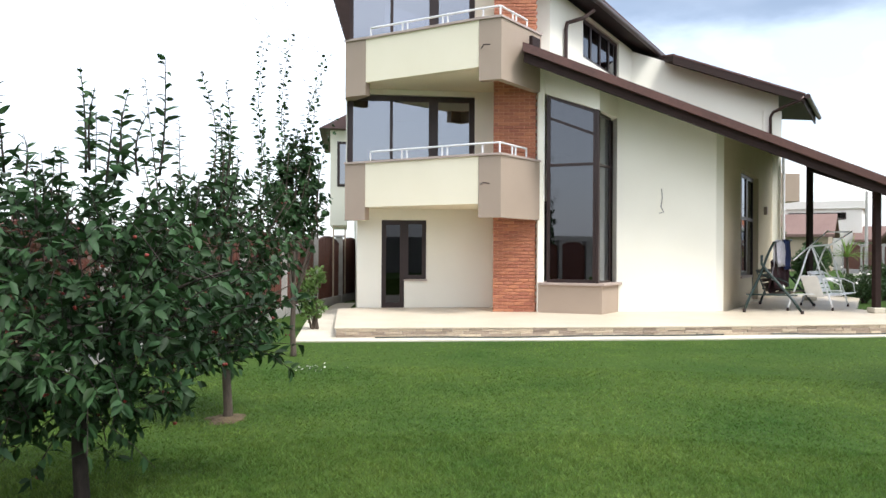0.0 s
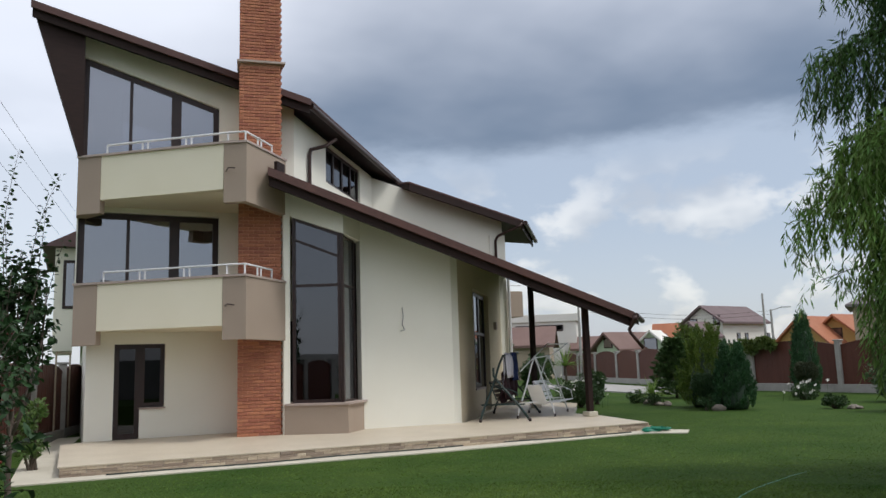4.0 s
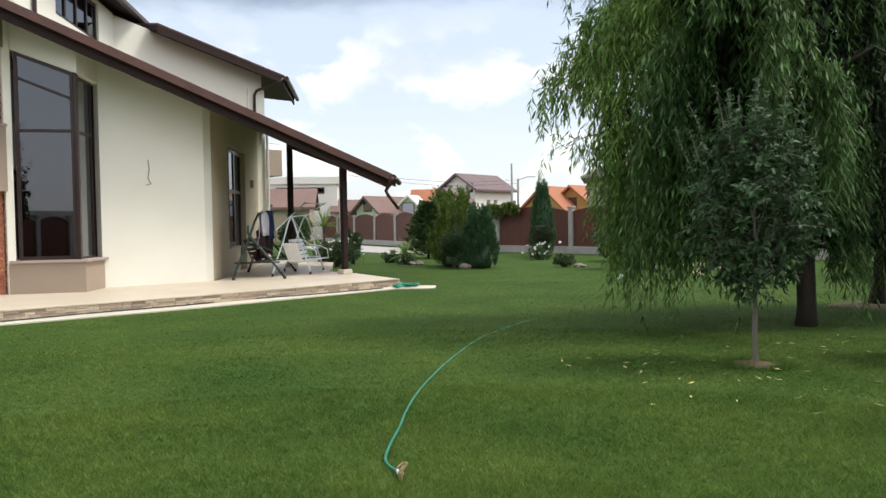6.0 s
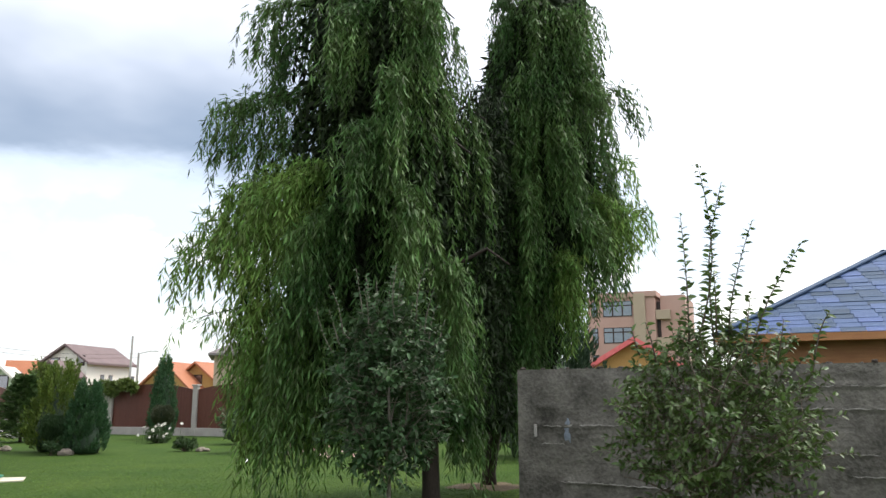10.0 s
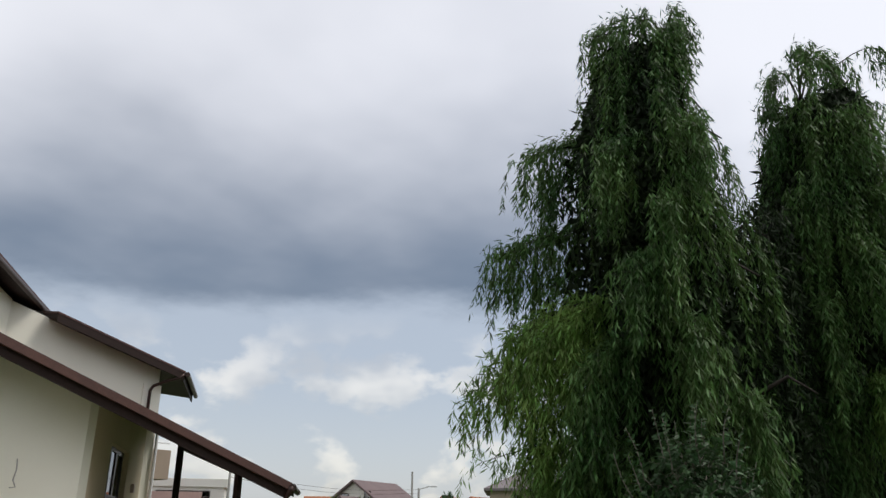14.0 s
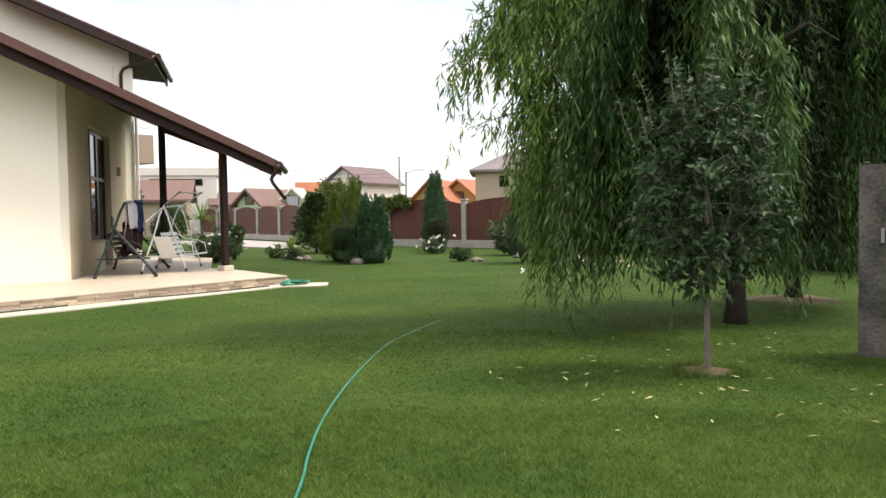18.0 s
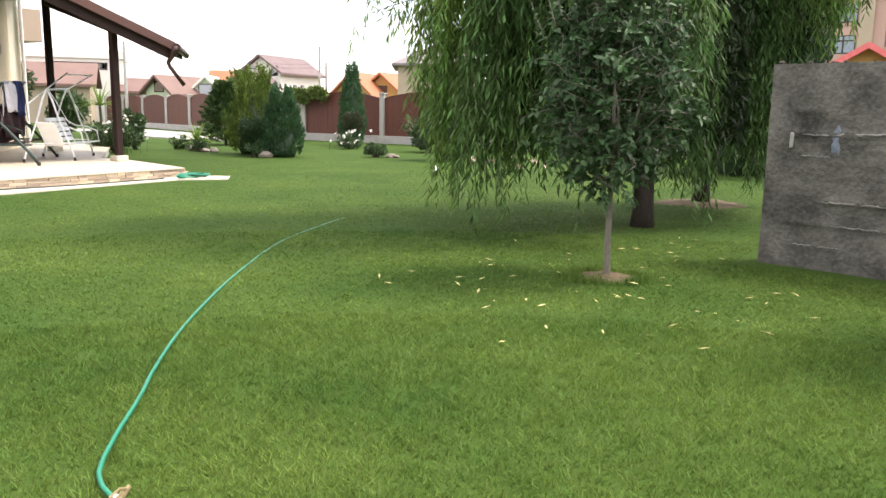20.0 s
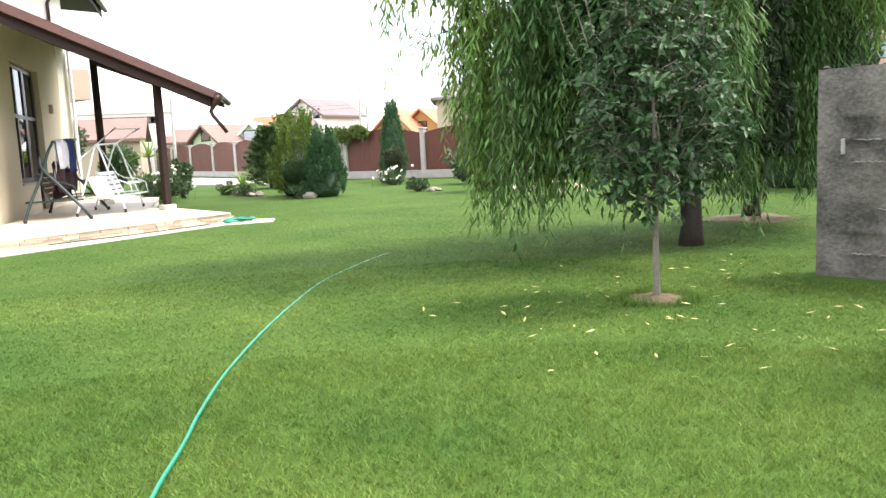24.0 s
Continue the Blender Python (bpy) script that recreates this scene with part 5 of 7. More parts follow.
def willow():
    """Two stems whose limbs arch over and let long leafy strands hang to the lawn."""
    rng = np.random.default_rng(11)
    t = thing("weeping_willow", (11.2, 3.62, 0), "tall weeping willow with two stems and strands hanging to the lawn", "tree")
    across, deep = np.array([0.36, -0.93, 0.0]), np.array([0.93, 0.36, 0.0])
    base = np.array([11.2, 3.62, 0.0])
    # lobes: heights, edges across at each height, middle in depth
    lobes = [
        (np.array([1.4, 2.3, 3.3, 4.2, 5.1, 6.0, 6.8, 7.5, 8.2, 9.0, 9.5]), np.array([-2.45, -2.6, -2.9, -2.95, -2.85, -2.75, -2.55, -2.3, -1.95, -1.6, -1.15]),
         np.array([0.45, 0.6, 0.7, 0.75, 0.75, 0.65, 0.45, 0.18, 0.08, 0.05, -0.2]), 0.0, 860),
        (np.array([1.5, 2.4, 3.3, 4.2, 5.1, 6.0, 6.9, 7.7, 8.5, 9.1, 9.4]), np.array([0.3, 0.3, 0.35, 0.35, 0.4, 0.42, 0.5, 0.68, 1.15, 1.8, 2.1]),
         np.array([2.1, 2.35, 2.5, 3.1, 3.2, 3.1, 3.05, 3.05, 3.0, 2.8, 2.5]), 2.2, 1000)]
    stems = [((11.2, 3.65), 0.125, [(0, 0, 0), (0.02, 0, 0.3), (0.05, 0.05, 1.6), (0.0, 0.2, 3.4), (0.0, 0.45, 5.6), (-0.05, 0.6, 9.0)]), ((14.4, 3.85), 0.12, [(0, 0, 0), (0.02, 0, 0.3), (-0.1, -0.3, 1.8), (-0.3, -0.7, 3.4), (-0.4, -1.2, 5.6), (-0.4, -1.6, 8.8)])]
    # young gathers the strands that take the brighter, lit leaf colour
    arrays, inner, young = [], [], []
    for (zs, le, ri, dep, n), ((sx, sy), r, off) in zip(lobes, stems):
        cs, ws = (le + ri) / 2, (ri - le) / 2
        path = [(sx + a, sy + b, c - 0.05) for a, b, c in off]
        part("stem", Geo().tube(path, [r * 1.25, r, r * 0.9, r * 0.65, r * 0.4, r * 0.12], 12), M_DARKBARK, t, "dark furrowed stem", True)
        for i in range(20):
            a = i * 2.399
            z = 2.2 + 5.8 * (i / 20)
            b = Vector((np.interp(z, [q[2] for q in path], [q[0] for q in path]), np.interp(z, [q[2] for q in path], [q[1] for q in path]), z))
            w = float(np.interp(z + 0.8, zs, ws)) * 0.72
            e = Vector((math.cos(a), math.sin(a), 0))
            part("limb", Geo().tube([b, b + e * w * 0.35 + Vector((0, 0, 0.6)), b + e * w * 0.75 + Vector((0, 0, 0.85)), b + e * w + Vector((0, 0, 0.6))], [0.05, 0.038, 0.024, 0.010], 6), M_DARKBARK, t, "", True)
        # strands gather on boughs, so that the crown breaks into clumps with dark gaps between
        nb = 46
        bz, ba = rng.uniform(zs[0] + 0.2, zs[-1], nb), rng.uniform(0, 2 * np.pi, nb)
        pick = rng.integers(0, nb, n)
        loose = rng.uniform(size=n) < 0.15
        z = np.where(loose, rng.uniform(zs[0], zs[-1], n), np.clip(bz[pick] + rng.normal(scale=0.18, size=n), zs[0], zs[-1]))
        w = np.interp(z, zs, ws)
        a = np.where(loose, rng.uniform(0, 2 * np.pi, n), ba[pick] + rng.normal(scale=0.19, size=n) / np.maximum(w, 0.5))
        br = rng.uniform(0.76, 1.05, nb)
        rad = np.where(loose, rng.uniform(0.3, 0.9, n), rng.uniform(0.88, 1.02, n) * br[pick])
        acr = np.interp(z, zs, cs) + w * rad * np.cos(a)
        root = base + across * acr[:, None] + deep * (dep + np.minimum(np.maximum(w, 0.5), 1.5) * rad * np.sin(a))[:, None]
        root[:, 2] = z
        out = unit(across * np.cos(a)[:, None] + deep * np.sin(a)[:, None])
        column = (acr < -1.65) & (dep == 0.0)
        gap = (np.abs(acr + 1.32) < 0.35) | (np.abs(acr) < 0.3) | (np.abs(acr - 1.25) < 0.22)
        floor_z = np.where(column, rng.uniform(0.08, 0.5, n), np.where(gap, rng.uniform(0.55, 1.15, n), rng.uniform(0.2, 0.8, n)))
        floor_z = np.where(acr < -2.55, rng.uniform(1.9, 2.6, n), floor_z)
        floor_z = np.where(acr > 1.9, 1.9 + (acr - 1.9) * 1.1 + rng.uniform(0, 0.5, n), floor_z)
        length = np.minimum(rng.uniform(0.7, 2.3, n), np.maximum(z - floor_z, 0.25))
        sway = unit(rng.normal(size=(n, 3)) * [1, 1, 0]) * rng.uniform(0.02, 0.20, n)[:, None]
        lit_leaf = (rng.uniform(size=n) < np.clip(0.06 - 0.09 * acr - 0.02 * z, 0.0, 0.28)) & (dep == 0.0)
        arch = rng.uniform(0.0, 0.22, n)
        for store, of in ((arrays, ~lit_leaf), (young, lit_leaf)):
            if of.any():
                store.append(hanging(rng, root[of], length[of], out[of], arch[of], sway[of], 44))
        # the inside, full of twigs and leaves coloured dark as if in shade
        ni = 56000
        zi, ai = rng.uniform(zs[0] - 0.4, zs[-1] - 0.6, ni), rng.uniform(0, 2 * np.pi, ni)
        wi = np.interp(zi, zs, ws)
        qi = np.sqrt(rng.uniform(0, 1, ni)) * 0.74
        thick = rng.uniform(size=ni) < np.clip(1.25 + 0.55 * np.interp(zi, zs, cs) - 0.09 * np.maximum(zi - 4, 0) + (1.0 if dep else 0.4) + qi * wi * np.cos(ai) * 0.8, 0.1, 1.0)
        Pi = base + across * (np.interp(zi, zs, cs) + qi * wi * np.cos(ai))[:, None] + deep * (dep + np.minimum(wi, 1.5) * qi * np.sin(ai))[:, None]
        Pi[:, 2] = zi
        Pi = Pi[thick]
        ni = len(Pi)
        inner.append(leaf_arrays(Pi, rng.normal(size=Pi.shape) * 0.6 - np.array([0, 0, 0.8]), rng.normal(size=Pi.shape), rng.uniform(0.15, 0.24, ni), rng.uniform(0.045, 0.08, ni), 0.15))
    # the middle between the two stems, its shade likewise in the leaf colour
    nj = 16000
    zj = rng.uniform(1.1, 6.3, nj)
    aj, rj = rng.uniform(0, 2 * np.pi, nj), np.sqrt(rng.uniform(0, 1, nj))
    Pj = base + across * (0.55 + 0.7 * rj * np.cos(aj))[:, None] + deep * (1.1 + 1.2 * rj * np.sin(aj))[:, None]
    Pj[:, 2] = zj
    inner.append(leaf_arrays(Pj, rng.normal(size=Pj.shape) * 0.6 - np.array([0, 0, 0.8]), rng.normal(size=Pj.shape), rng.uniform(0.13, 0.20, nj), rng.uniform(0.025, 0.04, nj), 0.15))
    # the long twig that arches out at the very top
    arm = bent_line([base + across * q[0] + deep * 2.2 + np.array([0, 0, q[1]]) for q in ((1.75, 8.7), (1.95, 9.35), (2.18, 9.6), (2.45, 9.5), (2.75, 9.66), (3.05, 9.72), (3.3, 9.5))], 18)
    part("limb", Geo().tube([tuple(q) for q in arm], [0.02 - 0.00085 * k for k in range(18)], 6), M_DARKBARK, t, "", True)
    pick = rng.uniform(7, 17, 34)
    root = np.array([arm[int(k)] for k in pick]) + rng.normal(scale=0.02, size=(34, 3))
    arrays.append(hanging(rng, root, rng.uniform(0.25, 0.8, 34), np.tile(across, (34, 1)), rng.uniform(0.0, 0.2, 34), rng.normal(scale=0.05, size=(34, 3)) * [1, 1, 0], 20))
    # boughs that arch out, with strands hanging from their outer halves
    for ba, bd, tz, rise, ns, ln, lit_leaf in BOUGHS:
        ns = int(ns * (0.36 if ba < -3.0 else 0.52))
        tip = base + across * ba + deep * bd
        tip[2] = tz
        a0 = np.array([11.15, 3.9, tz - 0.5]) if ba < 0.8 else np.array([13.7, 2.7, tz - 0.5])
        k = np.linspace(0, 1, 9)[:, None]
        path = a0 + (tip - a0) * k
        path[:, 2] += rise * np.sin(math.pi * (k[:, 0] ** 0.8)) * 1.1
        part("limb", Geo().tube([tuple(q) for q in path], [0.026 * (1 - 0.85 * q / 8) for q in range(9)], 5), M_DARKBARK, t, "", True)
        store = young if lit_leaf else arrays
        nt = ns * 5
        kt = 1 - 0.5 * rng.uniform(0, 1, nt)
        Pt = np.stack([np.interp(kt, k[:, 0], path[:, j]) for j in range(3)], 1) + rng.normal(scale=0.08, size=(nt, 3))
        outward = unit((tip - a0) * [1, 1, 0])
        store.append(leaf_arrays(Pt, outward * 0.7 + rng.normal(scale=0.5, size=Pt.shape) - np.array([0, 0, 0.5]), rng.normal(size=Pt.shape), rng.uniform(0.11, 0.18, nt), rng.uniform(0.016, 0.025, nt), 0.15))
        kk = 1 - 0.5 * rng.uniform(0, 1, ns) ** 1.3
        root = np.stack([np.interp(kk, k[:, 0], path[:, j]) for j in range(3)], 1) + rng.normal(scale=0.09, size=(ns, 3))
        length = np.minimum(rng.uniform(0.45, 1.0, ns) * ln, root[:, 2] - rng.uniform(0.08, 0.4, ns))
        sway = unit(rng.normal(size=(ns, 3)) * [1, 1, 0]) * rng.uniform(0.02, 0.18, ns)[:, None]
        store.append(hanging(rng, root, length, np.tile(outward, (ns, 1)), rng.uniform(0.0, 0.22, ns), sway, 36))
    leaf_part("foliage", arrays, M_WILLOW, t, "long narrow hanging leaves")
    leaf_part("inner_foliage", inner, M_SHADEWILLOW, t, "inner crown leaves coloured dark for the shade inside")
    leaf_part("young_foliage", young, M_LITWILLOW, t, "outer hanging leaves coloured bright yellow-green as if lit")
    return t


willow()


def profile(shape, u):
    """Width of a shrub's body at the relative height u."""
    u = np.clip(u, 0.0, 0.985)
    if shape == "cone":
        return np.sin(np.minimum(u * 3.6 + 0.6, 1.57)) * (1 - u) ** 0.7 * 1.12
    if shape == "spire":
        return np.sin(np.minimum(u * 5.5 + 0.95, 1.57)) * (1 - u) ** 0.62
    if shape == "egg":
        return np.sin(np.minimum(u * 4 + 0.75, 1.57)) * (1 - u ** 1.5) ** 0.95
    if shape == "ball":
        return np.sqrt(np.maximum(1 - (2 * u - 1) ** 2, 0.02))
    return np.sqrt(np.maximum(1 - (1.45 * u - 0.45) ** 2, 0.02))


def evergreen(name, at, label, h, r, mat, seed, shape, tongues, tongue, per, spray, lean=0.35, trunk=0.0, inner=0.62):
    """A conifer shrub of many upright feathery tongues round a body coloured dark as inner shade; tongue is (length,
    radius).
    """
    rng = np.random.default_rng(seed)
    t = thing(name, (*at, 0), label, "shrub")
    u = rng.uniform(0, 1, tongues) ** 0.85
    a = rng.uniform(0, 2 * np.pi, tongues)
    tl = tongue[0] * rng.uniform(0.6, 1.25, tongues)
    z0 = trunk + u * (h - trunk - tongue[0] * 0.75)
    R = r * profile(shape, (z0 - trunk) / (h - trunk)) * rng.uniform(0.55, 0.95, tongues) ** 0.6
    root = np.stack([at[0] + R * np.cos(a), at[1] + R * np.sin(a), z0], 1)
    out = np.stack([np.cos(a), np.sin(a), np.zeros(tongues)], 1)
    way = unit(out * lean * (1 - 0.5 * u)[:, None] + np.array([0, 0, 1.0]) + rng.normal(scale=0.10, size=out.shape))
    k = rng.uniform(0, 1, (tongues, per))
    side = unit(rng.normal(size=(tongues, per, 3)))
    P = root[:, None] + way[:, None] * (k * tl[:, None])[..., None] + side * (tongue[1] * (1 - k ** 1.6) * rng.uniform(0.3, 1, k.shape))[..., None]
    D = unit(way[:, None] + side * 0.55 + out[:, None] * 0.15)
    P, D = P.reshape(-1, 3), D.reshape(-1, 3)
    ok = P[:, 2] > 0.02
    P, D = P[ok], D[ok]
    leaf_part("foliage", [leaf_arrays(P, D, rng.normal(size=P.shape), rng.uniform(0.7, 1.3, len(P)) * spray[0], rng.uniform(0.7, 1.3, len(P)) * spray[1], 0.1)], mat, t)
    # solid core whose dark green paints the shade between the sprays
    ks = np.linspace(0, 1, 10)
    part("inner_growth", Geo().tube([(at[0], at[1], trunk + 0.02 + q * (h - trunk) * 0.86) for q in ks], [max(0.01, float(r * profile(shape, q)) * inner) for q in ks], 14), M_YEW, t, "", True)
    if trunk:
        part("trunk", Geo().tube([(at[0], at[1], -0.05), (at[0] + 0.02, at[1], trunk + 0.1)], [0.035, 0.025], 8), M_DARKBARK, t)
    return t


def spruce(at, label, h, r, seed):
    """A young spruce: tiers of branches, each with short needle twigs, gaps between them."""
    rng = np.random.default_rng(seed)
    t = thing("spruce", (*at, 0), label, "tree")
    part("trunk", Geo().tube([(*at, -0.05), (at[0], at[1], h * 0.95)], [0.06, 0.008], 8), M_DARKBARK, t)
    arrays = []
    for i in range(125):
        z = h * (0.04 + 0.9 * (i / 125) ** 0.9)
        a = i * 2.399 + rng.normal() * 0.2
        L = r * (1 - (z / h) ** 1.6 * 0.85) * rng.uniform(0.75, 1.1)
        e = np.array([math.cos(a), math.sin(a), 0.0])
        n = 120
        k = rng.uniform(0.15, 1, n)
        P = np.array([at[0], at[1], z]) + e * (k * L)[:, None] + np.array([0, 0, 1.0]) * (0.10 * k ** 2 * L)[:, None]
        wide = np.cross(e, [0, 0, 1.0])
        P = P + wide * (rng.uniform(-1, 1, n) * 0.30 * L * (1.05 - k))[:, None] + np.array([0, 0, 1.0]) * rng.normal(scale=0.03, size=n)[:, None]
        D = e + wide * rng.uniform(-0.9, 0.9, n)[:, None] + np.array([0, 0, 0.35])
        arrays.append(leaf_arrays(P, D, rng.normal(size=P.shape), rng.uniform(0.10, 0.19, n), rng.uniform(0.03, 0.05, n), 0.1))
    leaf_part("needles", arrays, M_SPRUCE, t)
    return t


def leafy_shrub(name, at, label, h, r, mat, seed, clumps, per, leaf, trunk=0.0, flat=1.0, category="shrub", bottom=0.0):
    """A loose bush: uneven clumps of leaves on thin stems; flat squeezes it along x."""
    rng = np.random.default_rng(seed)
    t = thing(name, (*at, 0), label, category)
    d = unit(rng.normal(size=(clumps, 3)))
    q = rng.uniform(0.1, 1, clumps) ** 0.45
    lo = max(trunk, bottom)
    c = np.stack([at[0] + d[:, 0] * q * r * 0.8 * flat, at[1] + d[:, 1] * q * r * 0.8, lo + (h - lo) * (0.5 + 0.42 * d[:, 2] * q)], 1)
    cr = rng.uniform(0.20, 0.42, clumps) * min(r, (h - lo) * 0.6)
    s = unit(rng.normal(size=(clumps, per, 3)))
    P = (c[:, None] + s * (cr[:, None] * rng.uniform(0.45, 1.1, (clumps, per)))[..., None] * np.array([max(flat, 0.4), 1, 1])).reshape(-1, 3)
    s = s.reshape(-1, 3)
    ok = P[:, 2] > 0.03
    P, s = P[ok], s[ok]
    D = s + np.array([0, 0, 0.25]) + rng.normal(scale=0.5, size=s.shape)
    leaf_part("foliage", [leaf_arrays(P, D, rng.normal(size=P.shape), rng.uniform(0.7, 1.3, len(P)) * leaf[0], rng.uniform(0.7, 1.3, len(P)) * leaf[1], 0.2)], mat, t)
    if name == "vine_hedge":
        return t
    stems = Geo()
    for k in range(0, clumps, 2):
        stems.tube([(at[0] + rng.normal() * 0.03, at[1] + rng.normal() * 0.03, 0.0), ((at[0] + c[k][0]) / 2, (at[1] + c[k][1]) / 2, max(trunk, c[k][2] * 0.45)), tuple(c[k])], [0.022 + 0.01 * h, 0.014 + 0.004 * h, 0.006], 5)
    part("stems", stems, M_BARK, t, "", False, "stuff")
    return t


def blade_plant(name, at, label, h, n, mat, seed, stem=0.0):
    """A rosette of long arching sword leaves, on a bare stem if one is given."""
    rng = np.random.default_rng(seed)
    t = thing(name, (*at, 0), label, "plant")
    if stem:
        part("stem", Geo().tube([(*at, -0.03), (at[0] + 0.03, at[1], stem * 0.6), (at[0], at[1], stem)], [0.06, 0.05, 0.045], 8), M_BARK, t, "", True)
    for i in range(n):
        a, el = i * 2.399, rng.uniform(0.25, 1.35)
        e = Vector((math.cos(a), math.sin(a), 0))
        w = Vector((-e.y, e.x, 0))
        L = (h - stem) * rng.uniform(0.8, 1.15)
        g = Geo()
        for k in range(6):
            u = k / 5
            p = Vector((at[0], at[1], stem)) + e * (L * math.cos(el) * u) + Vector((0, 0, L * (math.sin(el) * u - 0.45 * math.cos(el) * u * u)))
            half = 0.030 * (1 - u ** 1.5) + 0.002
            g.v += [tuple(p - w * half + Vector((0, 0, 0.010))), tuple(p), tuple(p + w * half + Vector((0, 0, 0.010)))]
        for k in range(5):
            g.f += [(3 * k, 3 * k + 1, 3 * k + 4, 3 * k + 3), (3 * k + 1, 3 * k + 2, 3 * k + 5, 3 * k + 4)]
        part("leaf", g, mat, t)
    return t


# shrub group on the lawn
spruce((21.8, 23.55), "dark green young spruce with tiers of short branches", 2.45, 1.12, 31)
evergreen("golden_thuja", (18.5, 18.35), "spiky yellow-green thuja bush in the lawn group", 2.5, 0.95, M_GOLDTHUJA, 32, "egg", 210, (0.55, 0.10), 60, (0.10, 0.032), 0.28, inner=0.7)
evergreen("thuja", (18.1, 16.85), "dense blue-green egg-shaped thuja with feathery sprays", 2.0, 0.66, M_BLUETHUJA, 33, "spire", 420, (0.30, 0.06), 34, (0.085, 0.030), 0.35, inner=0.66)
evergreen("clipped_thuja", (17.45, 17.4), "small clipped round dark green thuja", 1.05, 0.31, M_THUJA, 34, "ball", 800, (0.07, 0.04), 12, (0.06, 0.026), 0.8, trunk=0.36, inner=0.8)
evergreen("tall_thuja", (25.3, 20.4), "tall narrow grey-green thuja with a pointed top", 3.05, 0.60, M_BLUETHUJA, 35, "cone", 420, (0.32, 0.06), 30, (0.09, 0.028), 0.16)
evergreen("clipped_thuja", (24.2, 19.45), "small clipped brownish-green ball thuja on a stem", 1.24, 0.38, M_BALL, 36, "ball", 800, (0.07, 0.04), 12, (0.06, 0.026), 0.8, trunk=0.52, inner=0.8)
evergreen("thuja", (20.35, 12.6), "grey-green egg-shaped thuja bush on the lawn", 2.6, 0.78, M_THUJA, 37, "egg", 260, (0.40, 0.08), 40, (0.10, 0.03), 0.35)
leafy_shrub("shrub", (23.6, 15.6), "loose green shrub by the fence", 1.35, 0.75, M_ROSELEAF, 38, 26, 130, (0.16, 0.05))
evergreen("dark_conifer", (21.5, 4.6), "dark broad conifer behind the cement wall", 3.2, 1.6, M_YEW, 39, "dome", 160, (0.7, 0.18), 50, (0.2, 0.06), 0.6)
leafy_shrub("rose_bush", (15.9, 21.6), "green rose bush by the terrace", 1.05, 0.75, M_ROSELEAF, 40, 22, 130, (0.09, 0.05))
leafy_shrub("green_shrub", (17.3, 22.6), "upright green rose shrub by the terrace", 1.45, 0.38, M_ROSELEAF, 41, 24, 120, (0.12, 0.05))
leafy_shrub("garden_tree", (19.4, 34.4), "leafy green tree behind the terrace", 3.6, 1.15, M_ROSELEAF, 42, 30, 150, (0.20, 0.09), trunk=0.7, category="tree")
leafy_shrub("shrub", (21.4, 33.2), "round green shrub behind the terrace", 2.0, 0.8, M_ROSELEAF, 55, 24, 130, (0.2, 0.09))
leafy_shrub("vine_hedge", (27.75, 29.45), "dense green climber on the fence", 3.1, 1.15, M_VINE, 43, 34, 130, (0.2, 0.11), flat=0.35)
leafy_shrub("vine_hedge", (27.6, 25.0), "yellowish climber trailing along the fence top", 2.3, 1.8, M_VINE, 53, 26, 90, (0.16, 0.09), flat=0.12, bottom=1.55)
blade_plant("yucca", (18.2, 20.7), "bright yellow-green sword-leaved yucca in a bed", 1.05, 40, M_YUCCA, 44, 0.25)
blade_plant("yucca", (18.9, 26.9), "tall yucca with a bare stem behind the terrace", 2.35, 44, M_YUCCA, 54, 1.35)
leafy_shrub("low_shrub", (18.6, 22.0), "low green border shrub", 0.42, 0.5, M_ROSELEAF, 45, 14, 90, (0.08, 0.035))
leafy_shrub("low_shrub", (18.0, 20.3), "low grey-green border shrub", 0.36, 0.35, M_ROSELEAF, 49, 10, 80, (0.08, 0.03))
leafy_shrub("low_shrub", (17.25, 17.15), "low greyish herb clump before the thujas", 0.5, 0.26, M_APPLE, 50, 10, 60, (0.09, 0.02))
leafy_shrub("flower_clump", (19.95, 14.95), "low green flowering clump among rocks", 0.42, 0.36, M_ROSELEAF, 46, 16, 90, (0.08, 0.04))
leafy_shrub("lily_leaves", (23.1, 18.65), "green lily leaves under white blooms", 0.5, 0.5, M_ROSELEAF, 51, 16, 80, (0.14, 0.03))
leafy_shrub("plum_bush", (-3.5, 9.2), "dark red-leaved plum bush behind the cherry trees", 2.15, 1.15, M_PLUM, 57, 30, 130, (0.08, 0.045))
leafy_shrub("bright_shrub", (-0.3, 14.6), "small bright green shrub beside the paving", 1.25, 0.34, M_SHRUB, 47, 16, 50, (0.10, 0.05))

# ---- neighbouring houses ----
M_WHITEWALL = material("white_house_wall", (0.66, 0.63, 0.56), (0.76, 0.74, 0.68), 0.5, 20, 0.9, 0.1)
M_GREENWALL = material("pale_green_wall", (0.42, 0.52, 0.36), (0.50, 0.60, 0.44), 0.5, 20, 0.9, 0.1)
M_YELLOWWALL = material("ochre_wall", (0.42, 0.25, 0.085), (0.52, 0.33, 0.125), 0.5, 20, 0.9, 0.1)
M_BEIGEWALL = material("beige_house_wall", (0.33, 0.265, 0.19), (0.40, 0.33, 0.245), 0.5, 20, 0.9, 0.1)
M_PINKWALL = material("pinkish_facade", (0.36, 0.225, 0.185), (0.45, 0.30, 0.25), 0.5, 20, 0.9, 0.1)
M_MAUVEROOF = material("mauve_tile_roof", (0.115, 0.080, 0.080), (0.17, 0.122, 0.118), 0.8, 9, 0.7, 0.3)
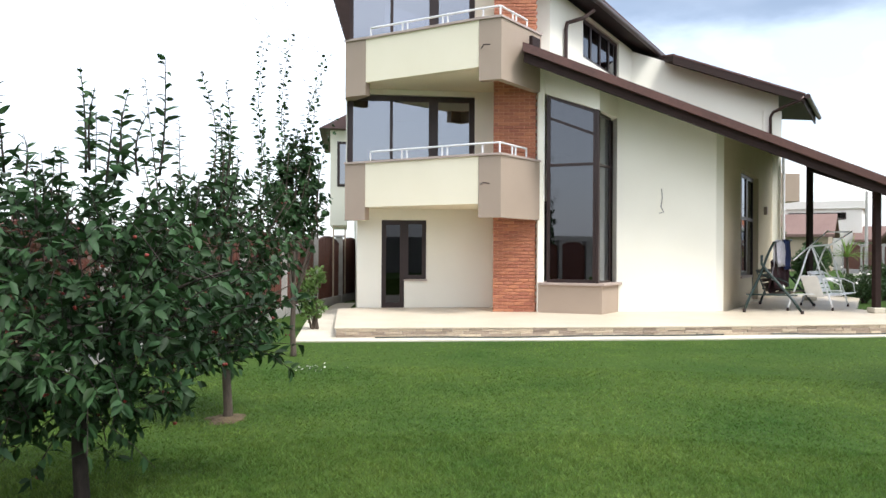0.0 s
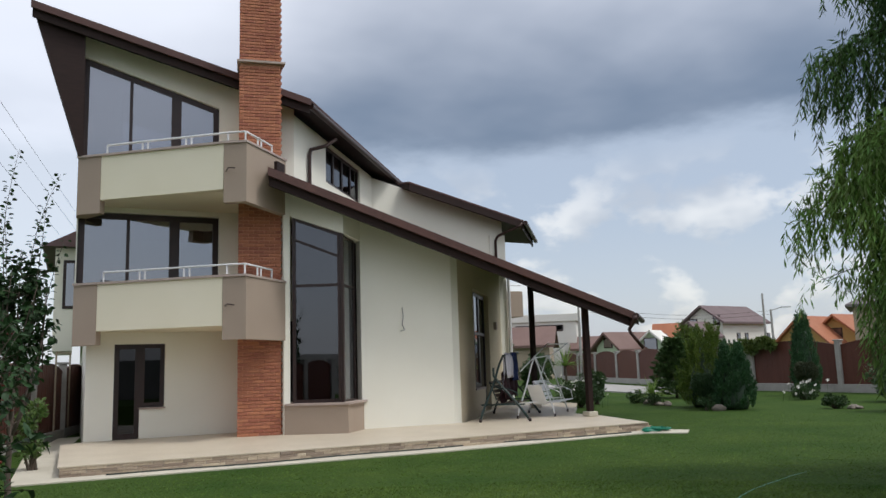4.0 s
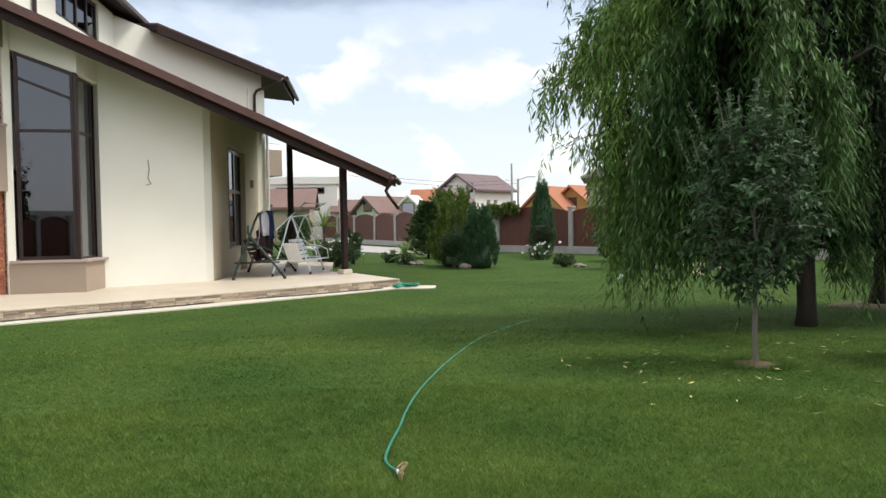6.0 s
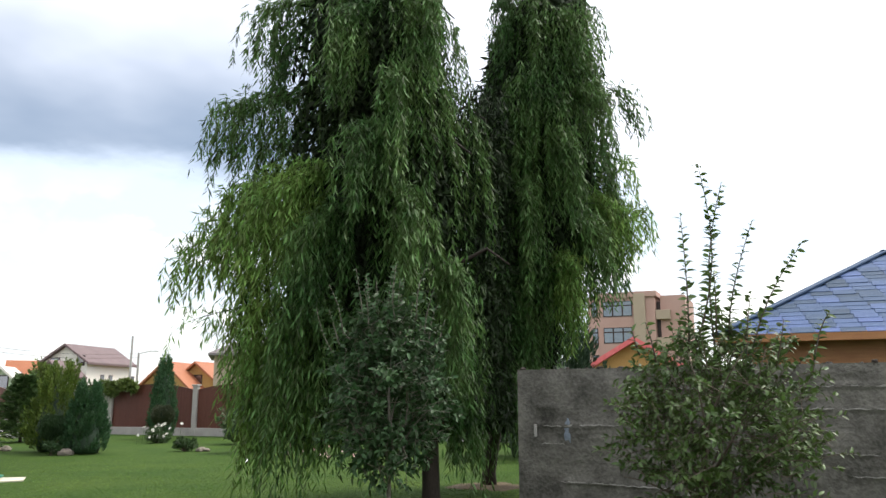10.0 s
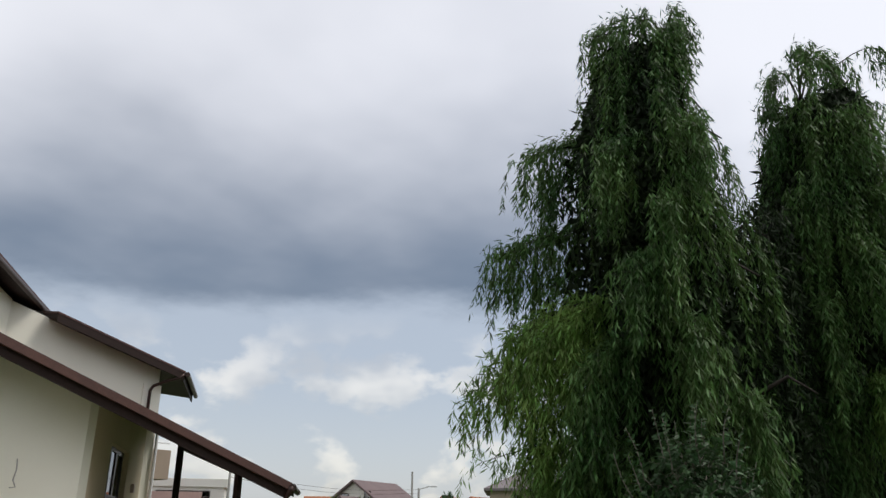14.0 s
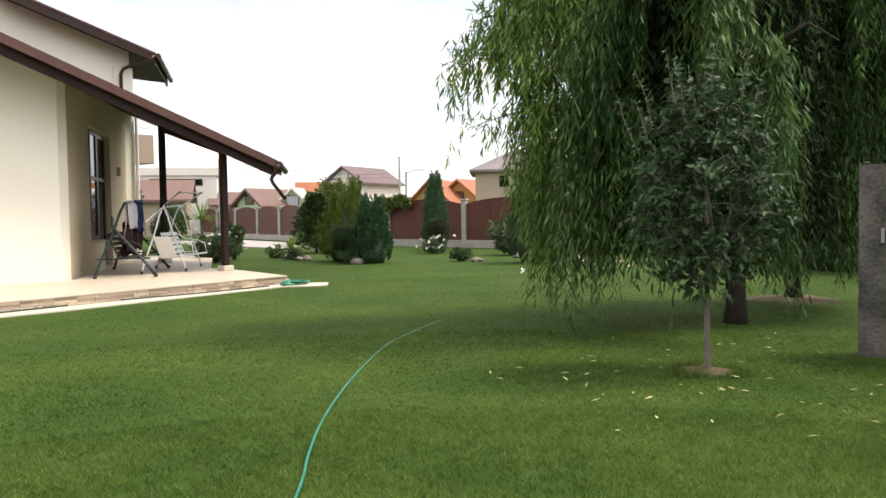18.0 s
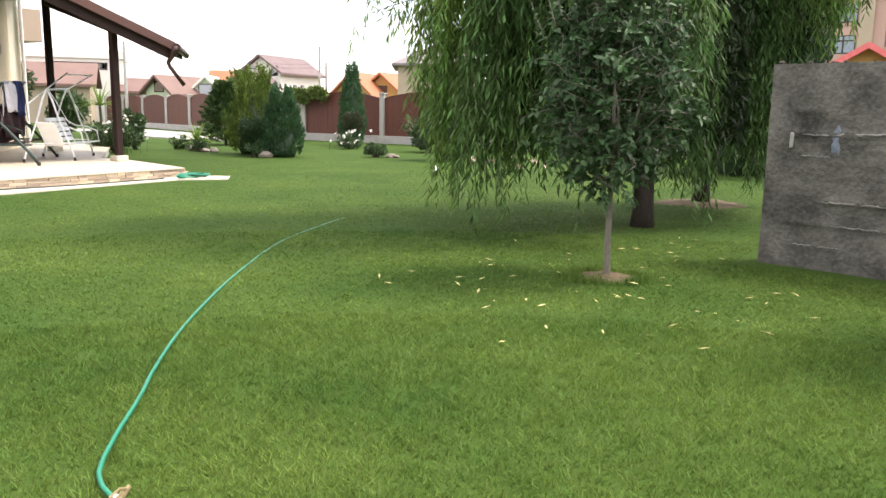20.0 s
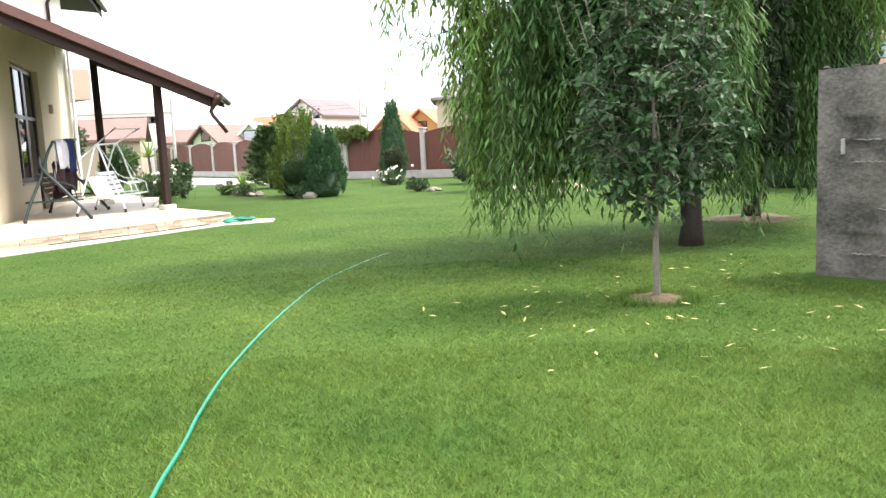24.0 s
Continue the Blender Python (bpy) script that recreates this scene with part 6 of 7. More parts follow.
M_ORANGEROOF = material("orange_tile_roof", (0.29, 0.100, 0.045), (0.38, 0.150, 0.072), 0.8, 9, 0.7, 0.3)
M_RUSTROOF = material("rust_tile_roof", (0.135, 0.080, 0.066), (0.185, 0.115, 0.094), 0.8, 9, 0.7, 0.3)
M_REDROOF = material("red_metal_roof", (0.55, 0.10, 0.10), (0.68, 0.18, 0.17), 0.8, 9, 0.6, 0.2)
M_GREYROOF = material("grey_tile_roof", (0.15, 0.13, 0.13), (0.22, 0.19, 0.19), 0.8, 9, 0.7, 0.3)


def far_house(at, turn, w, d, eave, ridge, wall_mat, roof_mat, label, over=0.5, windows=(), hip=False, flat=False):
    """A gabled house: the gable stands along local x at y = 0 (w wide), the ridge runs along local y (d deep)."""
    t = thing("neighbour_house", (0, 0, 0), label, "house")
    part("wall", Geo().prism([(-w / 2, 0), (w / 2, 0), (w / 2, d), (-w / 2, d)], 0, eave), wall_mat, t)
    if flat:
        part("roof", Geo().box(-w / 2 - 0.2, -0.2, eave, w / 2 + 0.2, d + 0.2, ridge, 0.02), roof_mat, t)
    elif hip:
        o, n = over, min(w, d) / 2
        ring = [(-w / 2 - o, -o, eave), (w / 2 + o, -o, eave), (w / 2 + o, d + o, eave), (-w / 2 - o, d + o, eave)]
        under = [(x, y, z - 0.18) for x, y, z in ring]
        part("roof", Geo().add(ring + [(0, n, ridge), (0, d - n + 0.01, ridge)] + under, [(0, 1, 4), (1, 2, 5, 4), (2, 3, 5), (3, 0, 4, 5), (9, 8, 7, 6), (0, 6, 7, 1), (1, 7, 8, 2), (2, 8, 9, 3), (3, 9, 6, 0)]), roof_mat, t)
    else:
        for y in (0.0, d - 0.25):
            part("gable", Geo().upright((0, y), (1, 0), [(-w / 2, eave), (w / 2, eave), (0, ridge - 0.1)], 0, 0.25), wall_mat, t)
        k = (ridge - eave) / (w / 2)
        for s in (-1, 1):
            x1 = s * (w / 2 + over)
            z1 = ridge - k * (w / 2 + over)
            g = Geo().add([(0, -over, ridge), (x1, -over, z1), (x1, d + over, z1), (0, d + over, ridge), (0, -over, ridge - 0.22), (x1, -over, z1 - 0.22), (x1, d + over, z1 - 0.22), (0, d + over, ridge - 0.22)],
                          [(0, 1, 2, 3), (4, 7, 6, 5), (0, 4, 5, 1), (1, 5, 6, 2), (2, 6, 7, 3)])
            part("roof", g, roof_mat, t)
    for side, s, z, ww, hh in windows:
        a, dd = {"front": ((0, -0.03), (1, 0)), "right": ((w / 2 + 0.03, 0), (0, 1)), "left": ((-w / 2 - 0.03, d), (0, -1))}[side]
        win = part("window", Geo().upright(a, dd, [(s - ww / 2, z), (s + ww / 2, z), (s + ww / 2, z + hh), (s - ww / 2, z + hh)], -0.02, 0.08), M_FRAME, t)
        part("pane", Geo().upright(a, dd, [(s - ww / 2 + 0.08, z + 0.08), (s + ww / 2 - 0.08, z + 0.08), (s + ww / 2 - 0.08, z + hh - 0.08), (s - ww / 2 + 0.08, z + hh - 0.08)], -0.04, -0.021), M_GLASS, win)
    t.matrix_basis = pose(at[0], at[1], 0, 0, 0, turn)
    return t


def facing(x, y):
    """The turn that sets a house's gable towards the garden."""
    return math.degrees(math.atan2(y, x)) - 90


F = facing(60, 60)
far_house((59.3, 61.5), F - 34, 4.5, 7.4, 5.25, 6.75, M_WHITEWALL, M_MAUVEROOF, "white house with a broad mauve tiled roof", 0.5,
          [("front", -1.2, 4.2, 1.0, 1.2), ("front", 1.6, 4.6, 0.8, 1.0), ("right", 2.6, 2.9, 0.6, 0.9), ("right", 4.0, 2.9, 0.6, 0.9), ("right", 8.0, 2.9, 0.6, 0.9)])
far_house((55.9, 59.6), F - 34, 2.5, 2.4, 3.9, 5.0, M_WHITEWALL, M_MAUVEROOF, "small mauve-roofed porch of the white house", 0.5)
far_house((61.6, 51.4), F - 30, 4.2, 7.0, 3.0, 5.0, M_YELLOWWALL, M_ORANGEROOF, "ochre house with bright orange tiled roofs", 0.6, [("front", 0, 2.7, 1.4, 1.0)])
far_house((65.2, 50.6), F - 35, 4.6, 6.0, 3.2, 5.1, M_YELLOWWALL, M_ORANGEROOF, "ochre annexe with an orange tiled roof", 0.6, [("front", 0, 2.8, 1.2, 1.0)])
far_house((69.0, 49.6), F, 2.6, 5.0, 3.6, 5.0, M_BEIGEWALL, M_RUSTROOF, "small beige house with a rust roof", 0.4, [("front", 0.2, 3.0, 0.8, 1.0)])
far_house((52.0, 34.4), facing(50, 36), 6.6, 8.0, 4.85, 6.7, M_BEIGEWALL, M_GREYROOF, "beige house with a grey hipped roof", 0.45, [("front", -1.1, 3.5, 0.7, 0.9), ("front", 1.6, 3.5, 0.9, 1.0)], hip=True)
far_house((42.6, 55.6), F - 35, 2.6, 6.0, 2.8, 3.9, M_GREENWALL, M_RUSTROOF, "pale green house with a rust tiled roof", 0.5, [("front", 0.1, 2.5, 1.0, 0.9)])
far_house((46.2, 54.2), F - 12, 2.6, 3.0, 2.8, 4.0, M_GREENWALL, M_WHITEWALL, "white-edged gabled bay of the green house", 0.3, [("front", 0.0, 2.2, 1.2, 1.1)])
far_house((50.2, 57.4), F + 100, 4.4, 8.0, 2.8, 3.75, M_GREENWALL, M_RUSTROOF, "long low house with a rust roof", 0.5)
far_house((61.6, 66.0), F + 90, 3.2, 3.6, 3.9, 5.25, M_BEIGEWALL, M_ORANGEROOF, "far house with a bright red-orange roof", 0.4)
far_house((40.0, 63.0), F + 8, 7.5, 6.0, 5.2, 5.9, M_WHITEWALL, M_WHITEWALL, "white flat-roofed house with strip window", 0.3, [("front", 0.3, 4.3, 4.5, 0.6)], flat=True)
far_house((38.5, 58.2), F + 98, 5.0, 6.5, 3.2, 4.6, M_BEIGEWALL, M_RUSTROOF, "low house with a rust-brown roof", 0.5)
# pink flats behind the wall
apt = far_house((74.6, 10.0), -92, 5.2, 8.0, 10.7, 11.2, M_PINKWALL, M_PINKWALL, "pinkish brown block of flats with wide dark-framed windows", 0.3, flat=True)
M_FLATGLASS = material("grey_blue_flat_glass", (0.16, 0.20, 0.24), (0.24, 0.28, 0.32), 0.3, 4, 0.15, 0.0)


def flat_window(s0, s1, z0, z1, panes):
    win = part("window", Geo().upright((0, -0.03), (1, 0), [(s0, z0), (s1, z0), (s1, z1), (s0, z1)], -0.02, 0.08), M_FRAME, apt)
    for k in range(panes):
        q0, q1 = s0 + (s1 - s0) * k / panes + 0.07, s0 + (s1 - s0) * (k + 1) / panes - 0.07
        part("pane", Geo().upright((0, -0.03), (1, 0), [(q0, z0 + 0.08), (q1, z0 + 0.08), (q1, z1 - 0.5), (q0, z1 - 0.5)], -0.045, -0.021), M_FLATGLASS, win)
        part("pane", Geo().upright((0, -0.03), (1, 0), [(q0, z1 - 0.38), (q1, z1 - 0.38), (q1, z1 - 0.08), (q0, z1 - 0.08)], -0.045, -0.021), M_FLATGLASS, win)


for z in (8.95, 6.5, 4.0):
    flat_window(-2.15, 0.55, z, z + 1.45, 3)
    flat_window(-3.2, -2.66, z, z + 1.45, 1)
part("wall", Geo().box(-3.6, 0.0, 0.0, -2.61, 8.0, 10.9, 0.02), M_PINKWALL, apt)
part("pier", Geo().box(0.7, -0.25, 0.0, 1.75, 0.0, 11.0, 0.02), M_BEIGEWALL, apt, "pale corner pier")
part("wing_wall", Geo().box(3.0, 0.6, 0.0, 5.2, 8.0, 10.8, 0.02), M_PINKWALL, apt)
part("stair_glass", Geo().box(2.62, 0.9, 0.5, 2.99, 7.0, 10.3, 0.02), M_FRAME, apt, "dark recess with glazing")
for z in (8.9, 6.4):
    part("balcony", Geo().box(2.62, 0.1, z - 0.3, 3.9, 0.62, z + 0.55, 0.02), M_BEIGEWALL, apt, "small pale balcony")
far_house((34.0, 3.9), -84, 5.0, 6.0, 2.5, 4.0, M_YELLOWWALL, M_REDROOF, "ochre house with a pinkish red roof", 0.5)


def street_pole(at, h, label, lamp=False):
    t = thing("street_pole", (*at, 0), label, "pole")
    part("shaft", Geo().tube([(*at, 0), (*at, h)], [0.13, 0.08], 8), M_CONCRETE, t)
    if lamp:
        part("arm", Geo().tube([(at[0], at[1], h - 0.1), (at[0] + 0.6, at[1] - 0.6, h + 0.15)], 0.035, 6), M_CONCRETE, t)
        part("lamp_head", Geo().obox((at[0] + 0.85, at[1] - 0.85, h + 0.17), (0.25, -0.25, 0), (0.1, 0.1, 0), (0, 0, 0.07), 0.03), M_WHITEMETAL, t)
    return t


street_pole((52.4, 46.4), 5.2, "grey street lamp pole", True)
street_pole((55.7, 50.2), 6.9, "tall thin grey mast among houses")
street_pole((34.6, 48.2), 5.6, "grey concrete utility pole with cables")


def hang_cable(pts, r):
    solid("overhead_cable", Geo().tube(pts, r, 4), M_GUTTER, "thin dark overhead cable across the sky", "cable", at=tuple(pts[0]), group="overhead cables")


for z0, z1 in ((5.5, 5.1), (5.2, 4.8)):
    hang_cable([Vector((34.6, 48.2, z0)).lerp(Vector((52.4, 46.4, z1)), k / 12) - Vector((0, 0, 0.5 * math.sin(math.pi * k / 12))) for k in range(13)], 0.014)
for p, q in (((-1.65, 24.05, 8.46), (-0.40, 32.40, 8.12)), ((-1.76, 24.24, 7.67), (-0.67, 32.52, 7.46)), ((-1.21, 24.06, 8.51), (-0.22, 32.31, 8.56))):
    p, q = Vector(p), Vector(q)
    hang_cable([p + (q - p) * k for k in (-1.2, -0.4, 0.4, 1.2, 2.5, 4.0)], 0.005)


# ---- blue-roofed garden house behind the wall ----
hut = thing("garden_house", (15.0, -2.7, 0), "wooden garden house with a blue-grey shingled hip roof", "garden house")
HC = [(12.55, -0.15), (12.35, -5.3), (17.5, -5.5), (17.7, -0.35)]
APEX = (15.0, -2.75, 3.85)
EZ = 2.36
part("wall", Geo().prism([(12.95, -0.6), (12.8, -4.9), (17.1, -5.1), (17.25, -0.8)], 0, EZ - 0.02), M_ORANGEWOOD, hut, "varnished orange wooden wall")
for p, q in zip(HC, HC[1:] + HC[:1]):
    part("fascia", Geo().beam((*p, EZ - 0.02), (*q, EZ - 0.02), 0.04, 0.12, 0.006), M_ORANGEWOOD, hut, "orange wooden fascia")
part("roof_deck", Geo().add([(*p, EZ + 0.03) for p in HC] + [APEX], [(0, 1, 4), (1, 2, 4), (2, 3, 4), (3, 0, 4), (3, 2, 1, 0)]), M_SHINGLES, hut, "shingled roof")

# ---- garden furniture and small things ----


def swing_seat(name, near, far, tops, mat, seat_mat, label, shift, seat_h=0.60, r=0.027, joined=False):
    """A garden swing: two bent A-frames under a top bar, and a hung slatted bench; near and far are pairs of feet."""
    ax, bx = Vector(tops[0]), Vector(tops[1])
    t = thing(name, (ax.x, ax.y, 0.19), label, "garden swing")
    for feet, top in ((near, ax), (far, bx)):
        knees = []
        for q, foot in enumerate(feet):
            foot = Vector((*foot, 0.215))
            out = Vector((foot.x - top.x, foot.y - top.y, 0))
            knee = foot.lerp(top, 0.24) + out * 0.03
            hip = foot.lerp(top, 0.86) + out * 0.05
            knees.append(knee)
            if joined and q == 1:
                back = Vector((*feet[0], 0.215))
                joint = back.lerp(top, 0.62) + (back - top) * Vector((0.05, 0.05, 0))
                part("leg", Geo().tube([foot, foot.lerp(joint, 0.22) + Vector((0, 0, 0.05)), foot.lerp(joint, 0.6) + Vector((0, 0, 0.07)), foot.lerp(joint, 0.86) + Vector((0, 0, 0.07)), joint + Vector((0, 0, 0.10)), joint + Vector((0, 0, 0.30))], r, 8), mat, t, "", True)
            else:
                part("leg", Geo().tube([foot, foot.lerp(knee, 0.5) + out * 0.02, knee, foot.lerp(top, 0.55), hip, top + out * 0.02], r, 8), mat, t, "", True)
            part("foot_cap", Geo().tube([foot - Vector((0, 0, 0.025)), foot + Vector((0, 0, 0.05))], r + 0.007, 8), M_FRAME, t, "black rubber foot", True)
        d = (knees[1] - knees[0]).normalized()
        part("cross_bar", Geo().tube([knees[0] - d * 0.10, knees[1] + d * 0.02], 0.018, 6), mat, t, "", True)
    part("top_bar", Geo().tube([ax + (ax - bx) * 0.04, ax, bx, bx + (bx - ax) * 0.04], r, 8), mat, t, "", True)
    along = (bx - ax)
    along.z = 0
    half = along.length * 0.44
    along.normalize()
    deep = Vector((along.y, -along.x, 0))          # towards the garden
    mid = (ax + bx) / 2
    mid.z = seat_h
    mid += deep * shift
    for sgn in (-1, 1):
        e = mid + along * half * sgn
        topp = Vector((e.x, e.y, (ax.z + bx.z) / 2)) - deep * shift
        part("hanger", Geo().tube([topp, e + deep * 0.06 + Vector((0, 0, 0.42))], 0.008, 5), mat, t, "", True)
        part("arm_rest", Geo().tube([e - deep * 0.40 + Vector((0, 0, 0.50)), e - deep * 0.18 + Vector((0, 0, 0.36)), e + deep * 0.08 + Vector((0, 0, 0.33)), e + deep * 0.28 + Vector((0, 0, 0.24)), e + deep * 0.32 + Vector((0, 0, 0.0)), e - deep * 0.18 + Vector((0, 0, -0.03))], 0.017, 6), mat, t, "", True)
        part("side_rail", Geo().tube([e + deep * 0.32, e - deep * 0.20 + Vector((0, 0, -0.04)), e - deep * 0.42 + Vector((0, 0, 0.52))], 0.015, 6), mat, t, "", True)
    for i in range(6):
        p = mid + deep * (0.30 - i * 0.095) + Vector((0, 0, 0.01 - 0.007 * i))
        part("seat_slat", Geo().obox(p, along * half, deep * 0.036, Vector((0, 0, 0.010)), 0.006), seat_mat, t)
    for i in range(5):
        p = mid - deep * (0.24 + i * 0.042) + Vector((0, 0, 0.07 + i * 0.105))
        part("back_slat", Geo().obox(p, along * half, deep * 0.010, Vector((-deep.x * 0.017, -deep.y * 0.017, 0.040)), 0.005), seat_mat, t)
    return t


M_WOODSEAT = material("weathered_wood_slat", (0.08, 0.055, 0.042), (0.17, 0.12, 0.09), 4, 40, 0.8, 0.3, stretch=(1, 1, 5))
green_swing = swing_seat("garden_swing", ((9.16, 16.06), (10.17, 15.45)), ((10.91, 18.58), (11.88, 17.76)), ((10.0, 16.30, 1.76), (11.1, 17.5, 1.83)), M_GREENMETAL, M_WOODSEAT, "dark green metal garden swing with a weathered slatted seat", 0.0, r=0.030, joined=True)
white_swing = swing_seat("garden_swing", ((10.40, 16.42), (11.45, 16.33)), ((11.75, 18.1), (12.75, 17.7)), ((11.08, 16.6, 1.68), (12.15, 17.62, 1.73)), M_WHITEMETAL, M_WHITEMETAL, "white metal garden swing with a white slatted seat", 0.32, 0.56, 0.021)


def draped_cloth(name, at, turn, w, front, back, mat, label):
    """A cloth thrown over a bar: it hangs down on both sides, with folds."""
    g = Geo()
    n, m = 22, 18
    for j in range(m + 1):
        s = -back + (front + back) * j / m
        for i in range(n + 1):
            u = i / n
            fold = 0.03 * math.sin(u * 15 + 1.3 * math.sin(j * 0.4)) * min(1, abs(s) * 4) + 0.015 * math.sin(u * 31)
            if abs(s) < 0.05:
                y, z = s, 0.035
            else:
                y, z = math.copysign(0.04 + 0.05 * (abs(s) - 0.05), s) + fold, -abs(s) + 0.05 - 0.04 * math.sin(u * 9 + j)
            g.v.append(((u - 0.5) * w * (1 - 0.15 * abs(s)), y, z))
    for j in range(m):
        for i in range(n):
            a = j * (n + 1) + i
            g.f.append((a, a + 1, a + n + 2, a + n + 1))
    ob = new(name, mesh_of(name, g, mat, (0, 0, 0), True))
    md = ob.modifiers.new("thick", "SOLIDIFY")
    md.thickness = 0.012
    ob.matrix_basis = pose(*at, 0, 0, turn)
    return tagged(ob, label, "cloth")


M_GREYCLOTH = material("grey_lilac_cloth", (0.46, 0.44, 0.49), (0.64, 0.62, 0.66), 6, 60, 0.95, 0.3)
M_BLUECLOTH = material("dark_blue_cloth", (0.012, 0.020, 0.075), (0.03, 0.045, 0.14), 6, 60, 0.95, 0.3)
M_BLACKCLOTH = material("black_red_cloth", (0.012, 0.008, 0.010), (0.06, 0.02, 0.025), 6, 40, 0.95, 0.3)
draped_cloth("towel", (10.30, 16.62, 1.79), 47.5, 0.66, 0.95, 0.60, M_GREYCLOTH, "grey lilac striped towel hung over the green swing")
draped_cloth("blue_garment", (10.70, 17.06, 1.81), 47.5, 0.55, 1.0, 0.7, M_BLUECLOTH, "dark blue garment hung over the green swing")
draped_cloth("dark_garment", (10.50, 16.95, 1.34), 47.5, 1.45, 0.80, 0.66, M_BLACKCLOTH, "black and dark red clothes on the swing seat back")

# white panel leaning on the white swing, and long bars across it
panel_c, pu, pv = Vector((10.93, 16.31, 0.76)), Vector((0.15, -0.10, 0.0)), Vector((0.17, 0.13, -0.25))
solid("white_board", Geo().obox(panel_c, pu, pv, pu.cross(pv).normalized() * 0.012, 0.006), M_WHITEMETAL, "white folding panel leaning on the swing", "panel", at=(10.93, 16.31, 0.51))
bars = thing("canopy_bars", (11.4, 17.0, 1.7), "bare white canopy bars tilted over the swing", "swing frame")
for p, q in (((10.50, 16.35, 1.36), (12.15, 17.6, 2.08)), ((11.50, 16.65, 1.66), (12.62, 17.35, 2.06))):
    part("bar", Geo().tube([p, [(p[k] + q[k]) / 2 for k in range(3)], q], 0.017, 6), M_WHITEMETAL, bars, "", True)
part("bar", Geo().tube([(12.1, 17.58, 2.05), (12.58, 17.32, 2.04)], 0.017, 6), M_WHITEMETAL, bars)

# garden hose from the sprinkler across the lawn
line = [(3.26, 2.62, 0.03), (3.29, 2.74, 0.026), (3.38, 2.90, 0.024), (3.56, 3.09, 0.022), (3.90, 3.41, 0.020), (4.24, 3.75, 0.019), (4.86, 4.30, 0.014), (5.62, 4.91, 0.008), (6.42, 5.48, 0.003), (7.38, 6.11, -0.001), (8.12, 6.47, -0.004), (9.19, 6.88, -0.007), (9.91, 7.06, -0.014)]
smooth_line = []
for i in range(len(line) - 1):
    p0, p1, p2, p3 = (Vector(line[max(i - 1, 0)]), Vector(line[i]), Vector(line[i + 1]), Vector(line[min(i + 2, len(line) - 1)]))
    for k in range(8):
        u = k / 8
        smooth_line.append(0.5 * (2 * p1 + (p2 - p0) * u + (2 * p0 - 5 * p1 + 4 * p2 - p3) * u * u + (3 * p1 - p0 - 3 * p2 + p3) * u ** 3) + Vector((0.003 * math.sin(i * 3 + u * 2.5), 0.003 * math.cos(i * 2.1 + u * 3), 0)))
hose = solid("garden_hose", Geo().tube(smooth_line, 0.0098, 10), M_HOSE, "green garden hose lying across the lawn", "hose", smooth=True)
spr = thing("sprinkler", (3.235, 2.570, 0), "small beige and brass lawn sprinkler head on a spike", "sprinkler")
part("connector", Geo().tube([(3.260, 2.620, 0.035), (3.240, 2.575, 0.035)], 0.018, 10), M_WHITEMETAL, spr, "white hose connector")
M_BRASS = material("dull_brass", (0.30, 0.22, 0.11), (0.46, 0.36, 0.20), 9, 80, 0.45, 0.2, metal=0.5)
part("body", Geo().tube([(3.225, 2.560, -0.02), (3.225, 2.560, 0.05), (3.225, 2.560, 0.06)], [0.012, 0.016, 0.012], 10), M_BRASS, spr)
part("nozzle", Geo().tube([(3.225, 2.560, 0.055), (3.255, 2.555, 0.085), (3.270, 2.550, 0.10)], [0.014, 0.012, 0.008], 8), M_BRASS, spr)
part("arm", Geo().tube([(3.225, 2.560, 0.06), (3.195, 2.550, 0.09), (3.225, 2.540, 0.11), (3.255, 2.550, 0.095)], 0.005, 6), M_BRASS, spr)

# coil of hose at the terrace corner
coil = []
for i in range(120):
    a = i * 0.33
    r = 0.20 + 0.06 * math.sin(i * 0.7)
    coil.append((11.75 + 1.4 * r * math.cos(a), 12.83 + 0.75 * r * math.sin(a), 0.04 + 0.0005 * i + 0.008 * math.sin(i * 1.7)))
solid("hose_coil", Geo().tube(coil, 0.013, 6), M_HOSE, "loose coil of green hose on the paving", "hose", smooth=True)
thin = [(0.8 + 0.45 * i, 12.93 + 0.05 * math.sin(i * 0.9) - 0.06 * math.sin(i * 0.31), 0.035) for i in range(24)]
solid("thin_hose", Geo().tube(thin, 0.012, 6), M_GREENMETAL, "thin dark hose along the paving strip", "hose", smooth=True)

# bare metal frame leaning along the side fence
gate = thing("metal_frame", (-0.1, 21.7, 0), "pale rusty metal frame standing before the side fence", "frame")
M_RUSTY = material("pale_rusty_paint", (0.30, 0.24, 0.17), (0.48, 0.40, 0.30), 6, 40, 0.7, 0.3)
fa, fb = (-0.10, 21.60), (0.22, 22.95)
for x, y in (fa, fb):
    part("upright_bar", Geo().beam((x, y, 0.0), (x, y, 2.18), 0.045, 0.045, 0.005), M_RUSTY, gate)
for z in (0.18, 2.20):
    part("cross_bar", Geo().beam((*fa, z), (*fb, z), 0.045, 0.045, 0.005), M_RUSTY, gate)

solid("plastic_pipe", Geo().tube([(16.45, 10.42, 0.03), (16.75, 10.55, 0.05), (16.95, 10.72, 0.10), (17.25, 10.85, 0.04)], 0.022, 8), M_WHITEMETAL, "short bent white plastic pipe on the lawn", "pipe", at=(16.45, 10.42, 0), smooth=True)

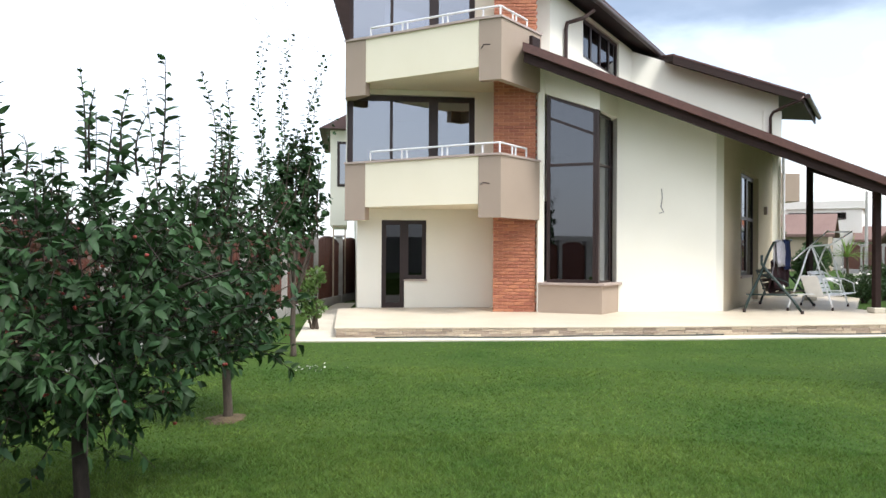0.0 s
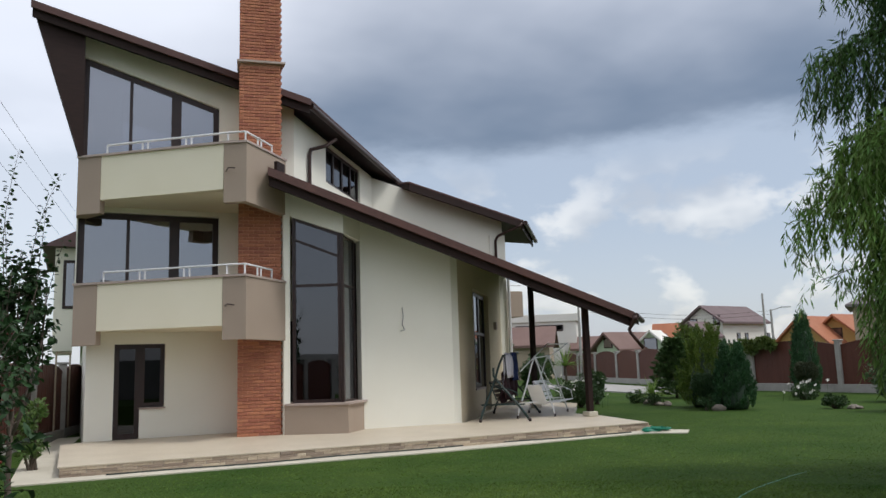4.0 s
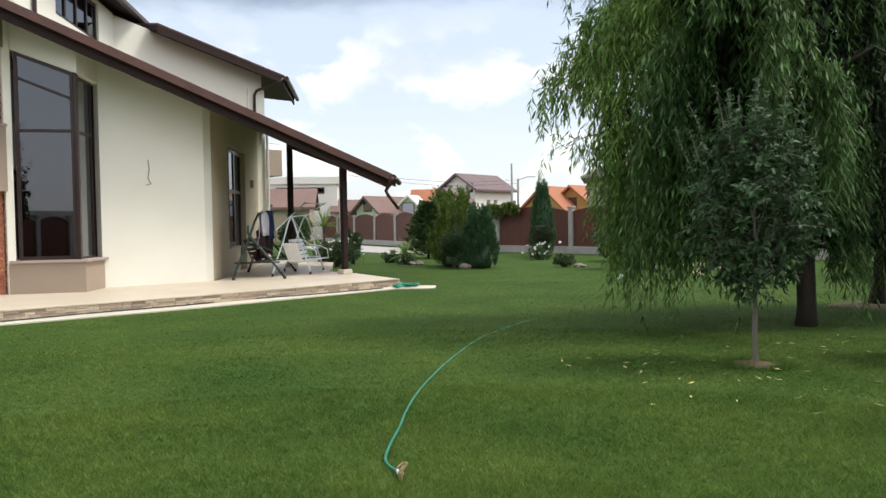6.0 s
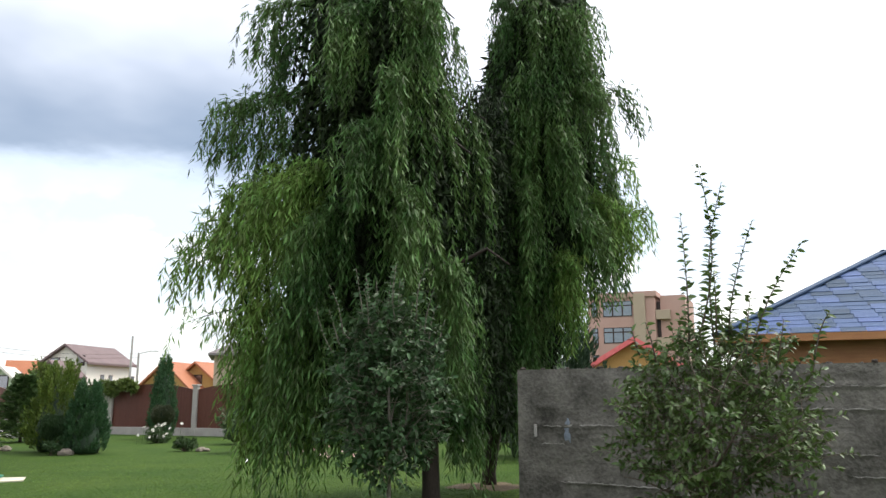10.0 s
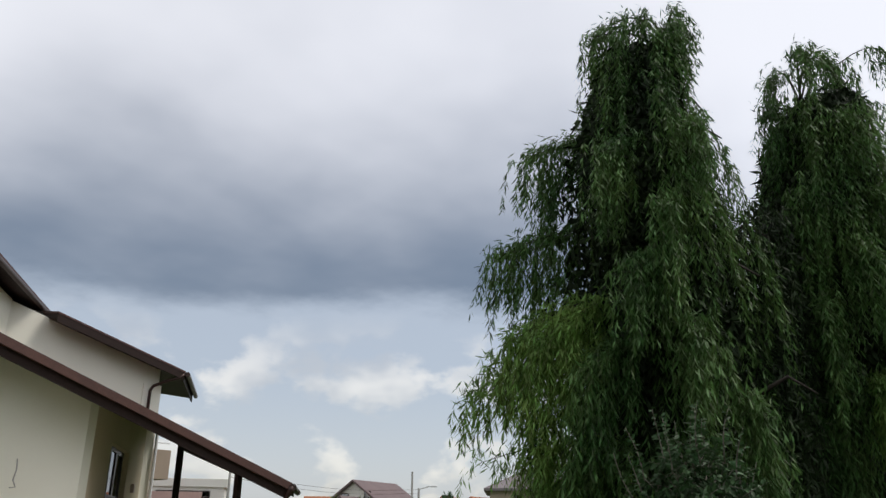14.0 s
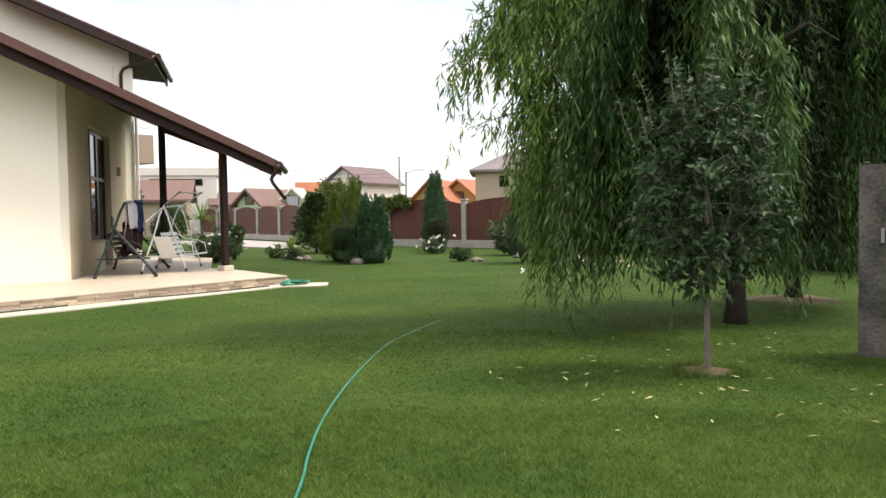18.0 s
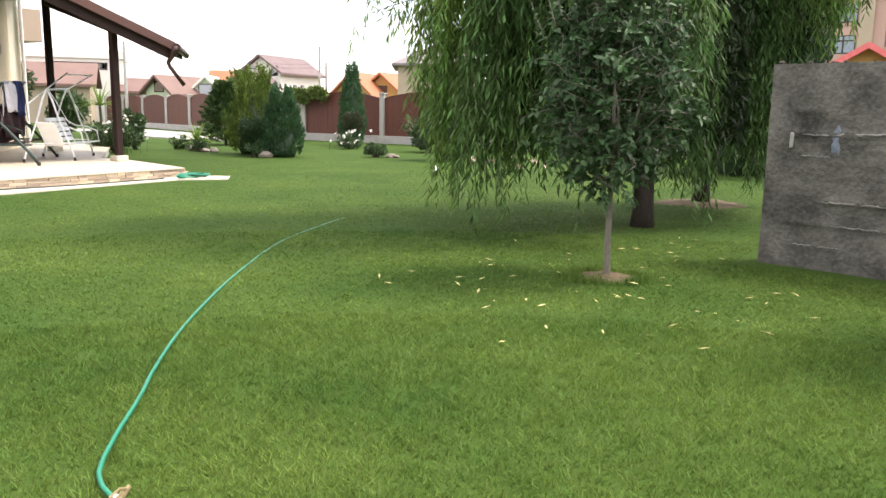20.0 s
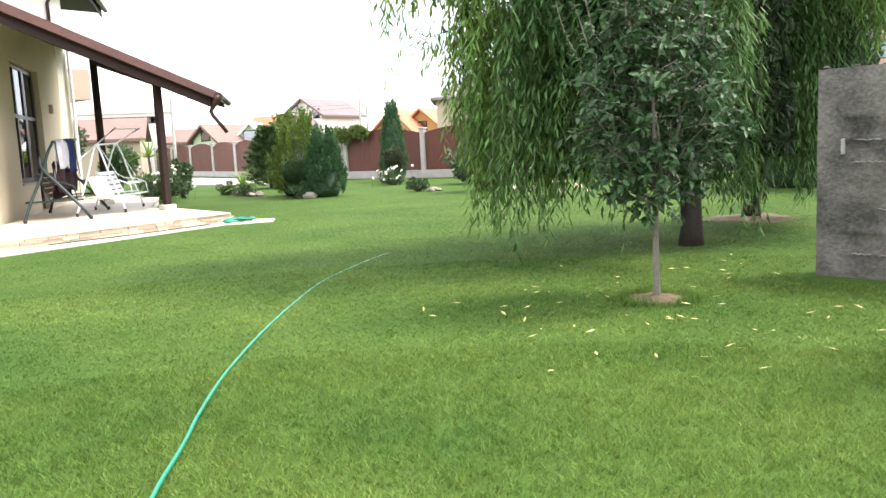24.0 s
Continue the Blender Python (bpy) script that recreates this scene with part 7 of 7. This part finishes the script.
# rocks and flowers in the beds
for i, (x, y, r) in enumerate(((17.45, 16.85, 0.21), (18.0, 20.1, 0.15), (18.25, 20.0, 0.17), (18.45, 21.2, 0.19), (20.05, 14.5, 0.13), (20.2, 14.35, 0.11), (20.3, 14.6, 0.14), (18.1, 19.8, 0.12), (22.2, 14.4, 0.16), (19.7, 11.4, 0.13), (19.9, 11.1, 0.10))):
    solid("rock", Geo().blob((x, y, r * 0.30), r, r * 0.8, r * 0.5, i, 0.3, 12, 8), M_ROCK, "brownish rounded field rock in a garden bed", "rock", at=(x, y, 0), smooth=True, group="bed rocks")


def flowers(name, at, n, spread, h, mat, label, seed, size=1.0):
    """Nodding blooms of six pointed petals on thin stems."""
    rng = random.Random(seed)
    t = thing(name, (*at, 0), label, "flowers")
    stem, bloom = Geo(), Geo()
    for i in range(n):
        x, y, z = at[0] + rng.gauss(0, 0.6) * spread, at[1] + rng.gauss(0, 0.6) * spread, h * rng.uniform(0.35, 1.1)
        stem.tube([(x - 0.03, y, 0), (x, y + 0.01, z * 0.6), (x + 0.02, y, z)], 0.005, 4)
        face = Vector((rng.uniform(-1, 0.2), rng.uniform(-1, 0.2), rng.uniform(-0.2, 0.9))).normalized()
        e1 = face.orthogonal().normalized()
        e2 = face.cross(e1)
        c = Vector((x + 0.02, y, z))
        for k in range(6):
            a = k * 1.047 + rng.uniform(-0.2, 0.2)
            o = e1 * math.cos(a) + e2 * math.sin(a)
            w = face.cross(o)
            L = 0.085 * size * rng.uniform(0.8, 1.15)
            bloom.add([c, c + o * L * 0.5 + w * L * 0.26 + face * L * 0.32, c + o * L + face * L * 0.28, c + o * L * 0.5 - w * L * 0.26 + face * L * 0.32], [(0, 1, 2), (0, 2, 3)])
    part("stems", stem, M_ROSELEAF, t, "", False, "stuff")
    part("blooms", bloom, mat, t, "", False, "stuff")


flowers("white_flowers", (22.9, 18.5), 24, 0.5, 0.6, M_PETAL, "white lilies before the narrow thuja", 1, 0.8)
flowers("white_roses", (15.8, 21.3), 22, 0.6, 1.05, M_PETAL, "cream roses by the terrace", 2, 0.7)
flowers("pale_flowers", (18.4, 9.6), 20, 0.7, 0.35, M_PINK, "pale flowers in a far bed", 3, 0.8)
flowers("lawn_flowers", (-0.2, 9.6), 16, 0.35, 0.05, M_PETAL, "tiny white flowers in the lawn", 4, 0.20)

# fallen willow leaves on the lawn
leaf_geo = Geo().add([(0, 0, 0), (0.04, 0.009, 0.006), (0.085, 0, 0.012), (0.04, -0.009, 0.008)], [(0, 1, 2), (0, 2, 3)])
leaf_me = mesh_of("fallen_leaf", leaf_geo, M_YELLOWLEAF)
rl = random.Random(8)
spots = [(7.4, 3.4), (8.42, 2.04), (7.9, 1.56), (7.8, 1.45), (7.26, 2.44), (7.32, 2.2), (5.98, 1.8), (7.08, 3.35), (7.7, 3.79), (6.22, 2.47), (5.75, 2.49), (10.4, 2.7), (9.42, 3.01)]
spots += [(rl.uniform(6.3, 10.4), rl.uniform(1.0, 4.3)) for _ in range(78)]
for x, y in spots:
    if x > 9.3 and y < 2.0:
        continue
    ob = new("fallen_leaf", leaf_me)
    ob.matrix_basis = pose(x, y, 0.03, rl.uniform(-20, 20), rl.uniform(-15, 15), rl.uniform(0, 360))
    tagged(ob, "yellowed fallen willow leaf lying on the lawn", "leaf", "fallen leaves")

# ---- pieces: bricks, ledge stones, shingles ----
chim = part("chimney", Geo().prism([(3.53, 16.52), (4.42, 16.36), (4.50, 17.9), (3.85, 17.9)], 0.0, 10.9), M_MORTAR, house, "orange brick chimney")
part("chimney_band", Geo().prism([(3.44, 16.42), (4.51, 16.24), (4.58, 17.95), (3.75, 17.95)], 8.58, 8.63), M_COPING, chim, "pale stone band round the chimney")
part("chimney_band", Geo().prism([(3.44, 16.42), (4.51, 16.24), (4.58, 17.95), (3.75, 17.95)], 10.9, 10.98), M_PAVE, chim)
CO = 0.075
brick_geo = Geo().obox((0, 0, 0), (0.108, 0, 0), (0, 0.03, 0), (0, 0, 0.030), 0.006)
brick_me = mesh_of("brick", brick_geo, M_BRICK)
half_me = mesh_of("brick", Geo().obox((0, 0, 0), (0.050, 0, 0), (0, 0.03, 0), (0, 0, 0.030), 0.006), M_BRICK)
rest = Geo()
count = 0
f0, f1 = Vector((3.51, 16.532, 0)), Vector((4.43, 16.362, 0))
fd = (f1 - f0).normalized()
fturn = math.degrees(math.atan2(fd.y, fd.x))
flen = (f1 - f0).length
rb = random.Random(4)
for c in range(int(10.75 / CO)):
    z = 0.22 + c * CO
    if 8.54 < z < 8.67:
        continue
    s = 0.0 if c % 2 == 0 else -0.115
    while s < flen - 0.02:
        a, b2 = max(s, 0), min(s + 0.218, flen)
        if b2 - a > 0.05:
            mid = f0 + fd * ((a + b2) / 2)
            whole = b2 - a > 0.2
            if count < 290 and z < 5.4 and abs((b2 - a) - (0.218 if whole else 0.103)) < 0.012:
                ob = new("brick", brick_me if whole else half_me)
                ob.parent = chim
                o = ORIGIN[chim]
                ob.matrix_basis = pose(mid.x - o[0], mid.y - o[1] + rb.uniform(-0.003, 0.003), z - o[2], 0, 0, fturn)
                count += 1
            else:
                rest.obox((mid.x, mid.y + rb.uniform(-0.003, 0.003), z), fd * ((b2 - a) / 2 - 0.004), Vector((-fd.y, fd.x, 0)) * 0.03, (0, 0, 0.03), 0.005)
        s += 0.230
    # the side that faces the bay
    for k in range(6):
        y = 16.40 + k * 0.23 + (0.115 if c % 2 else 0)
        if y < 17.75:
            rest.obox((4.435 + 0.026 * (y - 16.4), y + 0.11, z), (0.03, 0, 0), (0, 0.106, 0), (0, 0, 0.03), 0.005)
part("bricks", rest, M_BRICKS, chim, "rows of orange bricks", False, "stuff")

# ledge stones of the terrace edge
stone_mes = [mesh_of("ledge_stone", Geo().blob((0, 0.012, 0), w / 2 * 1.05, 0.026, h / 2 * 1.1, k, 0.10, 8, 4).box(-w / 2, -0.010, -h / 2, w / 2, 0.03, h / 2, 0.004), M_STONE) for k, (w, h) in enumerate(((0.30, 0.048), (0.22, 0.050), (0.38, 0.047), (0.16, 0.049)))]
widths = (0.30, 0.22, 0.38, 0.16)
rs = random.Random(2)


def ledge_row(p, q, z):
    p, q = Vector((*p, 0)), Vector((*q, 0))
    L, s = (q - p).length, 0.0
    d = (q - p).normalized()
    turn = math.degrees(math.atan2(d.y, d.x))
    nrm = Vector((d.y, -d.x, 0))
    while s < L - 0.1:
        k = rs.randrange(4)
        w = widths[k]
        m = p + d * (s + w / 2) + nrm * rs.uniform(0.0, 0.018)
        ob = new("ledge_stone", stone_mes[k])
        ob.parent = terrace
        ob.matrix_basis = pose(m.x, m.y, z + rs.uniform(-0.003, 0.003), 0, 0, turn)
        s += w + 0.006


for k, z in enumerate((0.043, 0.093, 0.143)):
    ledge_row((0.13, FRONT), (6.6, 12.98), z)
    ledge_row((6.6, 12.98), (11.77, 13.22), z)
    ledge_row((11.81, 13.24), (12.42, 15.8), z)

# shingles on the two roof slopes towards the garden
tab = mesh_of("shingle", Geo().box(-0.148, -0.09, -0.004, 0.148, 0.09, 0.006, 0.002), M_SHINGLE)
rsh = random.Random(6)
done, more = 0, Geo()
for ia, ib in ((0, 1), (3, 0)):
    A, B, C = Vector((*HC[ia], EZ + 0.03)), Vector((*HC[ib], EZ + 0.03)), Vector(APEX)
    e = (B - A).normalized()
    n = e.cross(C - A).normalized()
    if n.z < 0:
        n = -n
    up = n.cross(e).normalized()
    if up.z < 0:
        up = -up
    Hs = (C - A).dot(up)
    ca = (C - A).dot(e)
    Lb = (B - A).length
    rows = int(Hs / 0.14)
    for r in range(rows):
        v = r * 0.14 + 0.07
        s0, s1 = ca * v / Hs, Lb - (Lb - ca) * v / Hs
        s = s0 + (0.15 if r % 2 else 0.0) + 0.17
        while s < s1 - 0.17:
            lift = 0.006 + 0.005 * (rsh.random() < 0.4)
            pos = A + e * s + up * v + n * lift
            tilt = up * 0.09 - n * 0.003
            if done < 290 and ia == 0 and s < 3.9:
                ob = new("shingle", tab)
                ob.parent = hut
                M = Matrix((e, up, n)).transposed().to_4x4()
                M.translation = pos - Vector(ORIGIN[hut])
                ob.matrix_basis = M @ pose(0, 0, 0, -2, 0, 0)
                done += 1
            else:
                more.obox(pos, e * 0.146, tilt, n * 0.005)
            s += 0.304
for p in HC:
    part("hip_cap", Geo().beam((*p, EZ + 0.045), Vector(APEX) + Vector((0, 0, 0.02)), 0.16, 0.03, 0.008), M_SHINGLES, hut, "shingled hip edge")
part("shingles", more, M_SHINGLES, hut, "rows of blue-grey shingles", False, "stuff")

# ---- grass blades, last ----
M_GRASS = material("grass_blades", (0.043, 0.103, 0.014), (0.150, 0.213, 0.041), 0.6, 7, 0.6, 0.0, spec=0.2, island=0.40, through_light=0.38, grain=0.32)


def lattice(x, y, cell, seed):
    """Smooth noise between 0 and 1 over the plan, with bumps about one cell wide."""
    grid = np.random.default_rng(seed).uniform(size=(128, 128))
    u, v = x / cell, y / cell
    i, j = np.floor(u).astype(int), np.floor(v).astype(int)
    fu, fv = u - i, v - j
    fu, fv = fu * fu * (3 - 2 * fu), fv * fv * (3 - 2 * fv)
    g = [grid[(i + a) % 128, (j + b) % 128] for a in (0, 1) for b in (0, 1)]
    return (g[0] * (1 - fv) + g[1] * fv) * (1 - fu) + (g[2] * (1 - fv) + g[3] * fv) * fu


def grass():
    rng = np.random.default_rng(5)
    batches = []
    for near, far, dens, hgt, wid, flat in ((0.0, 3.6, 10500, 0.034, 0.0024, 1.2), (3.6, 6.2, 6800, 0.031, 0.0030, 1.6), (6.2, 10.0, 2700, 0.021, 0.0042, 2.6), (10.0, 24.0, 720, 0.014, 0.0065, 4.0)):
        n = int(dens * math.pi * (far ** 2 - near ** 2) * (1.0 if far < 6.5 else 0.78))
        r = np.sqrt(rng.uniform(near ** 2, far ** 2, n))
        a = rng.uniform(-math.pi, math.pi, n) if far < 6.5 else rng.uniform(-1.35, 3.55, n)
        x, y = 1.0 + r * np.cos(a), -0.3 + r * np.sin(a)
        ok = ((y < 12.22) | (x > 13.4 + 0.62 * np.maximum(y - 14, -2.0)) | ((x > 12.8) & (y < 14))) & (x < 27.4) & ~((x > 9.35 - 0.2 * (1.9 - y)) & (y < 2.1)) & (x > -5)
        ok &= rng.uniform(size=len(x)) < np.clip((24.0 - r) / 13.0, 0, 1)
        behind = np.abs((a - 1.12 + np.pi) % (2 * np.pi) - np.pi)
        ok &= rng.uniform(size=len(x)) < np.clip((2.4 - behind) / 0.9 + 3.0 * np.clip((5.6 - r) / 4.0, 0, 1), 0, 1)
        for sx, sy, sr in ((8.0, 2.79, 0.22), (7.45, -0.16, 0.22)):
            ok &= (x - sx) ** 2 + (y - sy) ** 2 > sr ** 2
        # tufts: thick and tall in places, thin and low between them
        tuft = 0.6 * lattice(x, y, 0.085, 1) + 0.4 * lattice(x, y, 0.19, 2)
        ok &= rng.uniform(size=len(x)) < np.clip(1.2 * tuft + 0.4, 0.72, 1.0)
        x, y, tuft = x[ok], y[ok], tuft[ok]
        n = len(x)
        th = rng.uniform(0, 2 * np.pi, n)
        h = hgt * rng.uniform(0.5, 1.2, n) * (0.70 + 0.60 * tuft)
        lean = rng.uniform(0.1, 1.0, n) * h * flat
        w = wid * rng.uniform(0.7, 1.3, n)
        th2 = 2 * np.pi * (2.0 * lattice(x, y, 0.16, 3)) + rng.normal(scale=1.7, size=n)
        v = np.zeros((n, 3, 3))
        v[:, 0] = np.stack([x - w * np.cos(th), y - w * np.sin(th), np.zeros(n)], 1)
        v[:, 1] = np.stack([x + w * np.cos(th), y + w * np.sin(th), np.zeros(n)], 1)
        v[:, 2] = np.stack([x + lean * np.cos(th2), y + lean * np.sin(th2), h], 1)
        batches.append((v.reshape(-1, 3), np.arange(n * 3).reshape(-1, 3)))
    # longer uncut blades round the young trees
    for sx, sy, sr in ((8.0, 2.79, 0.30), (7.45, -0.16, 0.32)):
        n = 2600
        r, a = sr * rng.normal(1.0, 0.16, n), rng.uniform(0, 2 * np.pi, n)
        x, y, th = sx + r * np.cos(a), sy + r * np.sin(a), rng.uniform(0, 2 * np.pi, n)
        h, w = rng.uniform(0.03, 0.085, n) * (0.4 + 0.9 * lattice(x, y, 0.12, 4)), 0.0024
        v = np.zeros((n, 3, 3))
        v[:, 0] = np.stack([x - w * np.cos(th), y - w * np.sin(th), np.zeros(n)], 1)
        v[:, 1] = np.stack([x + w * np.cos(th), y + w * np.sin(th), np.zeros(n)], 1)
        v[:, 2] = np.stack([x + 0.6 * h * np.cos(th + 1.5), y + 0.6 * h * np.sin(th + 1.5), h], 1)
        batches.append((v.reshape(-1, 3), np.arange(n * 3).reshape(-1, 3)))
    verts, tris, k = [], [], 0
    for v, t in batches:
        verts.append(v)
        tris.append(t + k)
        k += len(v)
    ob = new("grass", arrays_mesh("grass", np.concatenate(verts), np.concatenate(tris), M_GRASS))
    tagged(ob, "short mown green grass of the lawn", "grass", "", "stuff")


grass()
